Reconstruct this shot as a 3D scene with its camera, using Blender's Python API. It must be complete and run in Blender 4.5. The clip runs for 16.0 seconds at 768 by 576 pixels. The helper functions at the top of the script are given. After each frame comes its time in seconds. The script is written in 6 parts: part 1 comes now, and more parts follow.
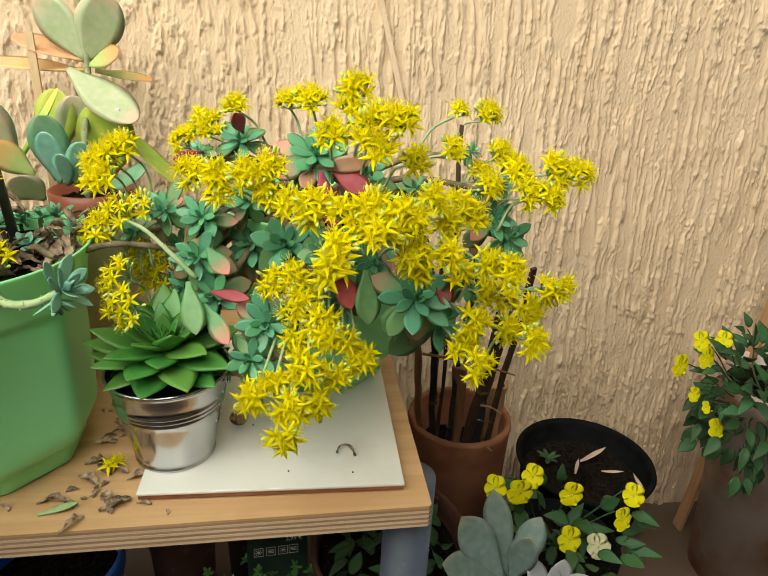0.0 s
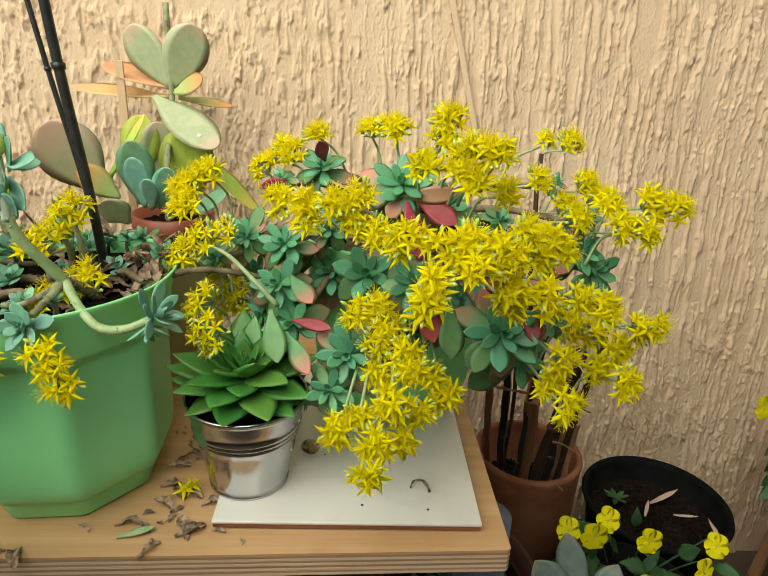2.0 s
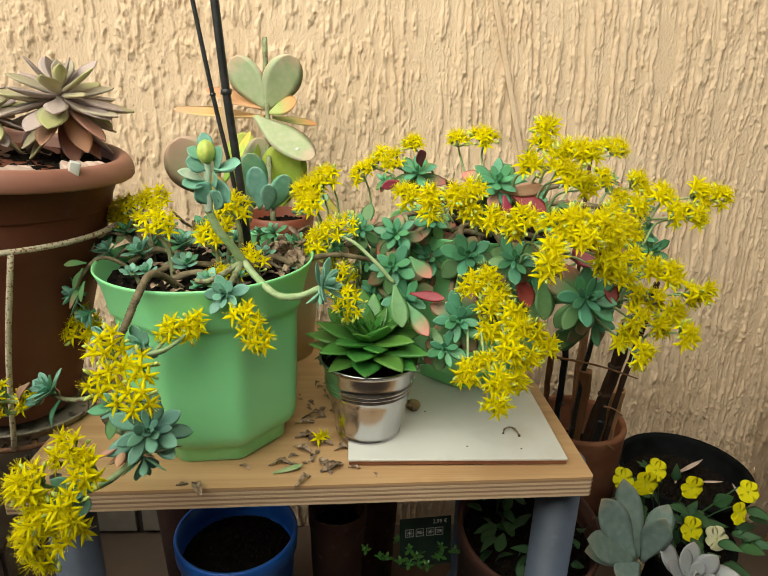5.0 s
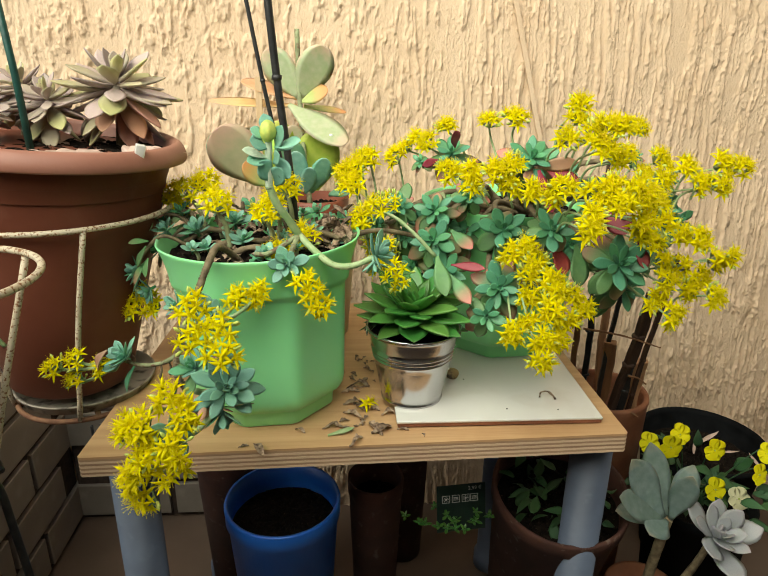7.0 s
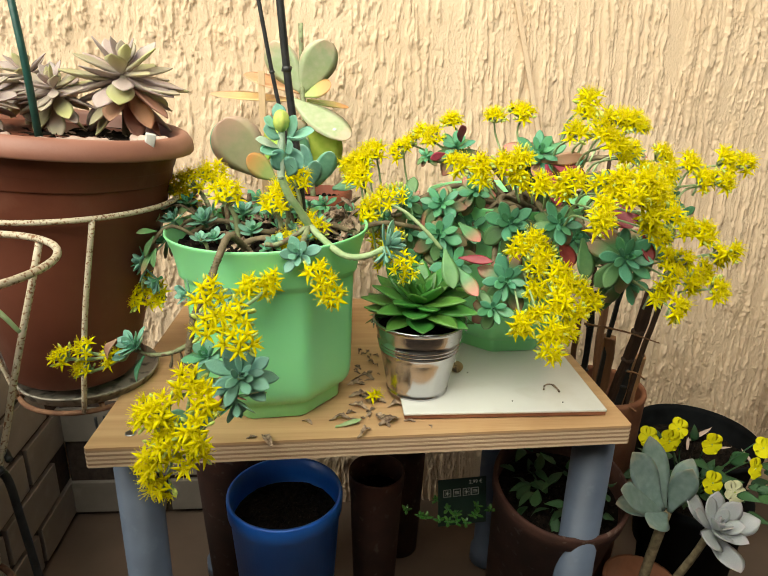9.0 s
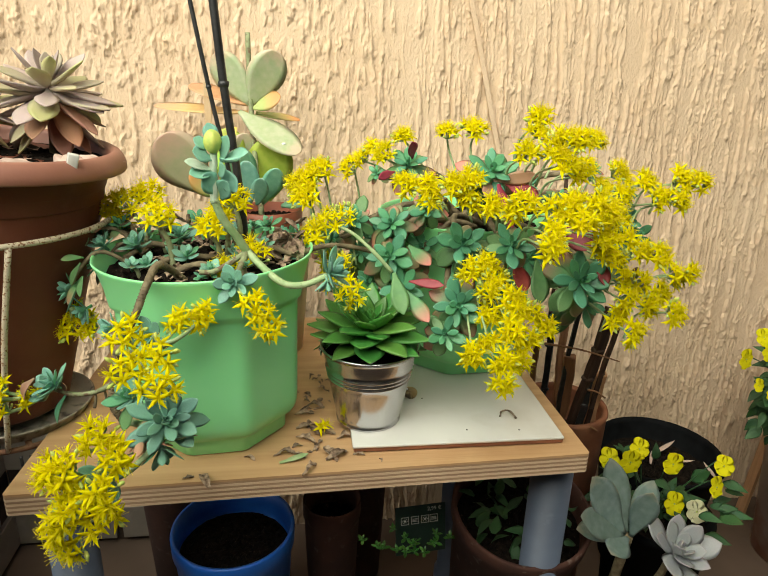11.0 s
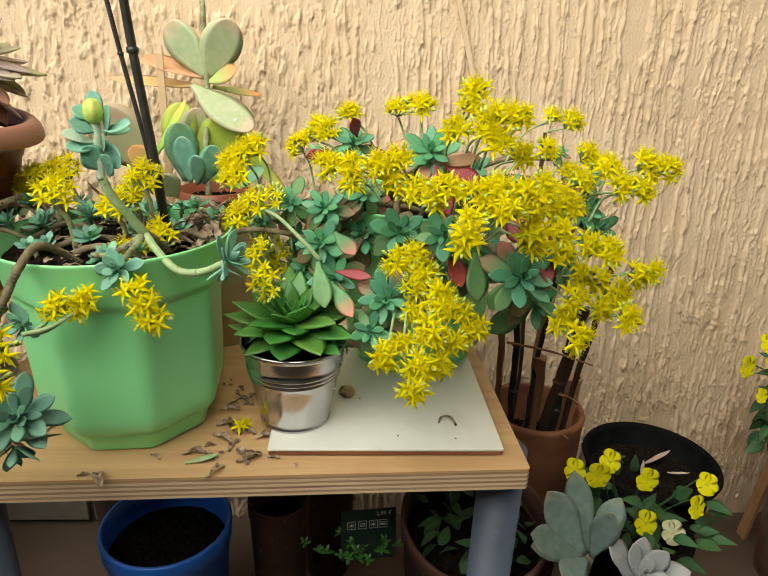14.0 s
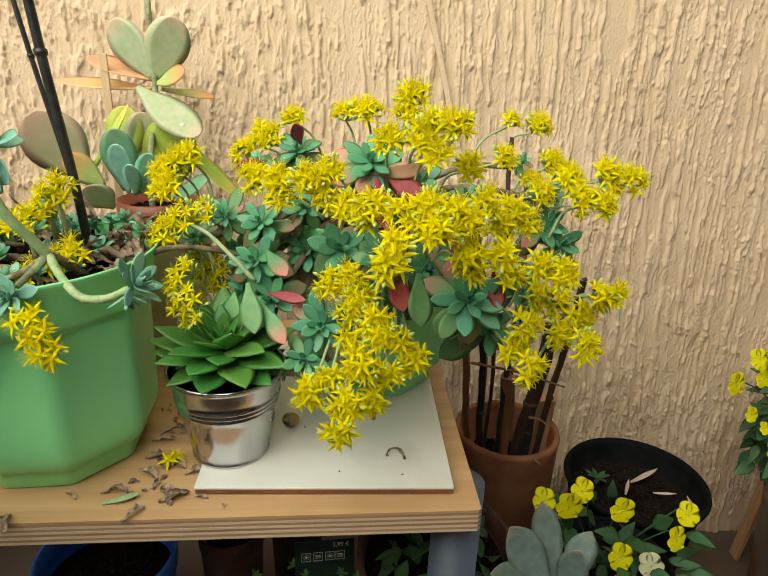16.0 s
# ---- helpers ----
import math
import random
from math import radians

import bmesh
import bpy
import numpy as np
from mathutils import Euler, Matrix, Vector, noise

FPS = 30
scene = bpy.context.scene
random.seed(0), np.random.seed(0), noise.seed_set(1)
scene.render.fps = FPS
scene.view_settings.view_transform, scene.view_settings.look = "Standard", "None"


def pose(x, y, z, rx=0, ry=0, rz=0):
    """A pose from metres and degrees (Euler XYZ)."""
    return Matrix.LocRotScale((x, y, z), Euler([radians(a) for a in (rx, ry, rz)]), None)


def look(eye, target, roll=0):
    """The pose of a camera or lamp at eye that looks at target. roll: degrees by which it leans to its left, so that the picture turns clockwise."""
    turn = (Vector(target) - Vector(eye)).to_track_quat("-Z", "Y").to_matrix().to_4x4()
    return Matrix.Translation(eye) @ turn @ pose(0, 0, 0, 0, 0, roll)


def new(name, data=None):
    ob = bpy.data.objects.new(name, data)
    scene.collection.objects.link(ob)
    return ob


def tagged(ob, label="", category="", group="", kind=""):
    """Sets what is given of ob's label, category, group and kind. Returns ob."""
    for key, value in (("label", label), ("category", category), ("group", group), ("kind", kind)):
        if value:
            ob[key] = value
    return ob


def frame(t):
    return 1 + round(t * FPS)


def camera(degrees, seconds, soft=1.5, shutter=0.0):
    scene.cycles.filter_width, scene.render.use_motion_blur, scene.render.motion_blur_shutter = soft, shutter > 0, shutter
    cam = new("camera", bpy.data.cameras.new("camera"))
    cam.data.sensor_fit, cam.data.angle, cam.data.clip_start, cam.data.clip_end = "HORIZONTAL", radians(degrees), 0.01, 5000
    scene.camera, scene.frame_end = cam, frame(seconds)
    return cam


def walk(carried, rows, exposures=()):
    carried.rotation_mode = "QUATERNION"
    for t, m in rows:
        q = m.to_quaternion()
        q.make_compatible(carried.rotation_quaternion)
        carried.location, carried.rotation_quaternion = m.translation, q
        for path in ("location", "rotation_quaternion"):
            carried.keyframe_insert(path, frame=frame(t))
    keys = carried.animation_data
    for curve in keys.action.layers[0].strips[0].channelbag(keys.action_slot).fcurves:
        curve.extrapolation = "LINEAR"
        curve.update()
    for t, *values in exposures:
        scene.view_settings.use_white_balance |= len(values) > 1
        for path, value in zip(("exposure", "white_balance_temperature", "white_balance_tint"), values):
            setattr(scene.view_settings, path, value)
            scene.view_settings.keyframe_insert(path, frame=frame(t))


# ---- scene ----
cam = camera(63.9, 16.0, 1.1)
PATH = [
    (0, (0.161, -0.479, 0.875), (0.404, 1.345, 0.091), 3.0),
    (0.5, (0.159, -0.471, 0.877), (0.344, 1.369, 0.115), 3.0),
    (1, (0.154, -0.464, 0.878), (0.288, 1.386, 0.131), 3.0),
    (1.5, (0.142, -0.458, 0.877), (0.247, 1.397, 0.136), 3.0),
    (2, (0.128, -0.462, 0.879), (0.22, 1.398, 0.149), 2.8),
    (2.5, (0.114, -0.486, 0.881), (0.219, 1.377, 0.159), 2.9),
    (3, (0.094, -0.513, 0.884), (0.208, 1.351, 0.167), 2.5),
    (3.5, (0.065, -0.535, 0.883), (0.181, 1.331, 0.171), 2.6),
    (4, (0.038, -0.558, 0.885), (0.148, 1.311, 0.182), 2.7),
    (6.3, (-0.047, -0.632, 0.874), (0.093, 1.255, 0.227), 0.9),
    (6.5, (-0.053, -0.636, 0.874), (0.086, 1.248, 0.217), 0.9),
    (7, (-0.06, -0.646, 0.864), (0.063, 1.232, 0.187), 0.8),
    (7.5, (-0.072, -0.658, 0.857), (0.036, 1.223, 0.183), 1.0),
    (8, (-0.083, -0.662, 0.853), (0.042, 1.21, 0.159), 0.6),
    (8.5, (-0.087, -0.659, 0.852), (0.055, 1.216, 0.17), 1.1),
    (11, (-0.053, -0.61, 0.867), (0.203, 1.261, 0.208), 1.9),
    (11.5, (-0.029, -0.608, 0.865), (0.201, 1.26, 0.189), 1.6),
    (12, (-0.01, -0.599, 0.864), (0.19, 1.27, 0.179), 1.6),
    (12.5, (0.009, -0.584, 0.861), (0.165, 1.289, 0.178), 1.7),
    (13, (0.038, -0.576, 0.859), (0.174, 1.287, 0.147), 2.3),
    (13.5, (0.061, -0.565, 0.859), (0.197, 1.299, 0.145), 2.3),
    (14, (0.079, -0.558, 0.856), (0.207, 1.308, 0.147), 2.4),
    (14.5, (0.103, -0.545, 0.858), (0.244, 1.319, 0.148), 2.4),
    (15, (0.119, -0.531, 0.859), (0.239, 1.335, 0.149), 2.3),
    (15.5, (0.136, -0.514, 0.862), (0.246, 1.353, 0.152), 2.3),
    (16, (0.15, -0.498, 0.862), (0.256, 1.365, 0.143), 2.1),
]
walk(cam, [(t, look(eye, target, roll)) for t, eye, target, roll in PATH], [
    (0, 0.48, 6900, 4), (0.5, 0.42, 6900, 4), (1.0, 0.30, 6900, 4), (1.5, 0.29, 6900, 4), (2.5, 0.30, 6900, 4), (3.0, 0.32, 6900, 4), (4.0, 0.29, 6900, 4),
    (6.5, 0.40, 6900, 4), (7.5, 0.56, 6900, 4), (8.5, 0.64, 6900, 4), (11.0, 0.50, 6900, 4), (12.0, 0.42, 6900, 4), (14.0, 0.41, 6900, 4), (16, 0.35, 6900, 4)])

# ---- world, sun, exposure ----
world = bpy.data.worlds.new("sky")
scene.world = world
world.use_nodes = True
wn = world.node_tree.nodes
sky = wn.new("ShaderNodeTexSky")
sky.sky_type = "NISHITA"
sky.sun_disc = False
sky.sun_elevation = radians(41)
sky.sun_rotation = radians(-152)
sky.air_density, sky.dust_density, sky.ozone_density = 1.0, 2.0, 1.5
wn["Background"].inputs["Strength"].default_value = 0.045
world.node_tree.links.new(sky.outputs[0], wn["Background"].inputs["Color"])

sun = new("sun", bpy.data.lights.new("sun", "SUN"))
sun.data.energy = 5.0
sun.data.angle = radians(78)
sun.data.color = (1.0, 0.975, 0.89)
sun.matrix_basis = look((-1.25, -2.1, 2.75), (0.1, 0.2, 0.4))

# ---- materials ----
MATS = {}


def material(name, a, b=None, scale=60.0, rough=0.55, metal=0.0, bump=0.15, fine=None, stretch=(1, 1, 1),
             spots=None, vary=0.0, coat=0.0, soft=0.0, spec=0.5, detail=5.0, balance=(0.35, 0.65), coords="Object"):
    """Two colours mixed by noise, an optional third as spots, a second finer grain, and a bump."""
    m = bpy.data.materials.new(name)
    m.use_nodes = True
    nt = m.node_tree
    n, l = nt.nodes, nt.links
    bsdf = n["Principled BSDF"]
    tc = n.new("ShaderNodeTexCoord")
    mp = n.new("ShaderNodeMapping")
    mp.inputs["Scale"].default_value = stretch
    l.new(tc.outputs[coords], mp.inputs["Vector"])
    nz = n.new("ShaderNodeTexNoise")
    nz.inputs["Scale"].default_value, nz.inputs["Detail"].default_value = scale, detail
    l.new(mp.outputs[0], nz.inputs["Vector"])
    ramp = n.new("ShaderNodeValToRGB")
    ramp.color_ramp.elements[0].position, ramp.color_ramp.elements[1].position = balance
    ramp.color_ramp.elements[0].color = (*a, 1)
    ramp.color_ramp.elements[1].color = (*(b or a), 1)
    l.new(nz.outputs["Fac"], ramp.inputs[0])
    out = ramp.outputs[0]
    if spots:
        colour, sscale, lo, hi = spots
        n2 = n.new("ShaderNodeTexNoise")
        n2.inputs["Scale"].default_value, n2.inputs["Detail"].default_value = sscale, 6
        l.new(tc.outputs[coords], n2.inputs["Vector"])
        mr = n.new("ShaderNodeMapRange")
        mr.inputs[1].default_value, mr.inputs[2].default_value = lo, hi
        l.new(n2.outputs["Fac"], mr.inputs[0])
        mx = n.new("ShaderNodeMixRGB")
        mx.inputs[2].default_value = (*colour, 1)
        l.new(mr.outputs[0], mx.inputs[0])
        l.new(out, mx.inputs[1])
        out = mx.outputs[0]
    if vary:
        info = n.new("ShaderNodeObjectInfo")
        mr = n.new("ShaderNodeMapRange")
        mr.inputs[3].default_value, mr.inputs[4].default_value = 1 - vary, 1 + vary
        l.new(info.outputs["Random"], mr.inputs[0])
        hs = n.new("ShaderNodeHueSaturation")
        l.new(mr.outputs[0], hs.inputs["Value"])
        l.new(out, hs.inputs["Color"])
        out = hs.outputs[0]
    l.new(out, bsdf.inputs["Base Color"])
    bsdf.inputs["Roughness"].default_value = rough
    bsdf.inputs["Metallic"].default_value = metal
    bsdf.inputs["Specular IOR Level"].default_value = spec
    bsdf.inputs["Coat Weight"].default_value = coat
    if soft:
        bsdf.inputs["Subsurface Weight"].default_value = soft
        bsdf.inputs["Subsurface Radius"].default_value = (0.004, 0.004, 0.002)
        bsdf.inputs["Subsurface Scale"].default_value = 0.5
    if bump:
        n3 = n.new("ShaderNodeTexNoise")
        n3.inputs["Scale"].default_value, n3.inputs["Detail"].default_value = fine or scale * 4, 4
        l.new(mp.outputs[0], n3.inputs["Vector"])
        bp = n.new("ShaderNodeBump")
        bp.inputs["Strength"].default_value, bp.inputs["Distance"].default_value = bump, 0.002
        l.new(n3.outputs["Fac"], bp.inputs["Height"])
        l.new(bp.outputs[0], bsdf.inputs["Normal"])
    MATS[name] = m
    return m


def leaf_material(name, base, tip, edge=(0.62, 0.9), vary=0.2, hue=0.02, rough=0.5, pale=None, amount=(0.0, 1.0), soft=0.1, rim=False):
    """A succulent leaf: bloom-coated base colour, a tip that turns along the leaf, more on some leaves than on others."""
    m = bpy.data.materials.new(name)
    m.use_nodes = True
    nt = m.node_tree
    n, l = nt.nodes, nt.links
    bsdf = n["Principled BSDF"]
    tc = n.new("ShaderNodeTexCoord")
    info = n.new("ShaderNodeObjectInfo")
    sep = n.new("ShaderNodeSeparateXYZ")
    l.new(tc.outputs["Generated"], sep.inputs[0])
    nz = n.new("ShaderNodeTexNoise")
    nz.inputs["Scale"].default_value, nz.inputs["Detail"].default_value = 90, 5
    l.new(tc.outputs["Object"], nz.inputs["Vector"])
    ramp = n.new("ShaderNodeValToRGB")
    ramp.color_ramp.elements[0].position, ramp.color_ramp.elements[1].position = 0.3, 0.7
    ramp.color_ramp.elements[0].color = (*base, 1)
    ramp.color_ramp.elements[1].color = (*(pale or [c * 1.35 for c in base]), 1)
    l.new(nz.outputs["Fac"], ramp.inputs[0])
    add = n.new("ShaderNodeMath")
    add.operation = "MULTIPLY_ADD"
    l.new(nz.outputs["Fac"], add.inputs[0])
    add.inputs[1].default_value = 0.25
    along = sep.outputs["Y"]
    if rim:
        side = n.new("ShaderNodeMath")
        side.operation = "SUBTRACT"
        side.inputs[1].default_value = 0.5
        l.new(sep.outputs["X"], side.inputs[0])
        far = n.new("ShaderNodeMath")
        far.operation = "ABSOLUTE"
        l.new(side.outputs[0], far.inputs[0])
        twice = n.new("ShaderNodeMath")
        twice.operation = "MULTIPLY"
        twice.inputs[1].default_value = 1.9
        l.new(far.outputs[0], twice.inputs[0])
        most = n.new("ShaderNodeMath")
        most.operation = "MAXIMUM"
        l.new(twice.outputs[0], most.inputs[0])
        l.new(along, most.inputs[1])
        along = most.outputs[0]
    l.new(along, add.inputs[2])
    mr = n.new("ShaderNodeMapRange")
    mr.inputs[1].default_value, mr.inputs[2].default_value = edge[0] + 0.12, edge[1] + 0.12
    l.new(add.outputs[0], mr.inputs[0])
    am = n.new("ShaderNodeMapRange")
    am.inputs[3].default_value, am.inputs[4].default_value = amount
    l.new(info.outputs["Random"], am.inputs[0])
    mul = n.new("ShaderNodeMath")
    mul.operation = "MULTIPLY"
    mul.use_clamp = True
    l.new(mr.outputs[0], mul.inputs[0])
    l.new(am.outputs[0], mul.inputs[1])
    mx = n.new("ShaderNodeMixRGB")
    mx.inputs[2].default_value = (*tip, 1)
    l.new(mul.outputs[0], mx.inputs[0])
    l.new(ramp.outputs[0], mx.inputs[1])
    wn_ = n.new("ShaderNodeTexWhiteNoise")
    wn_.noise_dimensions = "1D"
    l.new(info.outputs["Random"], wn_.inputs["W"])
    v = n.new("ShaderNodeMapRange")
    v.inputs[3].default_value, v.inputs[4].default_value = 1 - vary, 1 + vary
    l.new(wn_.outputs["Value"], v.inputs[0])
    h = n.new("ShaderNodeMapRange")
    h.inputs[3].default_value, h.inputs[4].default_value = 0.5 - hue, 0.5 + hue
    l.new(info.outputs["Random"], h.inputs[0])
    hs = n.new("ShaderNodeHueSaturation")
    l.new(v.outputs[0], hs.inputs["Value"])
    l.new(h.outputs[0], hs.inputs["Hue"])
    l.new(mx.outputs[0], hs.inputs["Color"])
    l.new(hs.outputs[0], bsdf.inputs["Base Color"])
    bsdf.inputs["Roughness"].default_value = rough
    bsdf.inputs["Subsurface Weight"].default_value = soft
    bsdf.inputs["Subsurface Radius"].default_value = (0.003, 0.004, 0.002)
    bsdf.inputs["Subsurface Scale"].default_value = 0.4
    n3 = n.new("ShaderNodeTexNoise")
    n3.inputs["Scale"].default_value = 420
    l.new(tc.outputs["Object"], n3.inputs["Vector"])
    bp = n.new("ShaderNodeBump")
    bp.inputs["Strength"].default_value, bp.inputs["Distance"].default_value = 0.12, 0.001
    l.new(n3.outputs["Fac"], bp.inputs["Height"])
    l.new(bp.outputs[0], bsdf.inputs["Normal"])
    MATS[name] = m
    return m


def petal_material(name, a, b, vary=0.10, glow=0.30):
    """A thin petal: diffuse with light shining through."""
    m = material(name, a, b, scale=160, rough=0.6, bump=0.05, vary=vary, spec=0.15)
    nt = m.node_tree
    n, l = nt.nodes, nt.links
    bsdf, out = n["Principled BSDF"], n["Material Output"]
    tr = n.new("ShaderNodeBsdfTranslucent")
    l.new(bsdf.inputs["Base Color"].links[0].from_socket, tr.inputs[0])
    mix = n.new("ShaderNodeMixShader")
    mix.inputs[0].default_value = glow
    l.new(bsdf.outputs[0], mix.inputs[1])
    l.new(tr.outputs[0], mix.inputs[2])
    l.new(mix.outputs[0], out.inputs["Surface"])
    return m


STUCCO = material("stucco", (0.635, 0.472, 0.320), (0.695, 0.536, 0.378), scale=7, rough=0.8, bump=0.8, fine=300,
                  spots=((0.64, 0.475, 0.315), 22, 0.56, 0.75), spec=0.3, stretch=(1, 1, 0.55))
GREEN = material("green_plastic", (0.30, 0.83, 0.37), (0.33, 0.86, 0.40), scale=9, rough=0.38, bump=0.05, fine=300,
                 spots=((0.30, 0.83, 0.37), 14, 0.55, 0.8), soft=0.25)
ZINC = material("zinc", (0.50, 0.50, 0.51), (0.64, 0.64, 0.65), scale=28, rough=0.20, metal=1.0, bump=0.16, fine=110,
                stretch=(1, 1, 0.10))
WOOD = material("plywood_face", (0.49, 0.290, 0.140), (0.59, 0.370, 0.190), scale=21, rough=0.5, bump=0.2, fine=90,
                stretch=(0.16, 3.4, 1), spots=((0.44, 0.245, 0.11), 6, 0.56, 0.76), detail=7.0)
PLY_A = material("ply_light", (0.62, 0.44, 0.28), (0.72, 0.54, 0.36), scale=60, rough=0.7, bump=0.3, stretch=(0.15, 1, 4))
PLY_B = material("ply_dark", (0.30, 0.18, 0.11), (0.44, 0.28, 0.17), scale=60, rough=0.75, bump=0.3, stretch=(0.15, 1, 4))
GLAZE = material("cream_glaze", (0.665, 0.66, 0.615), (0.715, 0.71, 0.665), scale=9, rough=0.22, bump=0.04, fine=40,
                 spots=((0.56, 0.53, 0.45), 11, 0.54, 0.80))
CLAY = material("clay", (0.190, 0.066, 0.030), (0.28, 0.108, 0.052), scale=25, rough=0.8, bump=0.25, fine=300,
                spots=((0.27, 0.13, 0.075), 9, 0.55, 0.75))
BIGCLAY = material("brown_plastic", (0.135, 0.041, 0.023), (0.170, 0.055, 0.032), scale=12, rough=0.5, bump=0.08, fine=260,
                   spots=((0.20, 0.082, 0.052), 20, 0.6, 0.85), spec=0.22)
BIGRIM = material("pale_brown_plastic", (0.31, 0.132, 0.090), (0.37, 0.168, 0.118), scale=14, rough=0.5, bump=0.08, fine=260)
BLACKPL = material("black_plastic", (0.004, 0.0045, 0.005), (0.008, 0.009, 0.010), scale=30, rough=0.75, bump=0.1, spec=0.06)
BLUEPL = material("blue_plastic", (0.012, 0.12, 0.55), (0.018, 0.15, 0.62), scale=20, rough=0.35, bump=0.05)
BEIGE = material("beige_plastic", (0.55, 0.46, 0.33), (0.62, 0.53, 0.40), scale=20, rough=0.5, bump=0.1)
GREYPVC = material("grey_pipe", (0.085, 0.11, 0.16), (0.11, 0.14, 0.20), scale=14, rough=0.5, bump=0.06,
                   spots=((0.14, 0.17, 0.23), 40, 0.6, 0.8))
SOIL = material("soil", (0.005, 0.004, 0.003), (0.016, 0.011, 0.008), scale=140, rough=1.0, bump=0.8, fine=500, spec=0.1,
                spots=((0.07, 0.05, 0.035), 260, 0.62, 0.75))
BARK = material("stem_bark", (0.12, 0.09, 0.05), (0.25, 0.20, 0.115), scale=90, rough=0.8, bump=0.5, fine=400)
TWIG = material("half_green_stem", (0.17, 0.19, 0.095), (0.31, 0.36, 0.19), scale=70, rough=0.7, bump=0.4, fine=350, spots=((0.16, 0.10, 0.06), 110, 0.52, 0.64))
PALESTEM = material("bloomed_stem", (0.40, 0.55, 0.38), (0.60, 0.70, 0.56), scale=90, rough=0.6, bump=0.4, fine=300)
STEM = material("green_stem", (0.25, 0.40, 0.17), (0.42, 0.52, 0.28), scale=80, rough=0.6, bump=0.3, fine=300)
BLACKST = material("black_stake", (0.012, 0.013, 0.013), (0.03, 0.03, 0.03), scale=90, rough=0.4, bump=0.2)
GREENST = material("green_stake", (0.01, 0.06, 0.05), (0.02, 0.09, 0.07), scale=90, rough=0.4, bump=0.2)
SLAT = material("old_slat", (0.20, 0.092, 0.042), (0.30, 0.148, 0.068), scale=40, rough=0.75, bump=0.4, stretch=(3, 3, 0.3))
ORANGESLAT = material("orange_slat", (0.36, 0.19, 0.09), (0.48, 0.27, 0.14), scale=40, rough=0.7, bump=0.4, stretch=(3, 3, 0.3))
DARKSLAT = material("dark_slat", (0.040, 0.020, 0.012), (0.075, 0.038, 0.021), scale=40, rough=0.75, bump=0.4, stretch=(3, 3, 0.3))
PALEWOOD = material("pale_stick", (0.55, 0.38, 0.22), (0.62, 0.45, 0.27), scale=40, rough=0.7, bump=0.3, stretch=(3, 3, 0.3))
IRON = material("painted_iron", (0.56, 0.48, 0.34), (0.66, 0.58, 0.43), scale=60, rough=0.5, bump=0.2, fine=300,
                spots=((0.22, 0.095, 0.035), 330, 0.53, 0.62))
RUST = material("rusty_iron", (0.14, 0.06, 0.03), (0.24, 0.12, 0.06), scale=80, rough=0.8, bump=0.4)
BRICK = material("glazed_brick", (0.20, 0.175, 0.148), (0.25, 0.22, 0.188), scale=14, rough=0.45, bump=0.12, vary=0.06,
                 spots=((0.28, 0.25, 0.21), 30, 0.58, 0.8))
MORTAR = material("dark_mortar", (0.035, 0.022, 0.016), (0.06, 0.04, 0.03), scale=80, rough=0.9, bump=0.5)
FLOOR = material("floor_clay", (0.085, 0.058, 0.042), (0.12, 0.080, 0.058), scale=6, rough=0.6, bump=0.2)
# dull plaster of the unseen side wall and slab, tuned for little bounce
UNSEEN = material("unseen_plaster", (0.26, 0.23, 0.20), (0.32, 0.28, 0.24), scale=5, rough=0.8, bump=0.4)
# grey of the unseen front walls that are added to block light
BLOCKER = material("blocker_paint", (0.20, 0.195, 0.185), (0.26, 0.255, 0.245), scale=5, rough=0.8, bump=0.4)
STAINED = material("limed_clay", (0.42, 0.23, 0.16), (0.54, 0.34, 0.27), scale=25, rough=0.85, bump=0.25, fine=300,
                   spots=((0.68, 0.60, 0.57), 9, 0.36, 0.56))
REDPL = material("red_brown_plastic", (0.22, 0.058, 0.030), (0.27, 0.075, 0.04), scale=12, rough=0.45, bump=0.06)
SAUCER = material("dirty_saucer", (0.24, 0.21, 0.17), (0.34, 0.30, 0.24), scale=26, rough=0.7, bump=0.3, spots=((0.05, 0.04, 0.03), 60, 0.52, 0.66))
DRY = material("dried_leaf", (0.085, 0.048, 0.028), (0.44, 0.32, 0.22), scale=150, rough=0.85, bump=0.6, vary=0.35)
# clay with the under-table shade put into its colour, plus pale lime specks
SHADEDCLAY = material("shaded_clay", (0.055, 0.020, 0.013), (0.085, 0.032, 0.021), scale=25, rough=0.85, bump=0.3, fine=300,
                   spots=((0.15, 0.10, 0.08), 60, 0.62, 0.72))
HUSK = material("tan_husk", (0.30, 0.20, 0.08), (0.50, 0.38, 0.18), scale=90, rough=0.6, bump=0.3, spots=((0.06, 0.035, 0.02), 70, 0.58, 0.66))
STONE = material("pale_stone", (0.47, 0.33, 0.265), (0.62, 0.48, 0.41), scale=30, rough=0.7, bump=0.3, vary=0.2)
DARKTAG = material("tag_card", (0.012, 0.03, 0.025), (0.02, 0.045, 0.035), scale=30, rough=0.35, bump=0.0)
WHITE = material("white_print", (0.75, 0.75, 0.72), (0.8, 0.8, 0.78), scale=30, rough=0.5, bump=0.0)
FELT = material("felt_pad", (0.05, 0.045, 0.04), (0.09, 0.08, 0.07), scale=300, rough=0.95, bump=0.4)
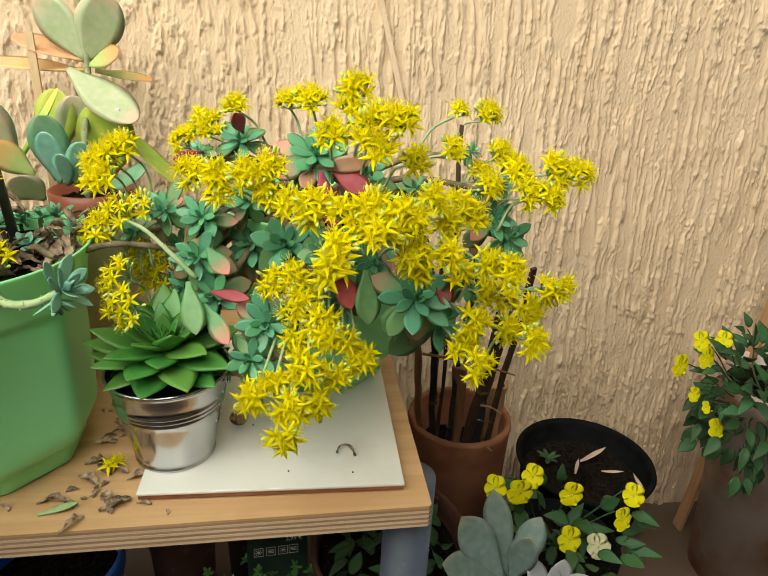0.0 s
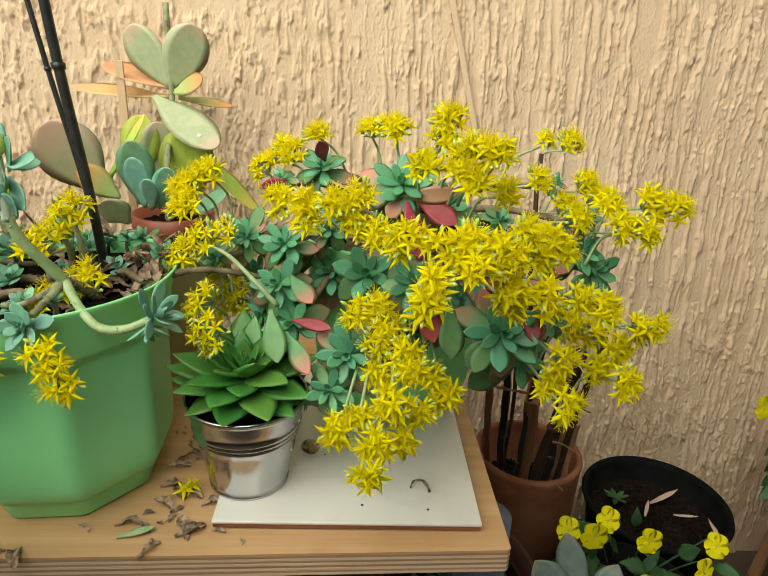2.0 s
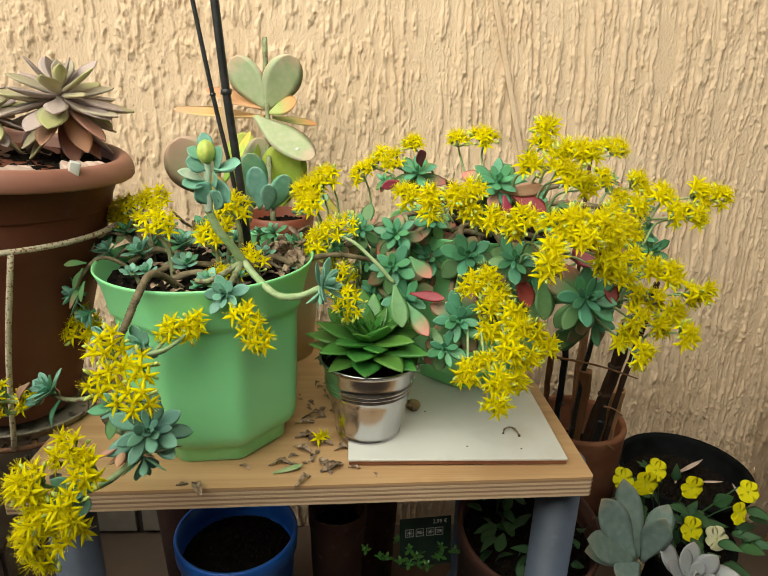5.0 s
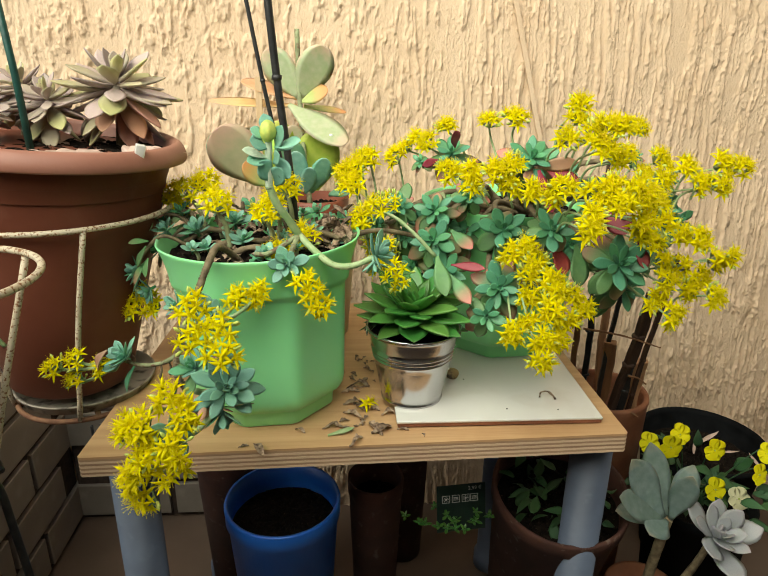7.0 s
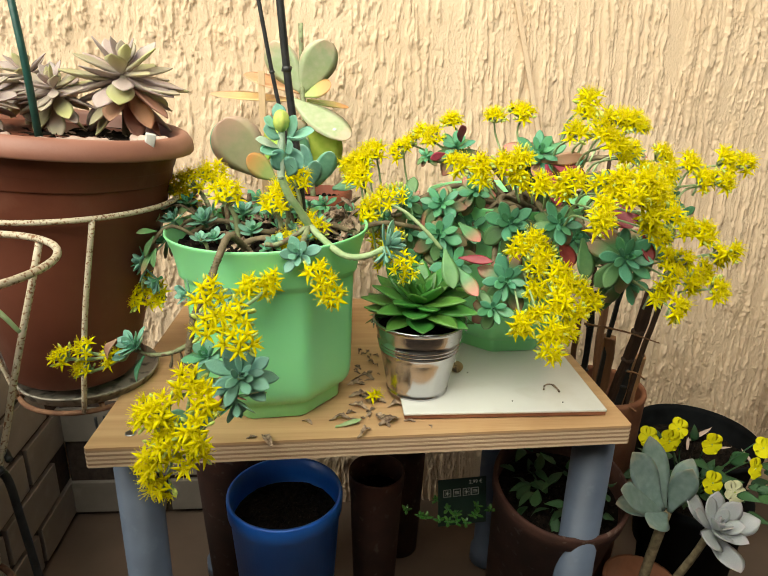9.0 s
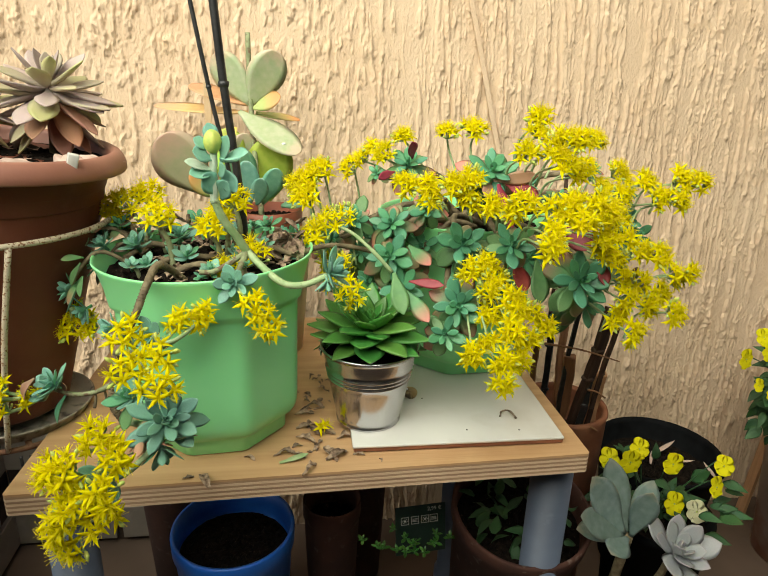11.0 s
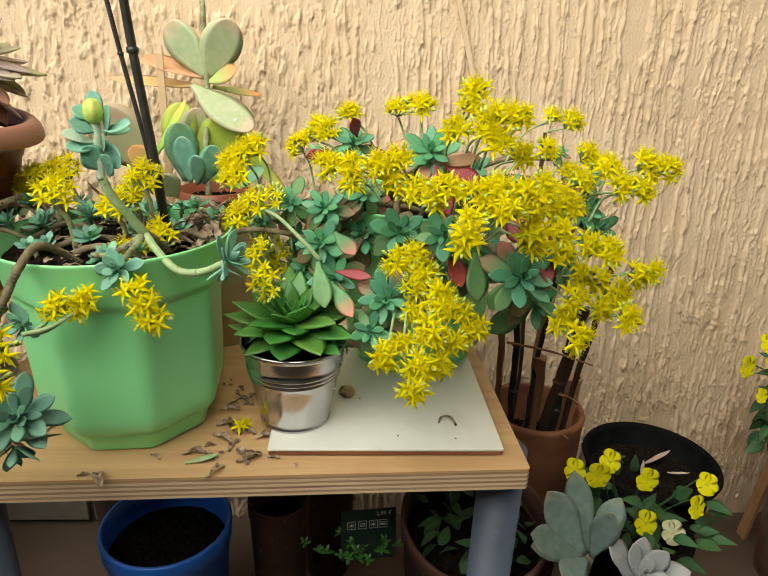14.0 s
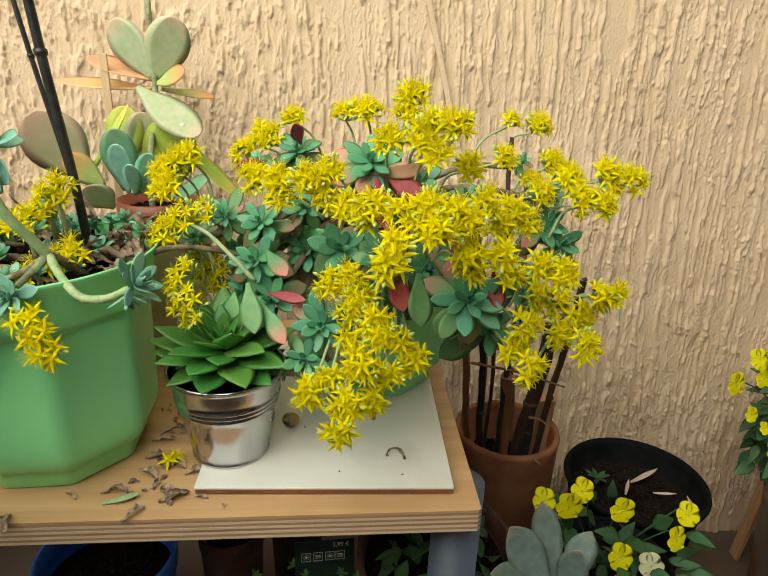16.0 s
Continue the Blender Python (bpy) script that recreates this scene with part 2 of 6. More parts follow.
STEEL = material("screw_steel", (0.35, 0.35, 0.36), (0.5, 0.5, 0.5), scale=100, rough=0.35, metal=1.0, bump=0.1)
WATER = material("water_drop", (0.85, 0.88, 0.85), (0.9, 0.92, 0.9), scale=30, rough=0.03, bump=0.0)

LEAF = leaf_material("sedum_leaf", (0.078, 0.290, 0.145), (0.40, 0.64, 0.46), edge=(0.95, 1.08), amount=(0.5, 1.0), vary=0.20, pale=(0.130, 0.375, 0.205), rim=True, rough=0.40)
OLDLEAF = leaf_material("old_sedum_leaf", (0.085, 0.225, 0.085), (0.52, 0.13, 0.14), edge=(0.42, 1.0), amount=(-0.5, 1.2), vary=0.28, hue=0.02, pale=(0.13, 0.30, 0.11))
REDLEAF = leaf_material("red_sedum_leaf", (0.25, 0.022, 0.036), (0.42, 0.08, 0.08), edge=(0.5, 1.0), amount=(0.0, 1.0), vary=0.3, hue=0.015, pale=(0.34, 0.05, 0.06))
BLUELEAF = leaf_material("blue_sedum_leaf", (0.135, 0.345, 0.245), (0.46, 0.66, 0.54), edge=(0.94, 1.08), amount=(0.2, 0.8), vary=0.22, pale=(0.24, 0.48, 0.365), rim=True, rough=0.5)
ECHLEAF = leaf_material("green_rosette_leaf", (0.058, 0.205, 0.036), (0.20, 0.36, 0.10), edge=(0.88, 1.05), amount=(0, 0.7), vary=0.2, pale=(0.100, 0.295, 0.058), rough=0.32)
MAUVE = leaf_material("mauve_leaf", (0.37, 0.31, 0.265), (0.46, 0.41, 0.19), edge=(0.1, 0.8), amount=(-0.6, 1.0), vary=0.20, hue=0.03, pale=(0.48, 0.40, 0.35), soft=0.2)
HANGLEAF = leaf_material("hanging_mauve_leaf", (0.40, 0.230, 0.150), (0.58, 0.27, 0.19), edge=(0.2, 0.9), amount=(0, 1.0), vary=0.25, hue=0.02, pale=(0.46, 0.26, 0.19))
PADDLE = leaf_material("paddle_leaf", (0.32, 0.40, 0.215), (0.60, 0.40, 0.30), edge=(0.78, 1.02), amount=(0.6, 1.0), vary=0.10, hue=0.01, pale=(0.43, 0.46, 0.30), rim=True, soft=0.25)
LIMELEAF = leaf_material("lime_paddle_leaf", (0.30, 0.50, 0.06), (0.60, 0.42, 0.10), vary=0.12, pale=(0.42, 0.58, 0.10), rim=True, soft=0.25)
PINKPADDLE = leaf_material("pink_paddle_leaf", (0.36, 0.36, 0.21), (0.58, 0.355, 0.275), edge=(0.60, 1.0), amount=(0.9, 1.0), vary=0.1, pale=(0.41, 0.39, 0.24), rim=True)
ORANGEPADDLE = leaf_material("orange_paddle_leaf", (0.33, 0.46, 0.14), (0.70, 0.30, 0.10), edge=(0.35, 0.95), amount=(0.8, 1.0), vary=0.1, pale=(0.42, 0.50, 0.18))
PINKLEAF = leaf_material("salmon_leaf", (0.62, 0.34, 0.15), (0.66, 0.34, 0.22), vary=0.12, pale=(0.68, 0.42, 0.21))
PADDLEG = leaf_material("paddle_leaf_green", (0.115, 0.30, 0.155), (0.40, 0.36, 0.25), edge=(0.86, 1.1), amount=(0.2, 0.7), vary=0.2, pale=(0.19, 0.38, 0.21), rim=True)
PANSYLEAF = leaf_material("pansy_leaf", (0.020, 0.072, 0.022), (0.036, 0.10, 0.028), vary=0.35, rough=0.62)
GREYLEAF = leaf_material("grey_rosette_leaf", (0.150, 0.225, 0.195), (0.36, 0.31, 0.22), edge=(0.84, 1.02), amount=(0.3, 1.0), vary=0.16, pale=(0.235, 0.31, 0.285), rim=True, soft=0.2)
LILAC = leaf_material("lilac_rosette_leaf", (0.31, 0.33, 0.345), (0.44, 0.37, 0.38), edge=(0.75, 1.02), amount=(0.2, 1.0), vary=0.14, pale=(0.40, 0.42, 0.43), rim=True, soft=0.2)
PETAL = petal_material("yellow_petal", (0.98, 0.875, 0.004), (0.99, 0.92, 0.012), glow=0.40)
STAMEN = petal_material("stamen", (0.96, 0.86, 0.012), (0.98, 0.91, 0.03), glow=0.45)
ANTHER = material("anther", (0.95, 0.74, 0.02), (0.97, 0.80, 0.04), scale=90, rough=0.7, bump=0.0)
BUD = material("bud", (0.42, 0.56, 0.12), (0.66, 0.72, 0.16), scale=120, rough=0.55, bump=0.1)
PANSY = petal_material("pansy_petal", (0.94, 0.86, 0.012), (0.97, 0.91, 0.03), glow=0.30)
PALEPANSY = petal_material("pale_pansy_petal", (0.80, 0.78, 0.45), (0.85, 0.83, 0.6), glow=0.25)
LINES = material("pansy_lines", (0.10, 0.03, 0.01), (0.16, 0.05, 0.02), scale=90, rough=0.7, bump=0.0)

# ---- building helpers ----
WORLD = {}


def mesh_of(bm, mats, name="mesh", smooth=True):
    bmesh.ops.recalc_face_normals(bm, faces=bm.faces)
    me = bpy.data.meshes.new(name)
    bm.to_mesh(me)
    bm.free()
    for m in (mats if isinstance(mats, (list, tuple)) else [mats]):
        me.materials.append(m)
    if smooth:
        me.polygons.foreach_set("use_smooth", [True] * len(me.polygons))
    return me


def thing(name, at=(0, 0, 0), label="", category="", group="", kind=""):
    """A top-level thing: an Empty at its base that parents its parts."""
    ob = new(name)
    ob.matrix_basis = Matrix.Translation(at)
    ob.empty_display_size = 0.01
    WORLD[ob] = Matrix.Translation(at)
    return tagged(ob, label, category, group, kind)


def part(name, data, mats=None, parent=None, label="", at=None, smooth=True, kind=""):
    """Links a bmesh, or a mesh that is shared, as one object under a thing or a part; at is its pose in the world."""
    me = data if isinstance(data, bpy.types.Mesh) else mesh_of(data, mats, name, smooth)
    ob = new(name, me)
    w = at if at is not None else Matrix()
    WORLD[ob] = w
    if parent is not None:
        ob.parent = parent
        ob.matrix_basis = WORLD[parent].inverted() @ w
    else:
        ob.matrix_basis = w
    return tagged(ob, label, "", "", kind)


def solid(name, bm, mats, label, category, group="", kind="", at=None, smooth=True):
    return tagged(part(name, bm, mats, None, "", at, smooth), label, category, group, kind)


def frame_to(loc, axis, spin=0.0, scale=1.0):
    """A pose at loc whose z points along axis."""
    q = Vector(axis).normalized().to_track_quat("Z", "Y")
    return Matrix.Translation(loc) @ q.to_matrix().to_4x4() @ Matrix.Rotation(spin, 4, "Z") @ Matrix.Scale(scale, 4)


def spline(pts, steps=6):
    """A smooth line through the points."""
    p = [Vector(a) for a in pts]
    p = [p[0] * 2 - p[1], *p, p[-1] * 2 - p[-2]]
    out = []
    for i in range(1, len(p) - 2):
        for k in range(steps):
            t = k / steps
            a, b, c, d = p[i - 1:i + 3]
            out.append(0.5 * (2 * b + (c - a) * t + (2 * a - 5 * b + 4 * c - d) * t * t + (3 * b - a - 3 * c + d) * t ** 3))
    out.append(p[-2])
    return out


def tube(bm, pts, r0, r1=None, sides=8, mat=0, wobble=0.0, rng=None, caps=True):
    """A tapered round bar along pts."""
    r1 = r0 if r1 is None else r1
    rings, side = [], None
    for i, p in enumerate(pts):
        p = Vector(p)
        d = (Vector(pts[min(i + 1, len(pts) - 1)]) - Vector(pts[max(i - 1, 0)])).normalized()
        if side is None:
            side = d.orthogonal().normalized()
        side = (side - d * side.dot(d)).normalized()
        up = d.cross(side)
        r = r0 + (r1 - r0) * i / (len(pts) - 1)
        if wobble and rng:
            r *= 1 + rng.uniform(-wobble, wobble)
        rings.append([bm.verts.new(p + r * (math.cos(a) * side + math.sin(a) * up))
                      for a in (2 * math.pi * k / sides for k in range(sides))])
    for a, b in zip(rings, rings[1:]):
        for k in range(sides):
            bm.faces.new((a[k], a[(k + 1) % sides], b[(k + 1) % sides], b[k])).material_index = mat
    if caps:
        bm.faces.new(rings[0][::-1]).material_index = mat
        bm.faces.new(rings[-1]).material_index = mat


def lathe(bm, profile, segs=64, octagon=None, mat=0, close=False, turn=0.0, centre=(0, 0), shape=None):
    """Turns (radius, height) round the z axis. octagon(h) says how far the section is eight-sided (0 to 1)."""
    rings = []
    for r, h in profile:
        ring = []
        for k in range(segs):
            a = 2 * math.pi * k / segs
            rr = r
            if octagon:
                c = ((a + math.pi / 8) % (math.pi / 4)) - math.pi / 8
                flat = min(math.cos(math.pi / 8) / math.cos(c), 0.985)
                rr = r * (1 + (flat - 1) * octagon(h))
            if shape:
                rr *= shape(a, h)
            ring.append(bm.verts.new((centre[0] + rr * math.cos(a + turn), centre[1] + rr * math.sin(a + turn), h)))
        rings.append(ring)
    if close:
        rings.append(rings[0])
    for a, b in zip(rings, rings[1:]):
        for k in range(segs):
            bm.faces.new((a[k], a[(k + 1) % segs], b[(k + 1) % segs], b[k])).material_index = mat
    if not close:
        bm.faces.new(rings[0][::-1]).material_index = mat
        bm.faces.new(rings[-1]).material_index = mat


def box(bm, lo, hi, mat=0, bevel=0.0, m=None):
    vs = [bm.verts.new((x, y, z)) for x in (lo[0], hi[0]) for y in (lo[1], hi[1]) for z in (lo[2], hi[2])]
    fs = [bm.faces.new([vs[i] for i in f]) for f in ((0, 1, 3, 2), (4, 6, 7, 5), (0, 4, 5, 1), (2, 3, 7, 6), (0, 2, 6, 4), (1, 5, 7, 3))]
    for f in fs:
        f.material_index = mat
    if m is not None:
        bmesh.ops.transform(bm, matrix=m, verts=vs)
    if bevel:
        es = list({e for f in fs for e in f.edges})
        bmesh.ops.bevel(bm, geom=es, offset=bevel, segments=2, affect="EDGES", profile=0.6)


def blob(bm, loc, r, stretch=(1, 1, 1), sub=1, mat=0, rng=None, rough=0.0, m=None):
    made = bmesh.ops.create_icosphere(bm, subdivisions=sub, radius=r)["verts"]
    for v in made:
        k = 1 + (rng.uniform(-rough, rough) if rng else 0)
        v.co = Vector((v.co.x * stretch[0] * k, v.co.y * stretch[1] * k, v.co.z * stretch[2] * k))
        if m is not None:
            v.co = m.to_3x3() @ v.co
        v.co += Vector(loc)
    for f in {f for v in made for f in v.link_faces}:
        f.material_index = mat


def leaf_into(bm, length, width, thick, kind="spoon", bend=0.15, cup=0.12, m=None, mat=0, rings=8):
    """A thick succulent leaf along +y, its upper face towards +z."""
    def wide(s):
        if kind == "spoon":
            return (0.20 + 0.80 * math.sin(min(1, s / 0.62) * math.pi / 2) ** 1.5) * (1 if s < 0.62 else max(0.0, 1 - ((s - 0.62) / 0.38) ** 2.5))
        if kind == "point":
            return (0.45 + 0.55 * math.sin(min(1, s / 0.55) * math.pi / 2)) * (1 if s < 0.55 else max(0.0, 1 - ((s - 0.55) / 0.45) ** 1.7))
        if kind == "round":
            return (0.16 + 0.84 * math.sin(min(1, s / 0.6) * math.pi / 2) ** 1.3) * (1 if s < 0.6 else math.sqrt(max(0.0, 1 - ((s - 0.6) / 0.4) ** 2)))
        return (0.3 + 0.7 * math.sin(min(1, s / 0.4) * math.pi / 2)) * (1 if s < 0.4 else max(0.0, 1 - ((s - 0.4) / 0.6) ** 1.5))
    prev = None
    start = None
    for i in range(rings + 1):
        s = 0.993 * (1 - (1 - i / rings) ** 1.45)
        w, t = 0.5 * width * max(0.025, wide(s)), 0.5 * thick * max(0.15, (1 - 0.75 * s ** 3))
        z = bend * length * s * s
        ring = []
        for cx, cz in ((-1, 0), (-0.6, 0.55), (0, 0.35), (0.6, 0.55), (1, 0), (0.55, -0.8), (0, -1.1), (-0.55, -0.8)):
            v = Vector((cx * w, s * length, z + cz * t + cup * width * 0.5 * (cx * w / (0.5 * width)) ** 2))
            ring.append(bm.verts.new(m @ v if m is not None else v))
        if prev:
            for k in range(8):
                bm.faces.new((prev[k], prev[(k + 1) % 8], ring[(k + 1) % 8], ring[k])).material_index = mat
        else:
            start = ring
        prev = ring
    bm.faces.new(start[::-1]).material_index = mat
    bm.faces.new(prev).material_index = mat


def leaf_mesh(length, width, thick, kind, bend, cup, mat, name, rings=8):
    bm = bmesh.new()
    leaf_into(bm, length, width, thick, kind, bend, cup, rings=rings)
    return mesh_of(bm, mat, name)


def rosette(parent, loc, axis, radius, meshes, old=None, count=17, rng=random, spin=None, core_mat=None, flat=8, steep=78, name="rosette",
            label="", unit=1.0, drop=-14):
    """A rosette: a short stalk, with each leaf a piece of its own. meshes: leaves one unit long."""
    base = frame_to(loc, axis, rng.uniform(0, 6.3) if spin is None else spin)
    bm = bmesh.new()
    tube(bm, [(0, 0, -radius * 0.5), (0, 0, 0.02 * radius), (0, 0, 0.12 * radius)], radius * 0.09, radius * 0.04, 6)
    heart = part(name, bm, core_mat or meshes[0].materials[0], parent, label, base)
    for k in range(5):
        part("leaf", meshes[k % len(meshes)], None, heart, "", base @ Matrix.Rotation(k * 2.4, 4, "Z") @ Matrix.Rotation(radians(80 - k * 3), 4, "X") @ Matrix.Scale(radius * (0.24 + 0.04 * k) / unit, 4))
    for k in range(count):
        f = (k + 0.5) / count
        elev = steep + (flat - steep) * f ** 0.62 + rng.uniform(-6, 6)
        size = radius * (0.42 + 0.62 * f ** 0.75) * rng.uniform(0.9, 1.08)
        me = rng.choice(meshes)
        if old and f > 0.70:
            me = rng.choice(old)
            elev = flat + drop * (f - 0.6) * 2.5 + rng.uniform(-10, 8)
            size *= rng.uniform(0.9, 1.1)
        a = (6 + k) * 2.39996 + rng.uniform(-0.15, 0.15)
        m = base @ Matrix.Translation((0, 0, -radius * 0.22 * f)) @ Matrix.Rotation(a, 4, "Z") @ Matrix.Rotation(radians(elev), 4, "X") \
            @ Matrix.Rotation(rng.uniform(-0.12, 0.12), 4, "Y") @ Matrix.Scale(size / unit, 4)
        part("leaf", me, None, heart, "", m)
    return heart


def flower_mesh(rng, open_=0.9, name="flower"):
    """A five-pointed star flower, one unit from heart to petal tip, with a tuft of standing stamens."""
    bm = bmesh.new()
    for k in range(5):
        m = Matrix.Rotation(2 * math.pi * k / 5 + rng.uniform(-0.12, 0.12), 4, "Z") @ Matrix.Rotation(radians(54 - 48 * open_ + rng.uniform(-10, 10)), 4, "X")
        prev = None
        for i, (s, w) in enumerate(((0.04, 0.09), (0.24, 0.155), (0.48, 0.160), (0.78, 0.088), (1.08, 0.005))):
            z = 0.18 * s * (1 - s) - 0.12 * s * s
            lift = 0.040 * w / 0.15
            ring = [bm.verts.new(m @ Vector(v)) for v in ((-w, s, z + lift), (0, s, z - 0.006), (w, s, z + lift), (0, s, z - 0.038))]
            if prev:
                for q in range(4):
                    bm.faces.new((prev[q], prev[(q + 1) % 4], ring[(q + 1) % 4], ring[q]))
            prev = ring
    for k in range(15):
        a = 2 * math.pi * k / 15 + rng.uniform(-0.2, 0.2)
        lean = rng.uniform(0.15, 0.72)
        tip = Vector((math.cos(a) * lean, math.sin(a) * lean, rng.uniform(0.58, 1.0)))
        tube(bm, [(tip.x * 0.15, tip.y * 0.15, 0.02), (tip.x * 0.5, tip.y * 0.5, tip.z * 0.6), tip], 0.022, 0.014, 3, mat=1, caps=False)
        d = (tip - Vector((tip.x * 0.5, tip.y * 0.5, tip.z * 0.6))).normalized()
        tube(bm, [tip - d * 0.02, tip + d * 0.02, tip + d * 0.055], 0.036, 0.016, 4, mat=2)
    for k in range(5):
        a = 2 * math.pi * (k + 0.5) / 5
        tube(bm, [(0.05 * math.cos(a), 0.05 * math.sin(a), 0), (0.10 * math.cos(a), 0.10 * math.sin(a), 0.2), (0.16 * math.cos(a), 0.16 * math.sin(a), 0.38)], 0.07, 0.014, 4, mat=1)
    return mesh_of(bm, [PETAL, STAMEN, ANTHER], name, smooth=True)


RNG = random.Random(11)
FLOWERS = [flower_mesh(RNG, o) for o in (1.0, 0.9, 0.8, 0.65, 0.45)]


def flower_head(parent, loc, axis, root=None, count=9, spread=0.024, size=0.0125, buds=4, rng=RNG, depth=0.35, stem=0.0019, bow=(0, 0, 0.02)):
    """A spray of star flowers: stalks and buds are one mesh, each flower a piece of its own."""
    loc, axis = Vector(loc), Vector(axis).normalized()
    m = frame_to(loc, axis)
    count = round(count * 1.25)
    bm = bmesh.new()
    hub = loc - axis * spread * 1.3
    if root is not None:
        mid = (Vector(root) + hub) / 2 + Vector(bow)
        tube(bm, spline([root, mid, hub], 5), stem * 1.2, stem, 6)
    places = []
    for k in range(count):
        r = spread * math.sqrt((k + 0.35) / count)
        a = k * 2.39996 + rng.uniform(-0.4, 0.4)
        p = m @ Vector((r * math.cos(a), r * math.sin(a), -depth * r * r / spread + rng.uniform(-0.25, 0.2) * spread))
        n = (axis + (p - loc) / spread * 0.75 + Vector((rng.uniform(-.65, .35), rng.uniform(-.8, -.1), rng.uniform(.1, .9)))).normalized()
        places.append((p, n))
        tube(bm, spline([hub, (hub + p) / 2 - n * 0.004, p - n * 0.001], 3), stem * 0.6, stem * 0.45, 4)
        bmesh.ops.create_cone(bm, segments=6, radius1=size * 0.10, radius2=size * 0.24, depth=size * 0.4,
                              matrix=frame_to(p - n * size * 0.18, n))
    for k in range(buds):
        a = rng.uniform(0, 6.3)
        p = m @ Vector((spread * 1.0 * math.cos(a), spread * 1.0 * math.sin(a), -spread * rng.uniform(0.3, 0.9)))
        n = (p - hub).normalized()
        tube(bm, [hub, (hub + p) / 2, p], stem * 0.6, stem * 0.5, 4)
        blob(bm, p + n * size * 0.3, size * 0.24, (0.72, 0.72, 1.9), 1, mat=1, m=frame_to((0, 0, 0), n))
    head = part("flower_head", bm, [STEM, BUD], parent, "", Matrix.Translation(loc), smooth=True)
    shift = Matrix.Translation(-loc)
    head.data.transform(shift)
    for p, n in places:
        part("flower", rng.choice(FLOWERS), None, head, "", frame_to(p, n, rng.uniform(0, 6.3), size * rng.uniform(0.85, 1.12)))
    return head


def stem_part(parent, pts, r0, r1, mat=STEM, name="stem", wobble=0.06, sides=8, rng=RNG, scars=False, steps=6, rings=False):
    """A stem; rings gives it the close leaf-scar rings of an old succulent shoot."""
    bm = bmesh.new()
    line = spline(pts, steps)
    tube(bm, line, r0, r1, sides, wobble=wobble, rng=rng)
    if rings:
        for i in range(1, len(line) - 1):
            d = (line[i + 1] - line[i - 1]).normalized() + Vector((rng.uniform(-.2, .2), rng.uniform(-.2, .2), rng.uniform(-.2, .2)))
            d.normalize()
            tube(bm, [line[i] - d * r0 * 0.14, line[i], line[i] + d * r0 * 0.14], r0 * rng.uniform(0.98, 1.10), r0 * 0.98, 9)
    if scars:
        for i in range(1, len(line) - 1, 1):
            d = (line[i + 1] - line[i - 1]).normalized()
            for a in (rng.uniform(0, 6.3), rng.uniform(0, 6.3)):
                s = frame_to((0, 0, 0), d) @ Vector((math.cos(a), math.sin(a), 0))
                blob(bm, line[i] + s * r0 * 0.9, r0 * 0.2, (1, 1, 0.7), 1)
    return part(name, bm, mat, parent)


SPOONS = [leaf_mesh(1, w, 0.085, "spoon", b, 0.10, LEAF, "spoon_leaf") for w, b in ((0.44, 0.06), (0.50, 0.14), (0.40, -0.03))]
OLDSPOONS = [leaf_mesh(1, w, 0.075, "spoon", b, 0.10, OLDLEAF, "old_leaf") for w, b in ((0.52, -0.16), (0.58, -0.26), (0.48, 0.04))]
BLUES = [leaf_mesh(1, w, 0.11, "spoon", b, 0.14, BLUELEAF, "blue_leaf", 10) for w, b in ((0.56, 0.12), (0.48, 0.0), (0.60, 0.22))]
BLUEFINGERS = [leaf_mesh(1, w, 0.13, "spoon", b, 0.14, BLUELEAF, "narrow_blue_leaf", 10) for w, b in ((0.40, 0.12), (0.36, 0.0), (0.44, 0.20))]
POINTS = [leaf_mesh(1, w, 0.13, "point", b, 0.12, ECHLEAF, "pointed_leaf", 11) for w, b in ((0.45, 0.02), (0.49, 0.09), (0.42, -0.05))]
MAUVES = [leaf_mesh(1, w, 0.13, "spoon", b, 0.20, MAUVE, "mauve_leaf", 11) for w, b in ((0.40, 0.10), (0.44, 0.18), (0.37, 0.04))]
HANGING = [leaf_mesh(1, w, 0.10, "spoon", b, 0.22, HANGLEAF, "hanging_leaf", 11) for w, b in ((0.44, -0.05), (0.40, 0.08))]
GREYS = [leaf_mesh(1, w, 0.14, "spoon", b, 0.16, LILAC, "lilac_leaf") for w, b in ((0.46, 0.12), (0.52, 0.2))]

# ---- large structure ----
TOP = 0.45      # table top
GROUND = -0.132 # balcony floor


def lattice(seed):
    return np.random.RandomState(seed).rand(256, 256)


def vnoise(x, y, seed):
    t = lattice(seed)
    xi, yi = np.floor(x).astype(int), np.floor(y).astype(int)
    fx, fy = x - xi, y - yi
    fx, fy = fx * fx * (3 - 2 * fx), fy * fy * (3 - 2 * fy)
    a, b = t[xi % 256, yi % 256], t[(xi + 1) % 256, yi % 256]
    c, d = t[xi % 256, (yi + 1) % 256], t[(xi + 1) % 256, (yi + 1) % 256]
    return (a * (1 - fx) + b * fx) * (1 - fy) + (c * (1 - fx) + d * fx) * fy


def fbm(x, y, seed, octaves=3):
    return sum(vnoise(x * 2 ** k, y * 2 ** k, seed + k) * 0.5 ** k for k in range(octaves)) / sum(0.5 ** k for k in range(octaves))


def step(a, b, v):
    t = np.clip((v - a) / (b - a), 0, 1)
    return t * t * (3 - 2 * t)


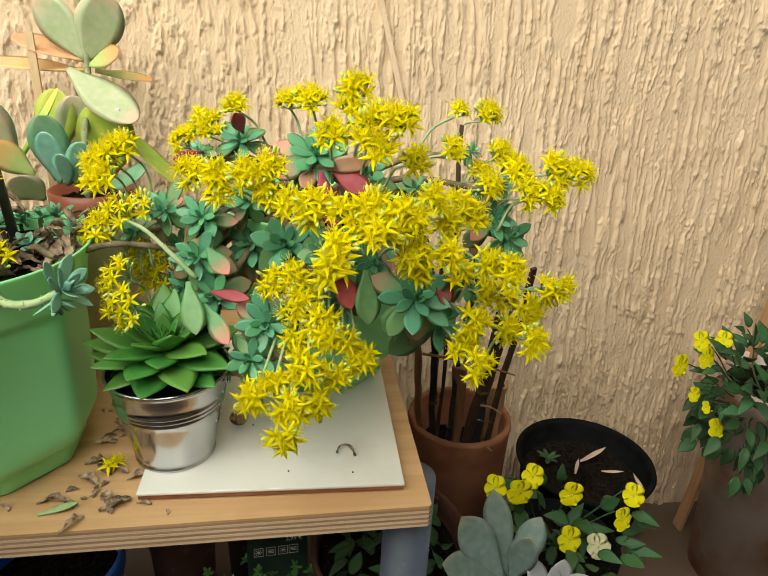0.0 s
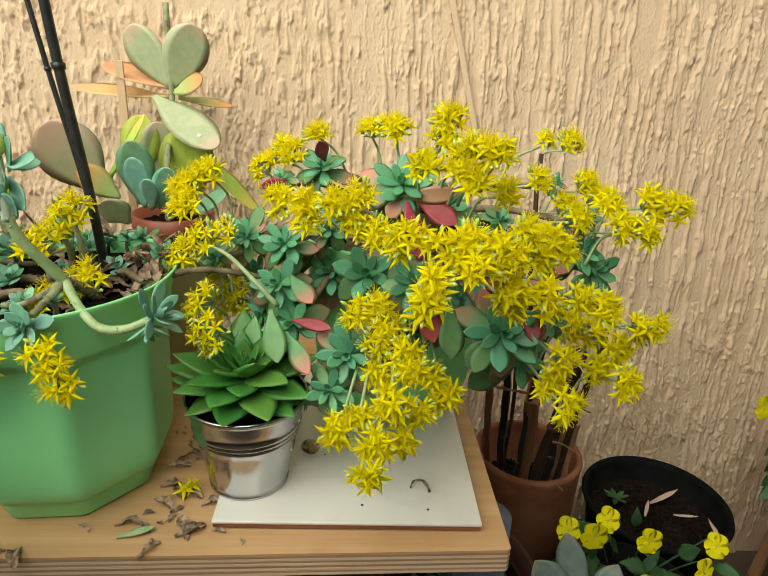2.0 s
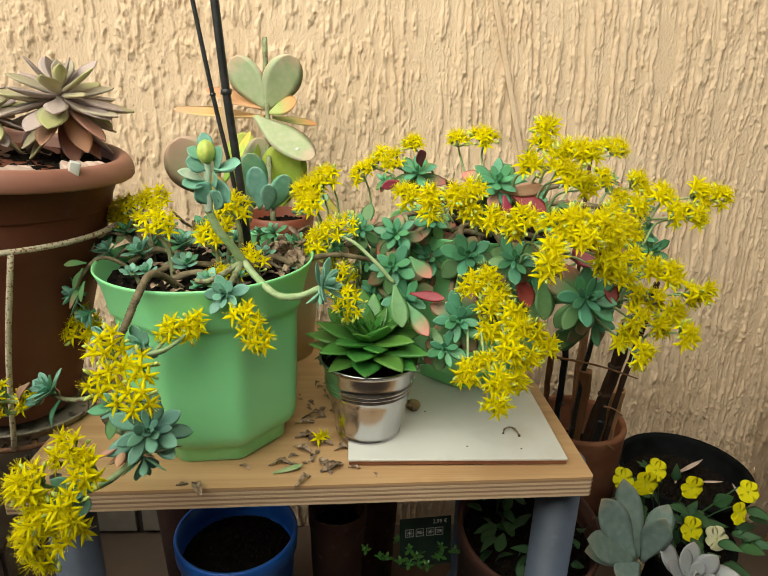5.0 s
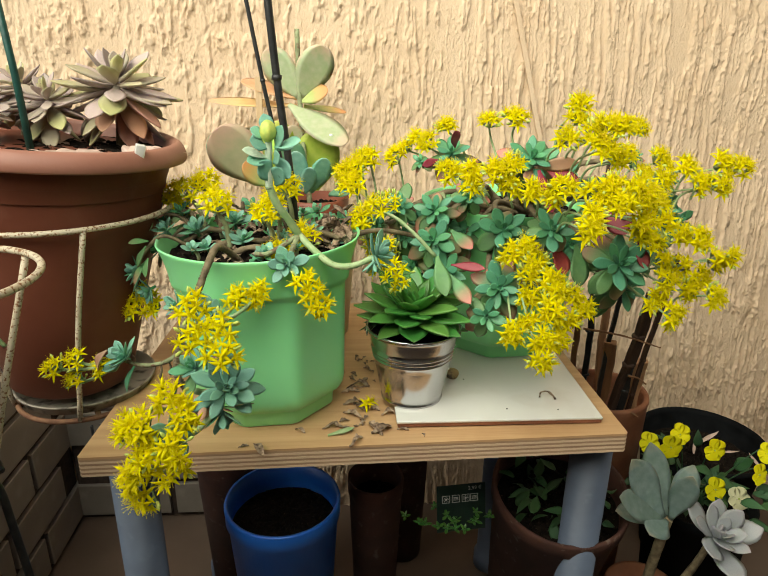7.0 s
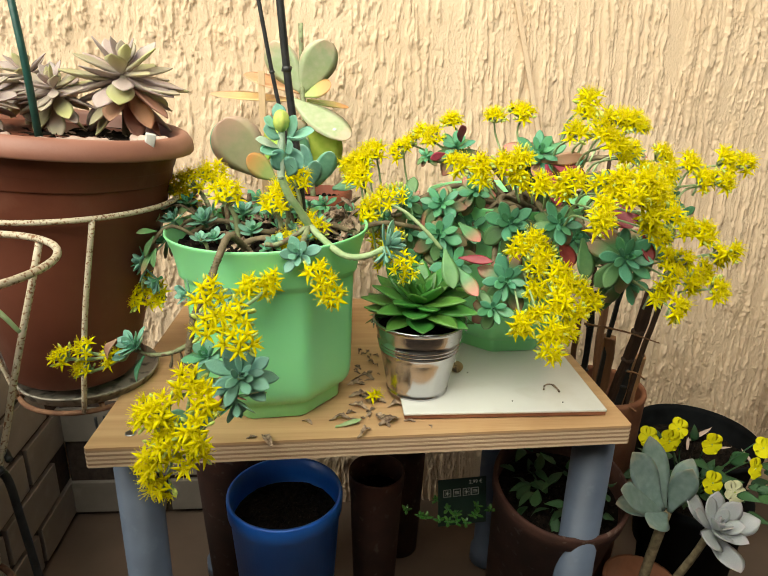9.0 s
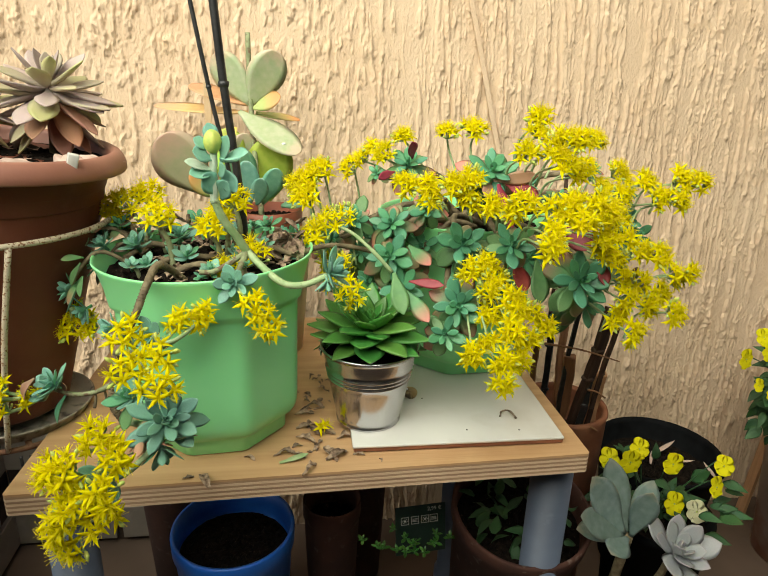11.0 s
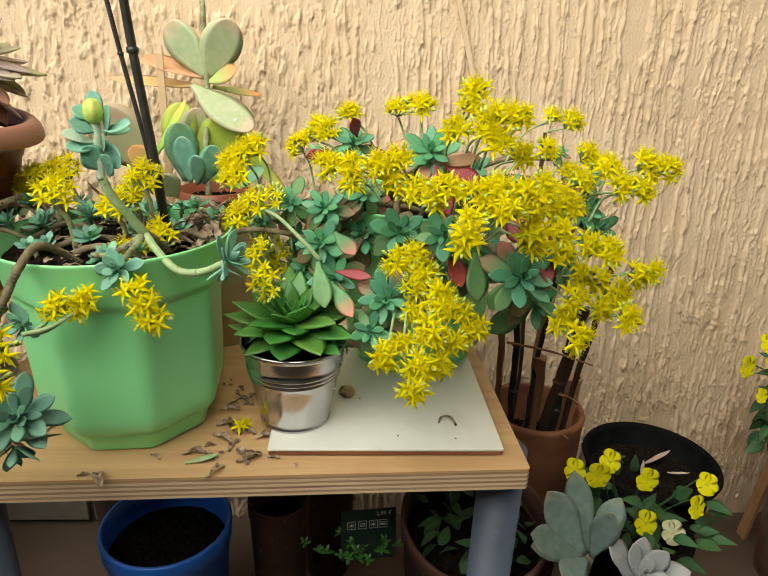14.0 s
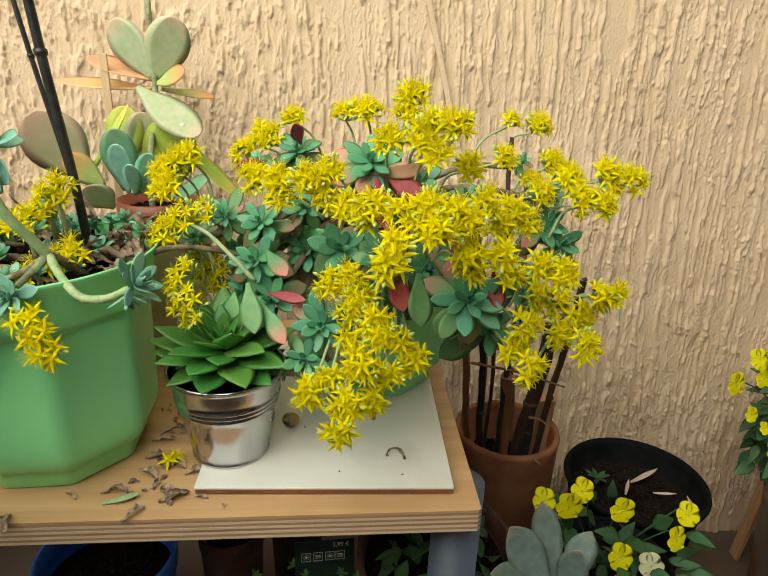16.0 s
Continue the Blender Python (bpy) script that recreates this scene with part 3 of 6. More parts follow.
def stucco_height(x, z):
    """Rough-cast plaster dragged downwards: narrow broken runs with sharp lips, flat smears and knobs between them."""
    right = step(-0.15, 0.30, x)
    warp = 0.012 * (fbm(x / 0.07, z / 0.10, 5) - 0.5) + 0.0040 * (fbm(x / 0.009, z / 0.012, 7, 2) - 0.5)
    lean = x + warp + 0.06 * (z - 0.5) * right
    runs = fbm(lean / 0.0075, z / 0.10, 11, 2) * right + fbm(lean / 0.0095, z / 0.030, 13, 3) * (1 - right)
    broken = step(0.34, 0.56, fbm(x / 0.014, z / 0.034, 61, 3))
    drips = fbm(lean / 0.0070, z / 0.15, 21, 2)
    grains = fbm((x + warp + 0.3 * z) / 0.0036, (z - 0.3 * x) / 0.0048, 31, 2)
    patch = step(0.35, 0.65, fbm(x / 0.08, z / 0.13, 51, 2))
    ridge = step(0.50, 0.535, runs) * (0.65 + 0.35 * grains) * (0.30 + 0.70 * broken) + 0.5 * step(0.60, 0.64, runs)
    lines = np.exp(-((drips - 0.5) / 0.030) ** 2) * step(0.38, 0.55, fbm(x / 0.016, z / 0.06, 63, 2))
    knobs = step(0.60, 0.72, grains) * (0.4 + 0.6 * patch) * (0.3 + 0.7 * broken)
    seam = np.exp(-((x - 0.66 + 0.16 * (z - 0.75) + warp) / 0.004) ** 2)
    return (0.0035 + 0.0004 * right) * ridge + 0.0034 * lines * (0.3 + 0.7 * right) + 0.0021 * knobs + 0.0016 * fbm(x / 0.05, z / 0.05, 71) + 0.0022 * seam


def build_stucco_wall():
    x0, x1, z0, z1 = -0.70, 1.42, GROUND, 1.16
    nx, nz = int((x1 - x0) / 0.00155) + 1, int((z1 - z0) / 0.0026) + 1
    X, Z = np.meshgrid(np.linspace(x0, x1, nx), np.linspace(z0, z1, nz), indexing="ij")
    Y = 0.578 - stucco_height(X, Z)
    co = np.stack([X, Y, Z], -1).reshape(-1, 3)
    i = np.arange(nx * nz).reshape(nx, nz)
    q = np.stack([i[:-1, :-1], i[1:, :-1], i[1:, 1:], i[:-1, 1:]], -1).reshape(-1, 4)
    me = bpy.data.meshes.new("wall_back")
    me.from_pydata(co.tolist(), [], q.tolist())
    me.materials.append(STUCCO)
    me.polygons.foreach_set("use_smooth", [True] * len(me.polygons))
    ob = new("wall_back", me)
    tagged(ob, "peach rough-cast stucco wall with dragged plaster relief", "wall", "", "structure")
    bm = bmesh.new()
    box(bm, (x0, 0.582, z0), (x1, 0.80, z1))
    box(bm, (x0, 0.56, z1), (x1, 0.80, 1.9))
    solid("wall_back_core", bm, STUCCO, "solid masonry behind the peach stucco", "wall", "", "structure", smooth=False)


build_stucco_wall()

bm = bmesh.new()
box(bm, (-1.1, -2.4, GROUND - 0.1), (2.2, 0.8, GROUND))
solid("floor", bm, FLOOR, "brown clay balcony floor below the table", "floor", "", "structure", smooth=False)
# side wall added outside the view to hold back light and bounce
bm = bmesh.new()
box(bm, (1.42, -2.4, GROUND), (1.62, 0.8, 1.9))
solid("wall_right", bm, UNSEEN, "unseen dull plastered side wall, added to limit light from the right", "wall", "", "structure", smooth=False)
# added behind the camera, never in view: cuts the low light from the front
bm = bmesh.new()
box(bm, (-2.6, -1.15, GROUND), (1.42, -0.95, 1.26))
solid("wall_front", bm, BLOCKER, "unseen dull grey wall behind the camera, added to block low light", "wall", "", "structure", smooth=False)

# unseen taller piece, added to keep front light off the right-hand things
bm = bmesh.new()
box(bm, (0.40, -1.15, 1.26), (1.42, -0.95, 2.5))
solid("wall_front_right", bm, BLOCKER, "unseen dull grey wall, added to shade the right side", "wall", "", "structure", smooth=False)
# overhead slab, not in view, added to cut the steepest light
bm = bmesh.new()
box(bm, (-1.1, 0.15, 2.5), (1.62, 0.8, 2.65))
solid("ceiling", bm, UNSEEN, "unseen dull plastered slab overhead, added to block light from above", "ceiling", "", "structure", smooth=False)


def brick_wall(name, along, lo, hi, face, label):
    """A low wall of pale glazed bricks with dark recessed joints; each brick is a piece."""
    bm = bmesh.new()
    if along == "x":
        box(bm, (lo, face + 0.004, GROUND), (hi, face + 0.016, 0.155))
    else:
        box(bm, (face - 0.12, lo, GROUND), (face - 0.004, hi, 0.33))
    wall = solid(name, bm, MORTAR, label, "wall", "", "structure", smooth=False)
    WORLD[wall] = Matrix()
    length, height = 0.203, 0.080
    bm = bmesh.new()
    box(bm, (-length / 2, -0.006, -height / 2), (length / 2, 0.006, height / 2), bevel=0.002)
    me = mesh_of(bm, BRICK, "brick", smooth=False)
    row, z = 0, GROUND + 0.012 + height / 2
    while z < (0.12 if along == "x" else 0.30):
        s = lo + length / 2 + (0.108 if row % 2 else 0.0)
        while s < hi - 0.05:
            at = Matrix.Translation((s, face, z)) if along == "x" else Matrix.Translation((face, s, z)) @ Matrix.Rotation(math.pi / 2, 4, "Z")
            part("brick", me, None, wall, "", at)
            s += length + 0.014
        row += 1
        z += height + 0.014
    return wall


# ---- plant table ----
def build_table():
    t = thing("plant_table", (-0.04, 0.18, GROUND), "low plywood plant table on round grey pipe legs", "table")
    corners = [Vector((-0.361, -0.047)), Vector((0.280, -0.024)), Vector((0.272, 0.42)), Vector((-0.346, 0.42))]
    top = None
    z, thick = TOP, 0.0255
    layers = 9
    for k in range(layers):
        h = thick / layers
        bm = bmesh.new()
        inset = 0.0001 if k % 2 else 0.0
        vs = []
        for zz in (z - h, z):
            ring = []
            for i, c in enumerate(corners):
                a, b = corners[i - 1], corners[(i + 1) % 4]
                for d in ((a - c).normalized(), (b - c).normalized()):
                    p = c + d * 0.003
                    ring.append(bm.verts.new((p.x - inset * np.sign(p.x), p.y - inset * np.sign(p.y - 0.18), zz)))
            vs.append(ring)
        n = len(vs[0])
        bm.faces.new(vs[0][::-1])
        bm.faces.new(vs[1])
        for i in range(n):
            bm.faces.new((vs[0][i], vs[0][(i + 1) % n], vs[1][(i + 1) % n], vs[1][i]))
        mat = WOOD if k == 0 else (PLY_B if k % 2 else PLY_A)
        ob = part("tabletop" if top is None else "ply", bm, mat, t if top is None else top, "oiled plywood face" if top is None else "", smooth=False)
        top = top or ob
        z -= h
    for x, y in ((0.272, 0.050), (-0.333, 0.03), (0.24, 0.38), (-0.31, 0.38)):
        bm = bmesh.new()
        lathe(bm, [(0.033, GROUND), (0.033, GROUND + 0.03), (0.0275, GROUND + 0.034), (0.0275, TOP - 0.0258)], 32, centre=(x, y))
        part("leg", bm, GREYPVC, t, "blue-grey round pipe leg")
    for x, y in ((-0.318, -0.018), (0.25, 0.40)):
        bm = bmesh.new()
        lathe(bm, [(0.0065, TOP - 0.001), (0.0065, TOP + 0.0006), (0.005, TOP + 0.0012), (0.0022, TOP + 0.0008)], 20, centre=(x, y))
        part("screw", bm, STEEL, top, "countersunk steel screw")


build_table()


def build_tile():
    t = thing("ceramic_tile", (0.127, 0.15, TOP), "cream glazed ceramic tile lying on felt pads", "tile")
    bm = bmesh.new()
    box(bm, (0.0, -0.003, TOP + 0.0066), (0.2555, 0.325, TOP + 0.0102), bevel=0.0014)
    part("glazed_face", bm, GLAZE, t)
    bm = bmesh.new()
    box(bm, (0.0012, -0.0018, TOP + 0.0022), (0.2543, 0.3238, TOP + 0.0066))
    part("clay_body", bm, CLAY, t, "reddish clay underside", smooth=False)
    for x, y in ((0.015, 0.012), (0.24, 0.010), (0.015, 0.31), (0.24, 0.31)):
        bm = bmesh.new()
        lathe(bm, [(0.008, TOP), (0.008, TOP + 0.0024)], 16, centre=(x, y))
        part("pad", bm, FELT, t)


build_tile()
TILE = TOP + 0.0102


# ---- pots ----
def soil_into(parent, centre, r, z, seed, grit=0.004):
    rng = random.Random(seed)
    bm = bmesh.new()
    rings = [[bm.verts.new((centre[0], centre[1], z))]]
    for k in range(1, 15):
        rr = r * k / 14
        rings.append([bm.verts.new((centre[0] + rr * math.cos(a), centre[1] + rr * math.sin(a), z + rng.uniform(-grit, grit) * (1 if k < 14 else 0.3)))
                      for a in (2 * math.pi * j / 48 for j in range(48))])
    for j in range(48):
        bm.faces.new((rings[0][0], rings[1][j], rings[1][(j + 1) % 48]))
    for a, b in zip(rings[1:], rings[2:]):
        for j in range(48):
            bm.faces.new((a[j], b[j], b[(j + 1) % 48], a[(j + 1) % 48]))
    for _ in range(160):
        a, q = rng.uniform(0, 6.3), r * math.sqrt(rng.random()) * 0.95
        blob(bm, (centre[0] + q * math.cos(a), centre[1] + q * math.sin(a), z + 0.001), rng.uniform(0.0015, 0.0045), (1, 1, 0.7), 1, rng=rng, rough=0.3)
    part("soil", bm, SOIL, parent, "dark crumbly potting soil", smooth=False)


def planter(at, z, label, turn):
    """The green plastic planter: eight-sided below, round at the rim, with a step under the collar and a chamfered foot."""
    t = thing("planter", (*at, z), label, "flower pot", "green planters")
    prof = [(0.070, 0.002), (0.0815, 0.0), (0.0840, 0.002), (0.0855, 0.018), (0.0870, 0.0205), (0.0940, 0.0245), (0.0985, 0.0310), (0.1010, 0.0400), (0.1022, 0.052), (0.1046, 0.110), (0.1068, 0.166),
            (0.1072, 0.1695), (0.1112, 0.1735), (0.1117, 0.178), (0.1130, 0.192), (0.1158, 0.206), (0.1200, 0.2175), (0.1216, 0.2208), (0.1212, 0.2224),
            (0.1196, 0.2222), (0.1178, 0.218), (0.1125, 0.200), (0.1090, 0.180), (0.106, 0.170)]
    bm = bmesh.new()

    def eight(h):
        return float(1 - step(0.150, 0.212, h) * 0.93)
    lathe(bm, [(r, h + z) for r, h in prof], 128, lambda h: eight(h - z), turn=turn, centre=at)
    part("pot_body", bm, GREEN, t)
    soil_into(t, at, 0.1075, z + 0.204, 3 if z < 0.455 else 4, 0.006)
    return t


TURN1 = radians(3.5)
leaning = planter((-0.158, 0.086), TOP, "light green octagonal plastic planter standing on the plywood table", TURN1)
leaning.matrix_basis = Matrix.Translation((-0.158, 0.086, TOP)) @ Matrix.Rotation(radians(-1.4), 4, "Y")
planter((0.176, 0.243), TILE, "light green octagonal plastic planter behind the sedum on the tile", TURN1)


def build_bucket():
    c = (0.0245, 0.064)
    t = thing("metal_bucket", (*c, TILE), "small shiny zinc bucket with ribbed rings, standing on the tile", "bucket")
    z = TILE
    bm = bmesh.new()
    prof = [(0.037, 0.004), (0.0405, 0.0), (0.0425, 0.0005), (0.0428, 0.003), (0.0412, 0.0045)]
    for h in np.linspace(0.010, 0.058, 8):
        prof.append((0.0412 + 0.0205 * h / 0.098, float(h)))
    for h0 in (0.061, 0.066, 0.071):
        r = 0.0412 + 0.0205 * h0 / 0.098
        prof += [(r, h0 - 0.0022), (r + 0.0010, h0 - 0.0010), (r + 0.0013, h0), (r + 0.0010, h0 + 0.0010), (r, h0 + 0.0022)]
    prof += [(0.0412 + 0.0205 * h / 0.098, h) for h in (0.078, 0.085, 0.092)]
    prof += [(0.0616, 0.0965), (0.0631, 0.0965), (0.0640, 0.0978), (0.0636, 0.0994), (0.0622, 0.0998), (0.0608, 0.0990), (0.0604, 0.096), (0.0570, 0.078)]
    rng = random.Random(4)
    dents = [(rng.uniform(-0.9, 0.3), rng.uniform(0.03, 0.09), rng.uniform(-0.0006, 0.0006)) for _ in range(7)]

    def dented(a, h):
        return 1 + sum(d * math.exp(-((a - 2 * math.pi * (p < 0) - p) / 0.16) ** 2 - ((h - z - q) / 0.012) ** 2) for p, q, d in dents) / 0.05
    lathe(bm, [(r * 0.94, h + z) for r, h in prof], 96, centre=c, shape=dented)
    part("bucket_body", bm, ZINC, t)
    for a in (-0.10, math.pi - 0.10):
        bm = bmesh.new()
        p = Vector((c[0] + 0.0575 * math.cos(a), c[1] + 0.0575 * math.sin(a), z + 0.088))
        ring = [p + Vector((0.0012 * math.cos(a), 0.0012 * math.sin(a), 0)) + 0.0052 * (math.cos(q) * Vector((-math.sin(a), math.cos(a), 0)) + math.sin(q) * Vector((0, 0, 1)))
                for q in np.linspace(0, 2 * math.pi, 17)]
        tube(bm, ring, 0.0011, sides=6, caps=False)
        part("handle_ear", bm, ZINC, t)
    bm = bmesh.new()
    arc = []
    for k in range(25):
        q = -0.10 + math.pi * k / 24
        arc.append((c[0] + 0.0612 * math.cos(q), c[1] + 0.0612 * math.sin(q), z + 0.0925 + 0.003 * math.cos(q) - 0.004 * math.sin(q)))
    tube(bm, arc, 0.0011, sides=6)
    part("handle", bm, ZINC, t, "thin wire handle")
    soil_into(t, c, 0.0540, z + 0.0845, 8, 0.002)
    bm = bmesh.new()
    for _ in range(14):
        a, h = rng.uniform(-0.75, 0.1), rng.uniform(0.04, 0.088)
        r = (0.0412 + 0.0205 * h / 0.098) * 0.94
        blob(bm, (c[0] + r * math.cos(a), c[1] + r * math.sin(a), z + h), rng.uniform(0.0006, 0.0014), (1, 1, 1.3), 1)
    part("drop", bm, WATER, t, "water drops on the metal")


build_bucket()


def build_bucket_plant():
    t = thing("bucket_succulent", (0.0245, 0.064, TILE + 0.085), "bright green pointed-leaf rosette succulent in the bucket", "succulent")
    rng = random.Random(21)
    base = frame_to((0.024, 0.064, 0.577), (0.03, -0.16, 0.97), 0.3)
    bm = bmesh.new()
    tube(bm, [(0, 0, -0.024), (0, 0, -0.004), (0, 0, 0.006)], 0.008, 0.005, 8)
    heart = part("rosette", bm, ECHLEAF, t, "", base)
    for n, elev, length, up in ((9, 3, 0.073, -0.010), (9, 13, 0.077, -0.006), (8, 25, 0.070, -0.002), (7, 40, 0.060, 0.001), (6, 53, 0.046, 0.001), (5, 67, 0.036, 0.002), (4, 80, 0.026, 0.003)):
        for k in range(n):
            a = 2 * math.pi * (k + 0.37 * n) / n + elev * 0.11 + rng.uniform(-0.13, 0.13)
            m = base @ Matrix.Translation((0, 0, up)) @ Matrix.Rotation(a, 4, "Z") @ Matrix.Rotation(radians(elev + rng.uniform(-6, 6)), 4, "X") @ Matrix.Rotation(rng.uniform(-0.15, 0.15), 4, "Y")
            part("leaf", rng.choice(POINTS), None, heart, "", m @ Matrix.Scale(length * rng.uniform(0.9, 1.06), 4))
    rosette(t, (0.066, 0.098, 0.552), (0.8, 0.3, 0.6), 0.030, POINTS, None, 12, rng, core_mat=ECHLEAF)
    rosette(t, (-0.024, 0.100, 0.552), (-0.8, 0.3, 0.6), 0.030, POINTS, None, 12, rng, core_mat=ECHLEAF)


build_bucket_plant()


# ---- the flowering sedum bush ----
def build_bush():
    rng = random.Random(5)
    t = thing("flowering_sedum", (0.176, 0.243, TILE + 0.2), "sedum bush with blue-green rosettes and masses of yellow star flowers", "succulent")
    heart = Vector((0.19, 0.20, 0.63))
    soil = Vector((0.176, 0.243, 0.66))

    def out(p, up=0.35, fwd=0.5):
        d = (Vector(p) - heart)
        d.normalize()
        return (d + Vector((0, -fwd, up))).normalized()

    def shoots(places, grow, skirt):
        """Rosettes on bare stems that rise from the soil; skirt: older, larger leaves below each one."""
        for x, y, z, r, n in places:
            p = Vector((x, y, z))
            ax = (out(p, 0.35, 0.55) * 0.7 + Vector((-0.05, -0.75, 0.5)) * 0.8).normalized()
            side = p - ax * 0.012
            mid = (soil + side) / 2 + Vector((0, 0, 0.03)) + Vector((rng.uniform(-.015, .015), rng.uniform(-.01, .01), 0))
            stem_part(t, [soil + Vector((rng.uniform(-.05, .05), rng.uniform(-.05, .03), 0)), mid, side], 0.0042, 0.0034, BARK, rng=rng)
            heart_part = rosette(t, p, ax, r * grow, SPOONS, OLDSPOONS, n + 1, rng, core_mat=LEAF, flat=2, steep=54, drop=-26)
            for k in range(skirt):
                a = k * 2.39996 + rng.uniform(-0.3, 0.3)
                m = frame_to(p - ax * r * 0.35, ax, 0) @ Matrix.Rotation(a, 4, "Z") @ Matrix.Rotation(radians(rng.uniform(-42, -8)), 4, "X") @ Matrix.Scale(r * rng.uniform(1.45, 1.85), 4)
                part("leaf", rng.choice(OLDSPOONS), None, heart_part, "", m)

    shoots(((0.087, 0.212, 0.754, 0.023, 12), (0.167, 0.099, 0.762, 0.026, 15), (0.044, 0.207, 0.742, 0.011, 9), (0.055, 0.130, 0.691, 0.022, 13),
            (0.099, 0.135, 0.707, 0.019, 11), (0.138, 0.094, 0.674, 0.026, 15), (0.177, 0.030, 0.690, 0.021, 13), (0.051, 0.108, 0.656, 0.024, 13),
            (0.123, 0.036, 0.617, 0.025, 15), (0.107, 0.027, 0.585, 0.020, 11), (0.256, 0.015, 0.653, 0.029, 16), (0.367, 0.107, 0.681, 0.023, 10),
            (0.339, 0.185, 0.753, 0.010, 9), (0.359, 0.127, 0.727, 0.013, 9), (0.272, 0.135, 0.723, 0.013, 9)), 1.56, 4)
    # shoots deeper in the bush
    shoots(((0.067, 0.095, 0.620, 0.036, 10), (0.290, 0.060, 0.606, 0.034, 12), (0.217, 0.135, 0.735, 0.034, 13), (0.012, 0.155, 0.690, 0.026, 13), (0.352, 0.110, 0.700, 0.028, 12),
            (0.225, 0.095, 0.655, 0.034, 12), (0.100, 0.150, 0.655, 0.036, 12), (0.050, 0.170, 0.665, 0.034, 12), (0.330, 0.100, 0.640, 0.032, 12), (0.190, 0.085, 0.620, 0.034, 10),
            (-0.030, 0.185, 0.655, 0.020, 12), (-0.018, 0.150, 0.668, 0.018, 11), (0.020, 0.180, 0.640, 0.026, 12), (0.028, 0.140, 0.610, 0.024, 11)), 1.1, 2)

    def spray(places, full=True):
        """Flower heads of one spray: place and radius of each head."""
        for x, y, z, r in places:
            p = Vector((x, y, z))
            ax = out(p, 0.5, 0.65)
            root = p.lerp(heart, 0.36) + Vector((0, 0.01, 0))
            if z < 0.67 and y < 0.03 and x > 0.1:
                root = p + (heart - p) * 0.45 + Vector((0, 0.03, 0.0))
            if x < 0.02:
                root = p + Vector((0.025, 0.04, -0.075))
            if x > 0.33:
                root = p + Vector((-0.035, 0.045, -0.05))
            flower_head(t, p, ax, root, max(4, round(6.6 * (r / 0.013) ** 1.6)) if full else 6, r * 0.86 if full else r, 0.0110 if full else 0.0096, 5 if full else 9, rng, stem=0.0013, bow=(0, 0.02, 0.006), depth=0.6)

    spray(((0.010, 0.273, 0.744, 0.016), (0.029, 0.276, 0.757, 0.012), (0.052, 0.227, 0.770, 0.016), (0.040, 0.247, 0.775, 0.011), (0.079, 0.230, 0.793, 0.013)))
    spray(((0.138, 0.221, 0.801, 0.015), (0.163, 0.170, 0.811, 0.017)))
    spray(((0.199, 0.043, 0.830, 0.013), (0.195, 0.034, 0.815, 0.011), (0.220, 0.014, 0.811, 0.014), (0.235, 0.009, 0.811, 0.013), (0.206, 0.013, 0.801, 0.014),
           (0.216, 0.004, 0.790, 0.013), (0.179, 0.018, 0.796, 0.013), (0.257, 0.057, 0.770, 0.013), (0.309, 0.145, 0.765, 0.013), (0.323, 0.185, 0.798, 0.010),
           (0.384, 0.279, 0.788, 0.018)))
    spray(((0.059, 0.059, 0.754, 0.015), (0.083, 0.046, 0.755, 0.012), (0.082, 0.045, 0.740, 0.011), (0.107, 0.038, 0.759, 0.012), (0.127, 0.038, 0.766, 0.013),
           (0.124, 0.038, 0.750, 0.011), (0.128, 0.037, 0.737, 0.011), (0.147, 0.013, 0.739, 0.012)))
    spray(((0.167, -0.024, 0.749, 0.015), (0.162, -0.010, 0.734, 0.009), (0.188, -0.049, 0.751, 0.010), (0.207, -0.053, 0.757, 0.012), (0.200, -0.057, 0.743, 0.012),
           (0.212, -0.073, 0.743, 0.012), (0.225, -0.062, 0.756, 0.011), (0.235, -0.064, 0.748, 0.012), (0.262, -0.004, 0.749, 0.012), (0.297, 0.047, 0.731, 0.016),
           (0.277, 0.008, 0.725, 0.013), (0.313, 0.051, 0.721, 0.014)))
    spray(((0.181, -0.072, 0.731, 0.012), (0.177, -0.084, 0.719, 0.012), (0.238, -0.062, 0.724, 0.011), (0.245, -0.050, 0.707, 0.011), (0.268, -0.050, 0.719, 0.011),
           (0.294, 0.012, 0.681, 0.015), (0.317, 0.000, 0.694, 0.012), (0.334, -0.012, 0.690, 0.013)))
    spray(((0.357, 0.177, 0.731, 0.017), (0.377, 0.185, 0.754, 0.016), (0.386, 0.178, 0.740, 0.016), (0.367, 0.097, 0.755, 0.015), (0.341, 0.101, 0.738, 0.014),
           (0.375, 0.071, 0.737, 0.015), (0.393, 0.065, 0.763, 0.016), (0.415, 0.063, 0.759, 0.013), (0.385, 0.053, 0.740, 0.014)))
    spray(((0.338, 0.063, 0.639, 0.014), (0.355, 0.053, 0.637, 0.013), (0.310, -0.001, 0.636, 0.014), (0.302, 0.003, 0.611, 0.014), (0.311, -0.025, 0.604, 0.014),
           (0.348, 0.014, 0.620, 0.013), (0.378, 0.043, 0.627, 0.015), (0.393, 0.041, 0.649, 0.014), (0.400, 0.028, 0.656, 0.010), (0.364, -0.014, 0.623, 0.014)))
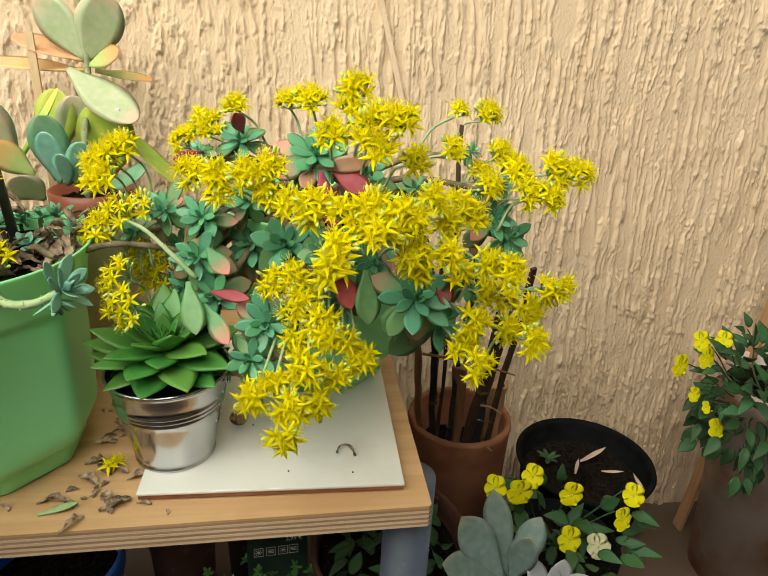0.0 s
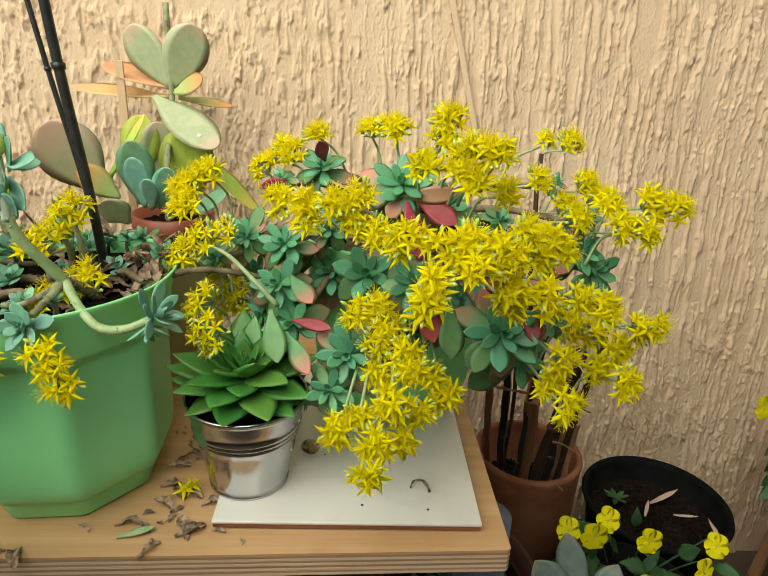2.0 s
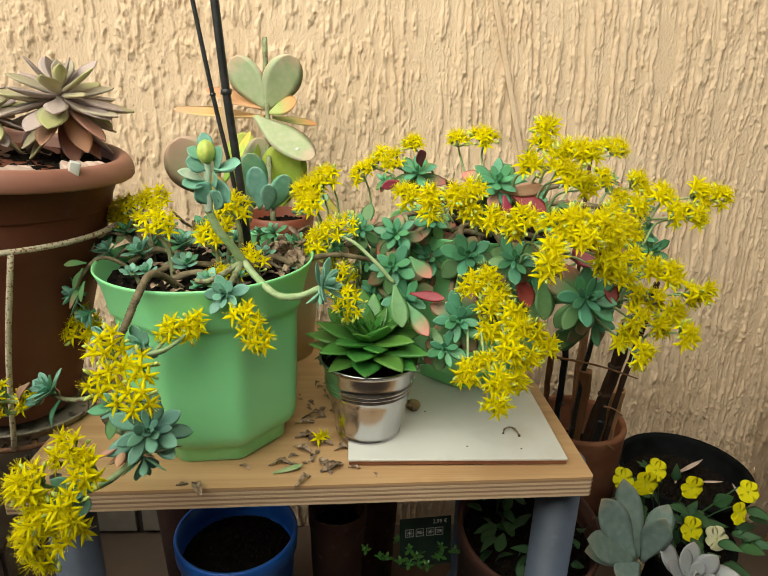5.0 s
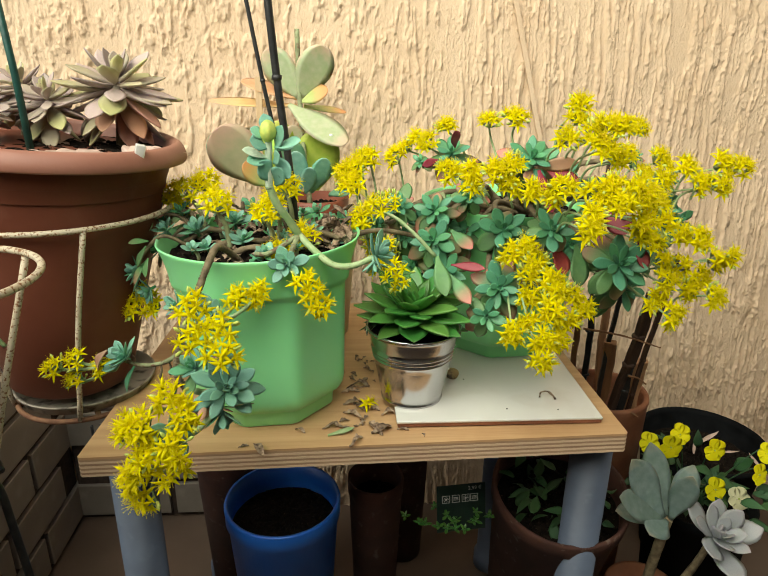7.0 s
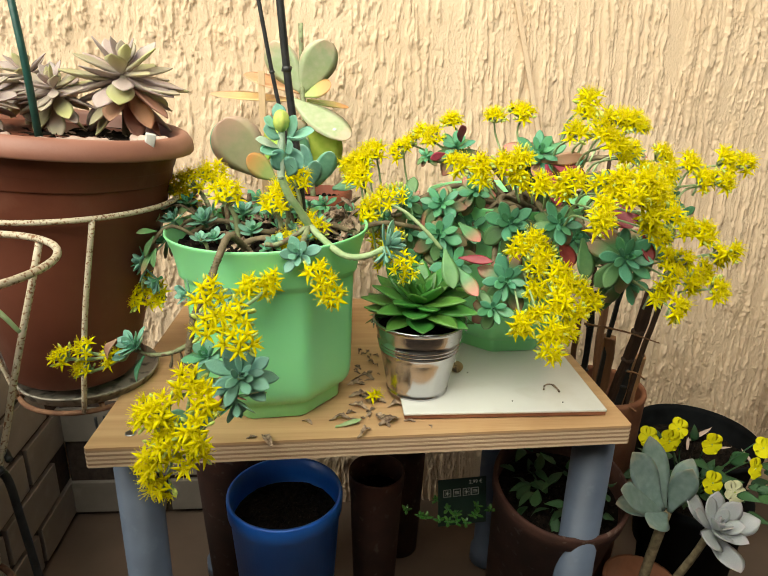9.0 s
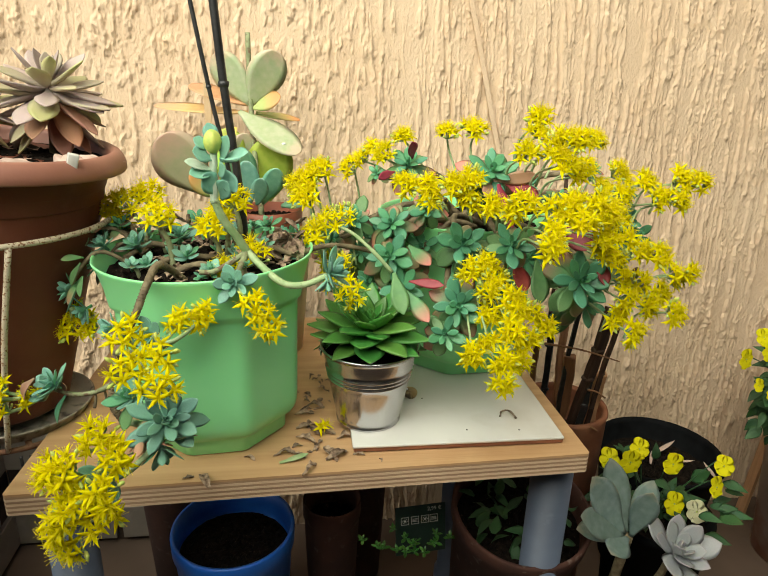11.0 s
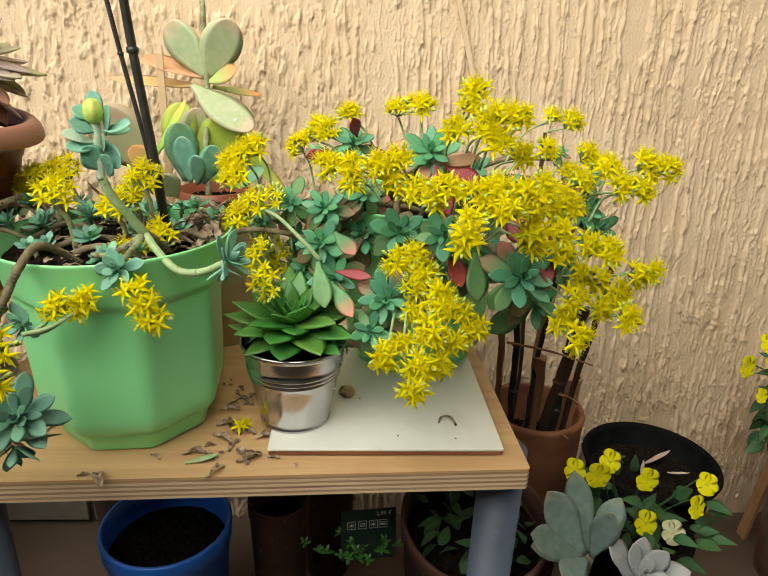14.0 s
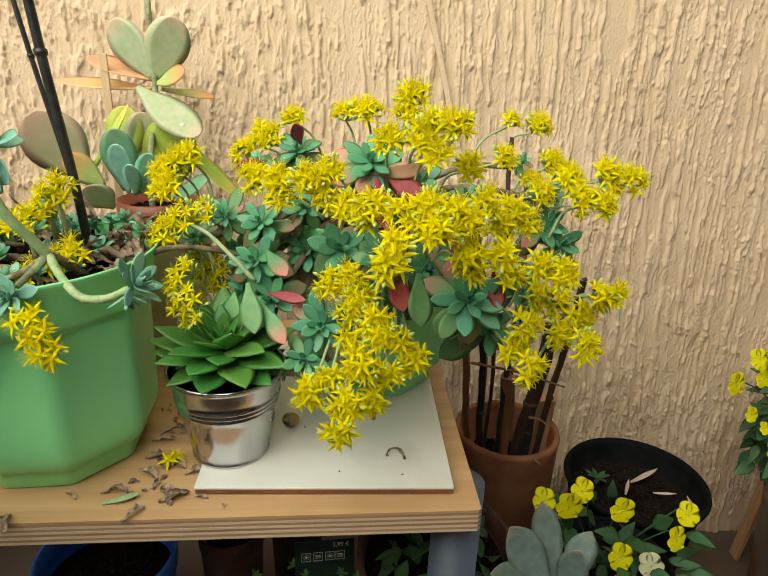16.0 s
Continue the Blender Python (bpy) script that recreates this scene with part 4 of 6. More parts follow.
    spray(((0.130, 0.022, 0.665, 0.014), (0.149, 0.021, 0.672, 0.012), (0.157, 0.012, 0.656, 0.013), (0.147, 0.005, 0.645, 0.011), (0.150, 0.002, 0.619, 0.014),
           (0.171, -0.006, 0.641, 0.013), (0.178, -0.015, 0.631, 0.012), (0.192, -0.019, 0.627, 0.011), (0.205, -0.022, 0.610, 0.013), (0.158, -0.055, 0.623, 0.014),
           (0.133, -0.056, 0.613, 0.010), (0.117, -0.058, 0.599, 0.013), (0.182, -0.037, 0.603, 0.012), (0.146, -0.070, 0.594, 0.013), (0.140, -0.086, 0.579, 0.011), (0.168, -0.057, 0.590, 0.012)))
    # loose heads over the rim of the front planter
    spray(((-0.051, 0.177, 0.741, 0.019), (-0.064, 0.185, 0.733, 0.019), (-0.038, 0.185, 0.752, 0.019), (-0.058, 0.165, 0.722, 0.019)))
    spray(((-0.027, 0.109, 0.702, 0.0165), (-0.004, 0.028, 0.637, 0.0165), (-0.040, 0.120, 0.688, 0.0165), (-0.010, 0.125, 0.702, 0.0165), (-0.050, 0.112, 0.682, 0.0165), (-0.016, 0.055, 0.655, 0.0165),
           (-0.013, 0.170, 0.626, 0.0165), (-0.028, 0.172, 0.636, 0.0165), (-0.004, 0.168, 0.612, 0.0165), (-0.020, 0.175, 0.606, 0.0165)), full=False)
    stem_part(t, [(-0.065, 0.085, 0.664), (-0.03, 0.095, 0.672), (0.0, 0.108, 0.668), (0.04, 0.125, 0.655)], 0.0032, 0.0026, BARK, rng=rng, wobble=0.15, rings=True)
    stem_part(t, [(0.052, 0.092, 0.640), (0.030, 0.095, 0.664), (0.006, 0.105, 0.684), (-0.012, 0.110, 0.692)], 0.0026, 0.0020, STEM, rng=rng)
    return t


def paddle(parent, base, tip, normal, width, mat, thick=0.007, bend=0.05, kind="round", cup=0.10):
    """One leaf from base to tip, its upper face towards normal."""
    base, tip = Vector(base), Vector(tip)
    y = (tip - base)
    length = y.length
    y.normalize()
    z = Vector(normal)
    z = (z - y * z.dot(y)).normalized()
    m = Matrix((y.cross(z), y, z)).transposed().to_4x4()
    m.translation = base
    bm = bmesh.new()
    leaf_into(bm, length, width, thick, kind, bend, cup, rings=14)
    return part("leaf", bm, mat, parent, "", m)


def build_turned_leaves(t):
    """Old leaves below the rosettes that have turned red, pink and olive."""
    rng = random.Random(15)
    for base, tip, width, mat in (((0.090, 0.198, 0.766), (0.085, 0.184, 0.786), 0.016, REDLEAF), ((0.076, 0.058, 0.637), (0.104, 0.044, 0.640), 0.012, REDLEAF), ((0.174, 0.073, 0.740), (0.184, 0.059, 0.702), 0.023, REDLEAF),
                                ((0.191, 0.043, 0.660), (0.200, 0.029, 0.636), 0.023, REDLEAF), ((0.213, 0.033, 0.660), (0.216, 0.019, 0.624), 0.024, OLDLEAF), ((0.246, 0.028, 0.709), (0.257, 0.014, 0.687), 0.030, REDLEAF),
                                ((0.186, 0.053, 0.675), (0.152, 0.039, 0.673), 0.014, HANGLEAF), ((0.280, 0.018, 0.672), (0.282, 0.004, 0.650), 0.016, REDLEAF), ((0.053, 0.128, 0.753), (0.035, 0.114, 0.750), 0.011, REDLEAF),
                                ((0.069, 0.048, 0.622), (0.089, 0.034, 0.597), 0.019, OLDLEAF), ((0.052, 0.053, 0.640), (0.059, 0.039, 0.605), 0.022, OLDLEAF), ((0.072, 0.063, 0.675), (0.090, 0.049, 0.660), 0.019, OLDLEAF),
                                ((0.178, 0.085, 0.753), (0.216, 0.075, 0.760), 0.017, HANGLEAF), ((0.190, 0.080, 0.746), (0.217, 0.066, 0.734), 0.022, REDLEAF), ((0.166, 0.085, 0.747), (0.154, 0.075, 0.735), 0.016, HANGLEAF)):
        base, tip = Vector(base), Vector(tip)
        paddle(t, base - (tip - base) * 0.25 + Vector((0, 0.006, 0)), tip, (rng.uniform(-.3, .3), -0.9, rng.uniform(0.0, 0.5)), width, mat, 0.0032, rng.uniform(-0.15, 0.1), "spoon", 0.2)


build_turned_leaves(build_bush())


# ---- trailing sedum in the front planter ----
def build_trailing():
    rng = random.Random(8)
    t = thing("trailing_sedum", (-0.158, 0.086, TOP + 0.19), "leggy sedum with bare trailing stems, blue rosettes and yellow flowers", "succulent")
    J = (-0.112, 0.021, 0.687)
    stem_part(t, [(-0.10, 0.07, 0.645), (-0.105, 0.04, 0.672), J], 0.0046, 0.0042, BARK, rng=rng, wobble=0.12, rings=True)
    stem_part(t, [J, (-0.122, 0.012, 0.707), (-0.133, 0.007, 0.725), (-0.140, 0.004, 0.745)], 0.0046, 0.0042, STEM, scars=True, rng=rng)
    stem_part(t, [(-0.1395, 0.004, 0.742), (-0.1395, 0.003, 0.766), (-0.138, 0.003, 0.783), (-0.138, 0.003, 0.792)], 0.0042, 0.0036, PALESTEM, rng=rng)
    # short wide leaves close under the bud
    for base, tip, nrm, w, mat in (((-0.135, 0.012, 0.780), (-0.125, 0.006, 0.806), (-0.7, -0.7, 0.2), 0.0135, BLUELEAF), ((-0.136, 0.012, 0.784), (-0.107, 0.0, 0.790), (-0.1, -0.6, 0.8), 0.0125, BLUELEAF),
                                   ((-0.136, 0.012, 0.775), (-0.119, 0.0, 0.754), (-0.5, -0.8, 0.2), 0.0140, BLUELEAF), ((-0.143, 0.012, 0.783), (-0.160, 0.0, 0.791), (0.2, -0.7, 0.7), 0.0150, BLUELEAF),
                                   ((-0.143, 0.012, 0.773), (-0.168, 0.0, 0.781), (0.2, -0.5, 0.8), 0.0110, PALESTEM), ((-0.141, 0.014, 0.749), (-0.152, 0.0, 0.771), (0.6, -0.8, 0.2), 0.0165, BLUELEAF),
                                   ((-0.137, 0.014, 0.744), (-0.127, -0.002, 0.765), (-0.4, -0.9, 0.1), 0.0150, BLUELEAF), ((-0.145, 0.015, 0.791), (-0.160, 0.010, 0.802), (0.3, -0.6, 0.7), 0.0110, BLUELEAF),
                                   ((-0.142, 0.012, 0.770), (-0.163, -0.006, 0.770), (0.1, -0.7, 0.7), 0.0120, BLUELEAF), ((-0.140, 0.020, 0.792), (-0.147, 0.024, 0.816), (0.0, -0.9, 0.2), 0.0110, BLUELEAF),
                                   ((-0.136, 0.020, 0.780), (-0.117, 0.026, 0.783), (0.0, -0.5, 0.9), 0.0120, BLUELEAF), ((-0.138, 0.012, 0.768), (-0.128, -0.004, 0.778), (-0.2, -0.9, 0.4), 0.0120, BLUELEAF)):
        shift = Vector((0.004, -0.010, 0.001))
        paddle(t, Vector(base) + shift, Vector(tip) + shift, nrm, w * 1.35, mat, 0.0030, 0.08, "spoon", 0.22)
    bm = bmesh.new()
    blob(bm, (0, 0, 0), 0.0092, (1, 1, 1.22), 3)
    for v in bm.verts:
        k = 1 - 0.16 * abs(math.sin(2.5 * math.atan2(v.co.y, v.co.x))) ** 0.7
        v.co.x, v.co.y = v.co.x * k, v.co.y * k
    part("flower_bud", bm, BUD, t, "yellow-green unopened flower bud", Matrix.Translation((-0.138, 0.000, 0.801)))
    stem_part(t, [J, (-0.094, 0.0, 0.675), (-0.074, -0.016, 0.664), (-0.052, -0.02, 0.664), (-0.03, -0.022, 0.674)], 0.0040, 0.0032, STEM, scars=True, rng=rng)
    rosette(t, (-0.024, -0.022, 0.678), (0.85, -0.25, 0.55), 0.030, BLUEFINGERS, None, 14, rng, core_mat=BLUELEAF)
    rosette(t, (-0.030, -0.026, 0.666), (0.2, -0.3, -0.9), 0.020, BLUEFINGERS, None, 8, rng, core_mat=BLUELEAF)
    stem_part(t, [J, (-0.128, 0.02, 0.676), (-0.146, 0.012, 0.668), (-0.16, 0.01, 0.668)], 0.0034, 0.0026, TWIG, rng=rng, scars=True)
    stem_part(t, [J, (-0.116, 0.0, 0.68), (-0.119, -0.022, 0.675)], 0.0036, 0.0028, TWIG, rng=rng, scars=True)
    rosette(t, (-0.122, -0.032, 0.670), (-0.2, -0.8, 0.35), 0.024, BLUES, None, 12, rng, core_mat=BLUELEAF)
    flower_head(t, (-0.101, -0.050, 0.657), (0.2, -0.8, 0.3), (-0.118, -0.028, 0.668), 5, 0.011, 0.0105, 2, rng, bow=(0, -0.01, 0))
    flower_head(t, (-0.093, -0.056, 0.644), (0.3, -0.8, 0.0), (-0.104, -0.045, 0.655), 4, 0.010, 0.0105, 2, rng, bow=(0, 0, 0))
    flower_head(t, (-0.084, -0.060, 0.630), (0.3, -0.7, -0.2), (-0.095, -0.05, 0.642), 4, 0.010, 0.0105, 3, rng, bow=(0, 0, 0))
    # the long brown stem over the rim, and what hangs from it
    stem_part(t, [(-0.176, 0.03, 0.650), (-0.188, 0.004, 0.674), (-0.194, -0.022, 0.685), (-0.200, -0.046, 0.671), (-0.209, -0.060, 0.647), (-0.222, -0.070, 0.620), (-0.227, -0.076, 0.597), (-0.231, -0.08, 0.570),
                  (-0.220, -0.088, 0.555)], 0.0039, 0.0031, BARK, rng=rng, wobble=0.10, steps=9, rings=True)
    stem_part(t, [(-0.229, -0.074, 0.588), (-0.249, -0.066, 0.575), (-0.273, -0.058, 0.569), (-0.292, -0.053, 0.573)], 0.0026, 0.0022, TWIG, rng=rng, scars=True)
    for a, b in (((-0.250, -0.065, 0.575), (-0.252, -0.067, 0.559)), ((-0.241, -0.067, 0.577), (-0.241, -0.068, 0.563))):
        stem_part(t, [a, Vector(a).lerp(Vector(b), 0.5) + Vector((0.001, 0, 0)), b], 0.0009, 0.0019, BARK, name="dead_leaf", rng=rng, sides=6, steps=3)
    paddle(t, (-0.306, -0.056, 0.586), (-0.322, -0.064, 0.572), (-0.3, -0.5, 0.8), 0.011, HANGLEAF, 0.0022, -0.5, "spoon", 0.7)
    paddle(t, (-0.280, -0.056, 0.568), (-0.296, -0.066, 0.545), (-0.6, -0.6, 0.4), 0.008, LEAF, 0.0028, -0.35, "spoon", 0.5)
    paddle(t, (-0.284, -0.053, 0.570), (-0.272, -0.060, 0.585), (0.1, -0.8, 0.5), 0.010, HANGLEAF, 0.002, 0.4, "spoon", 0.4)
    rosette(t, (-0.293, -0.053, 0.578), (-0.6, -0.3, 0.7), 0.026, BLUES, None, 13, rng, core_mat=BLUELEAF)
    for p in ((-0.318, -0.050, 0.566), (-0.347, -0.045, 0.572), (-0.372, -0.042, 0.564), (-0.352, -0.04, 0.548)):
        flower_head(t, p, (-0.4, -0.4, 0.6), (-0.296, -0.053, 0.572), 5, 0.011, 0.0085, 3, rng, bow=(0, 0, -0.004))
    stem_part(t, [(-0.220, -0.088, 0.557), (-0.20, -0.11, 0.565), (-0.180, -0.135, 0.580), (-0.170, -0.142, 0.586)], 0.0034, 0.003, STEM, rng=rng)
    rosette(t, (-0.170, -0.138, 0.586), (0.20, -0.75, 0.55), 0.037, BLUEFINGERS, None, 20, rng, core_mat=BLUELEAF, flat=-6, steep=66)
    rosette(t, (-0.205, -0.110, 0.592), (-0.3, -0.5, 0.6), 0.030, BLUES + SPOONS, OLDSPOONS, 12, rng, core_mat=BLUELEAF)
    rosette(t, (-0.176, -0.138, 0.556), (0.2, -0.5, -0.8), 0.032, BLUES + SPOONS, OLDSPOONS, 9, rng, core_mat=BLUELEAF)
    stem_part(t, [(-0.226, -0.070, 0.617), (-0.21, -0.10, 0.63), (-0.19, -0.13, 0.645)], 0.0028, 0.0022, TWIG, rng=rng)
    for p in ((-0.194, -0.142, 0.668), (-0.170, -0.150, 0.652), (-0.188, -0.172, 0.650), (-0.164, -0.182, 0.640)):
        flower_head(t, p, (0.1, -0.7, 0.5), (-0.19, -0.13, 0.642), 5, 0.0125, 0.0102, 5, rng, bow=(0, 0, 0))
    for p in ((-0.172, -0.050, 0.640), (-0.157, -0.044, 0.638), (-0.148, -0.042, 0.644)):
        flower_head(t, p, (0.1, -0.7, 0.4), (-0.19, -0.075, 0.625), 4, 0.010, 0.0105, 2, rng, bow=(0, -0.01, -0.004))
    rosette(t, (-0.196, -0.062, 0.628), (-0.2, -0.8, 0.3), 0.022, BLUES, None, 11, rng, core_mat=BLUELEAF)
    rosette(t, (-0.236, -0.045, 0.632), (-0.7, -0.5, 0.3), 0.020, BLUES, None, 10, rng, core_mat=BLUELEAF)
    rosette(t, (-0.190, -0.140, 0.568), (-0.1, -0.4, -0.9), 0.030, HANGING + OLDSPOONS[:1], None, 7, rng, core_mat=HANGLEAF, flat=20, steep=70)
    # the great cluster that hangs before the table edge
    stem_part(t, [(-0.176, -0.134, 0.565), (-0.195, -0.165, 0.556), (-0.206, -0.205, 0.572)], 0.0028, 0.0024, STEM, rng=rng)
    for p in ((-0.196, -0.222, 0.624), (-0.182, -0.230, 0.614), (-0.228, -0.232, 0.604), (-0.212, -0.246, 0.614), (-0.186, -0.256, 0.600), (-0.206, -0.250, 0.594), (-0.192, -0.248, 0.576),
              (-0.222, -0.234, 0.570), (-0.233, -0.230, 0.550), (-0.226, -0.228, 0.532)):
        flower_head(t, p, ((p[0] + 0.206) * 9 - 0.05, -0.7, 0.3 + (p[2] - 0.585) * 8), (-0.206, -0.208, 0.576), 6, 0.0110, 0.0094, 4, rng, bow=(0, 0, 0), stem=0.0013)
    rosette(t, (-0.196, -0.216, 0.586), (0.1, -0.8, 0.4), 0.024, BLUES, None, 9, rng, core_mat=BLUELEAF)
    # upright shoots on the soil
    for p, r in (((-0.207, 0.055, 0.722), 0.006), ((-0.145, 0.097, 0.719), 0.004), ((-0.152, 0.062, 0.708), 0.004), ((-0.128, 0.085, 0.735), 0.004), ((-0.255, 0.135, 0.722), 0.004),
                 ((-0.275, 0.150, 0.700), 0.004), ((-0.235, 0.150, 0.728), 0.004), ((-0.290, 0.160, 0.712), 0.004), ((-0.11, 0.05, 0.682), 0.003), ((-0.135, 0.03, 0.668), 0.003)):
        p = Vector(p)
        foot = Vector((p.x * 0.85 - 0.02, p.y * 0.8 + 0.02, 0.648))
        d = foot - Vector((-0.158, 0.086, 0.648))
        if d.length > 0.09:
            foot = Vector((-0.158, 0.086, 0.648)) + d.normalized() * 0.09
        if p.z > 0.69:
            stem_part(t, [foot, foot.lerp(p, 0.5) + Vector((0.004, 0, 0)), p - Vector((0, 0, 0.016))], 0.0030 + r * 0.15, 0.0024, TWIG, rng=rng, scars=True)
        flower_head(t, p, (rng.uniform(-.3, .3), -0.35, 0.9), None, 9, 0.017, 0.0108, 3, rng)
    for p, ax, r in (((-0.242, 0.094, 0.676), (-0.3, -0.3, 0.9), 0.024), ((-0.279, 0.095, 0.676), (-0.5, -0.2, 0.8), 0.022), ((-0.195, 0.10, 0.685), (0, -0.3, 1), 0.026),
                     ((-0.180, 0.06, 0.672), (0.1, -0.4, 1), 0.020), ((-0.314, 0.078, 0.628), (-0.9, -0.3, 0.2), 0.026), ((-0.319, 0.106, 0.664), (-0.8, -0.2, 0.5), 0.024),
                     ((-0.300, 0.070, 0.605), (-0.7, -0.5, -0.3), 0.022), ((-0.15, 0.02, 0.667), (0, -0.5, 0.9), 0.016), ((-0.10, 0.10, 0.672), (0.3, -0.3, 0.9), 0.016),
                     ((-0.222, 0.055, 0.664), (-0.2, -0.4, 0.9), 0.017), ((-0.125, 0.055, 0.668), (0.2, -0.5, 0.9), 0.014)):
        rosette(t, p, ax, r, BLUES + SPOONS[:1], None, 11, rng, core_mat=LEAF)
    stem_part(t, [(-0.24, 0.09, 0.648), (-0.275, 0.075, 0.672), (-0.300, 0.07, 0.650), (-0.31, 0.075, 0.628), (-0.322, 0.09, 0.598)], 0.0024, 0.002, BARK, rng=rng)
    for p, ax, r in (((-0.272, 0.150, 0.690), (-0.2, -0.4, 0.9), 0.022), ((-0.292, 0.140, 0.676), (-0.5, -0.5, 0.7), 0.024), ((-0.266, 0.128, 0.690), (-0.1, -0.5, 0.9), 0.020),
                     ((-0.305, 0.120, 0.684), (-0.6, -0.5, 0.6), 0.022), ((-0.300, 0.130, 0.640), (-0.7, -0.5, 0.3), 0.026), ((-0.286, 0.110, 0.648), (-0.6, -0.6, 0.4), 0.020)):
        p = Vector(p)
        stem_part(t, [(-0.236, 0.118, 0.65), Vector((-0.245, 0.125, 0.672)).lerp(p, 0.4) + Vector((0, 0, 0.008)), p], 0.0024, 0.0018, BARK, rng=rng, sides=6)
        rosette(t, p, ax, r, SPOONS, OLDSPOONS, 12, rng, core_mat=LEAF)
    for p in ((-0.322, 0.098, 0.588), (-0.335, 0.09, 0.578), (-0.305, 0.085, 0.582)):
        flower_head(t, p, (-0.4, -0.6, 0.4), (-0.318, 0.085, 0.602), 6, 0.014, 0.0115, 2, rng, bow=(0, 0, 0))
    for k in range(12):
        a, q = rng.uniform(0, 6.3), 0.092 * math.sqrt(rng.random())
        p = Vector((-0.158 + q * math.cos(a), 0.086 + q * math.sin(a), 0.652))
        h = rng.uniform(0.006, 0.03)
        top = p + Vector((rng.uniform(-.01, .01), rng.uniform(-.012, .004), h))
        stem_part(t, [p - Vector((0, 0, 0.008)), (p + top) / 2 + Vector((0.002, 0, 0)), top], 0.0026, 0.0022, TWIG if k % 2 else BARK, rng=rng, sides=6, steps=3)
        rosette(t, top, (rng.uniform(-.4, .4), rng.uniform(-.6, .1), 0.9), rng.uniform(0.011, 0.018), BLUES + SPOONS[:1], None, 9, rng, core_mat=LEAF)
    # leaves that hang over the left of the rim
    for base, tip, w in (((-0.292, 0.060, 0.664), (-0.304, 0.048, 0.645), 0.011), ((-0.292, 0.058, 0.648), (-0.311, 0.046, 0.624), 0.012), ((-0.290, 0.066, 0.668), (-0.309, 0.055, 0.672), 0.010), ((-0.288, 0.050, 0.652), (-0.293, 0.038, 0.634), 0.010)):
        paddle(t, base, tip, (-0.5, -0.6, 0.6), w, OLDLEAF, 0.0024, -0.2, "spoon", 0.25)
    # dead leaves heaped at the back of the soil, with small shoots among them
    for k in range(46):
        if k < 24:
            p = Vector((rng.gauss(-0.078, 0.014), rng.gauss(0.112, 0.022), rng.uniform(0.656, 0.690)))
        else:
            a = rng.uniform(0.35, 2.9)
            p = Vector((-0.158 + 0.103 * math.cos(a), 0.086 + 0.103 * math.sin(a), rng.uniform(0.658, 0.680)))
        d = p - Vector((-0.158, 0.086, p.z))
        if d.length > 0.106:
            p -= d.normalized() * (d.length - 0.106)
        bm = bmesh.new()
        s = rng.uniform(0.016, 0.032)
        leaf_into(bm, s, s * rng.uniform(0.35, 0.6), 0.0012, "spoon", rng.uniform(-0.9, 0.9), rng.uniform(0.3, 0.8), rings=9)
        for v in bm.verts:
            v.co += Vector((rng.uniform(-1, 1), rng.uniform(-1, 1), rng.uniform(-1, 1))) * s * 0.022
        part("dead_leaf", bm, DRY, t, "brown curled dead leaf", pose(*p, rng.uniform(-40, 80), rng.uniform(-50, 50), rng.uniform(0, 360)))
    for k in range(11):
        a = 0.45 + 0.235 * k
        p = Vector((-0.158 + 0.101 * math.cos(a), 0.086 + 0.101 * math.sin(a), 0.672 + rng.uniform(-0.006, 0.014)))
        stem_part(t, [p - Vector((0, 0, 0.02)), p - Vector((0.002, 0, 0.01)), p], 0.0022, 0.0018, BARK, rng=rng, sides=6, steps=3)
        rosette(t, p, (rng.uniform(-.5, .5), rng.uniform(-.7, .0), 0.8), rng.uniform(0.013, 0.021), SPOONS, None, 10, rng, core_mat=LEAF)
    # dead runners on the soil
    for a, b in (((-0.23, 0.06, 0.652), (-0.13, 0.09, 0.660)), ((-0.11, 0.09, 0.658), (-0.055, 0.075, 0.664)), ((-0.20, 0.04, 0.655), (-0.11, 0.03, 0.658)), ((-0.26, 0.11, 0.654), (-0.19, 0.13, 0.660))):
        a, b = Vector(a), Vector(b)
        stem_part(t, [a, a.lerp(b, 0.35) + Vector((0, 0.008, 0.010)), a.lerp(b, 0.7) + Vector((0, -0.006, 0.008)), b], 0.0040, 0.0028, BARK, rng=rng, wobble=0.15)


build_trailing()


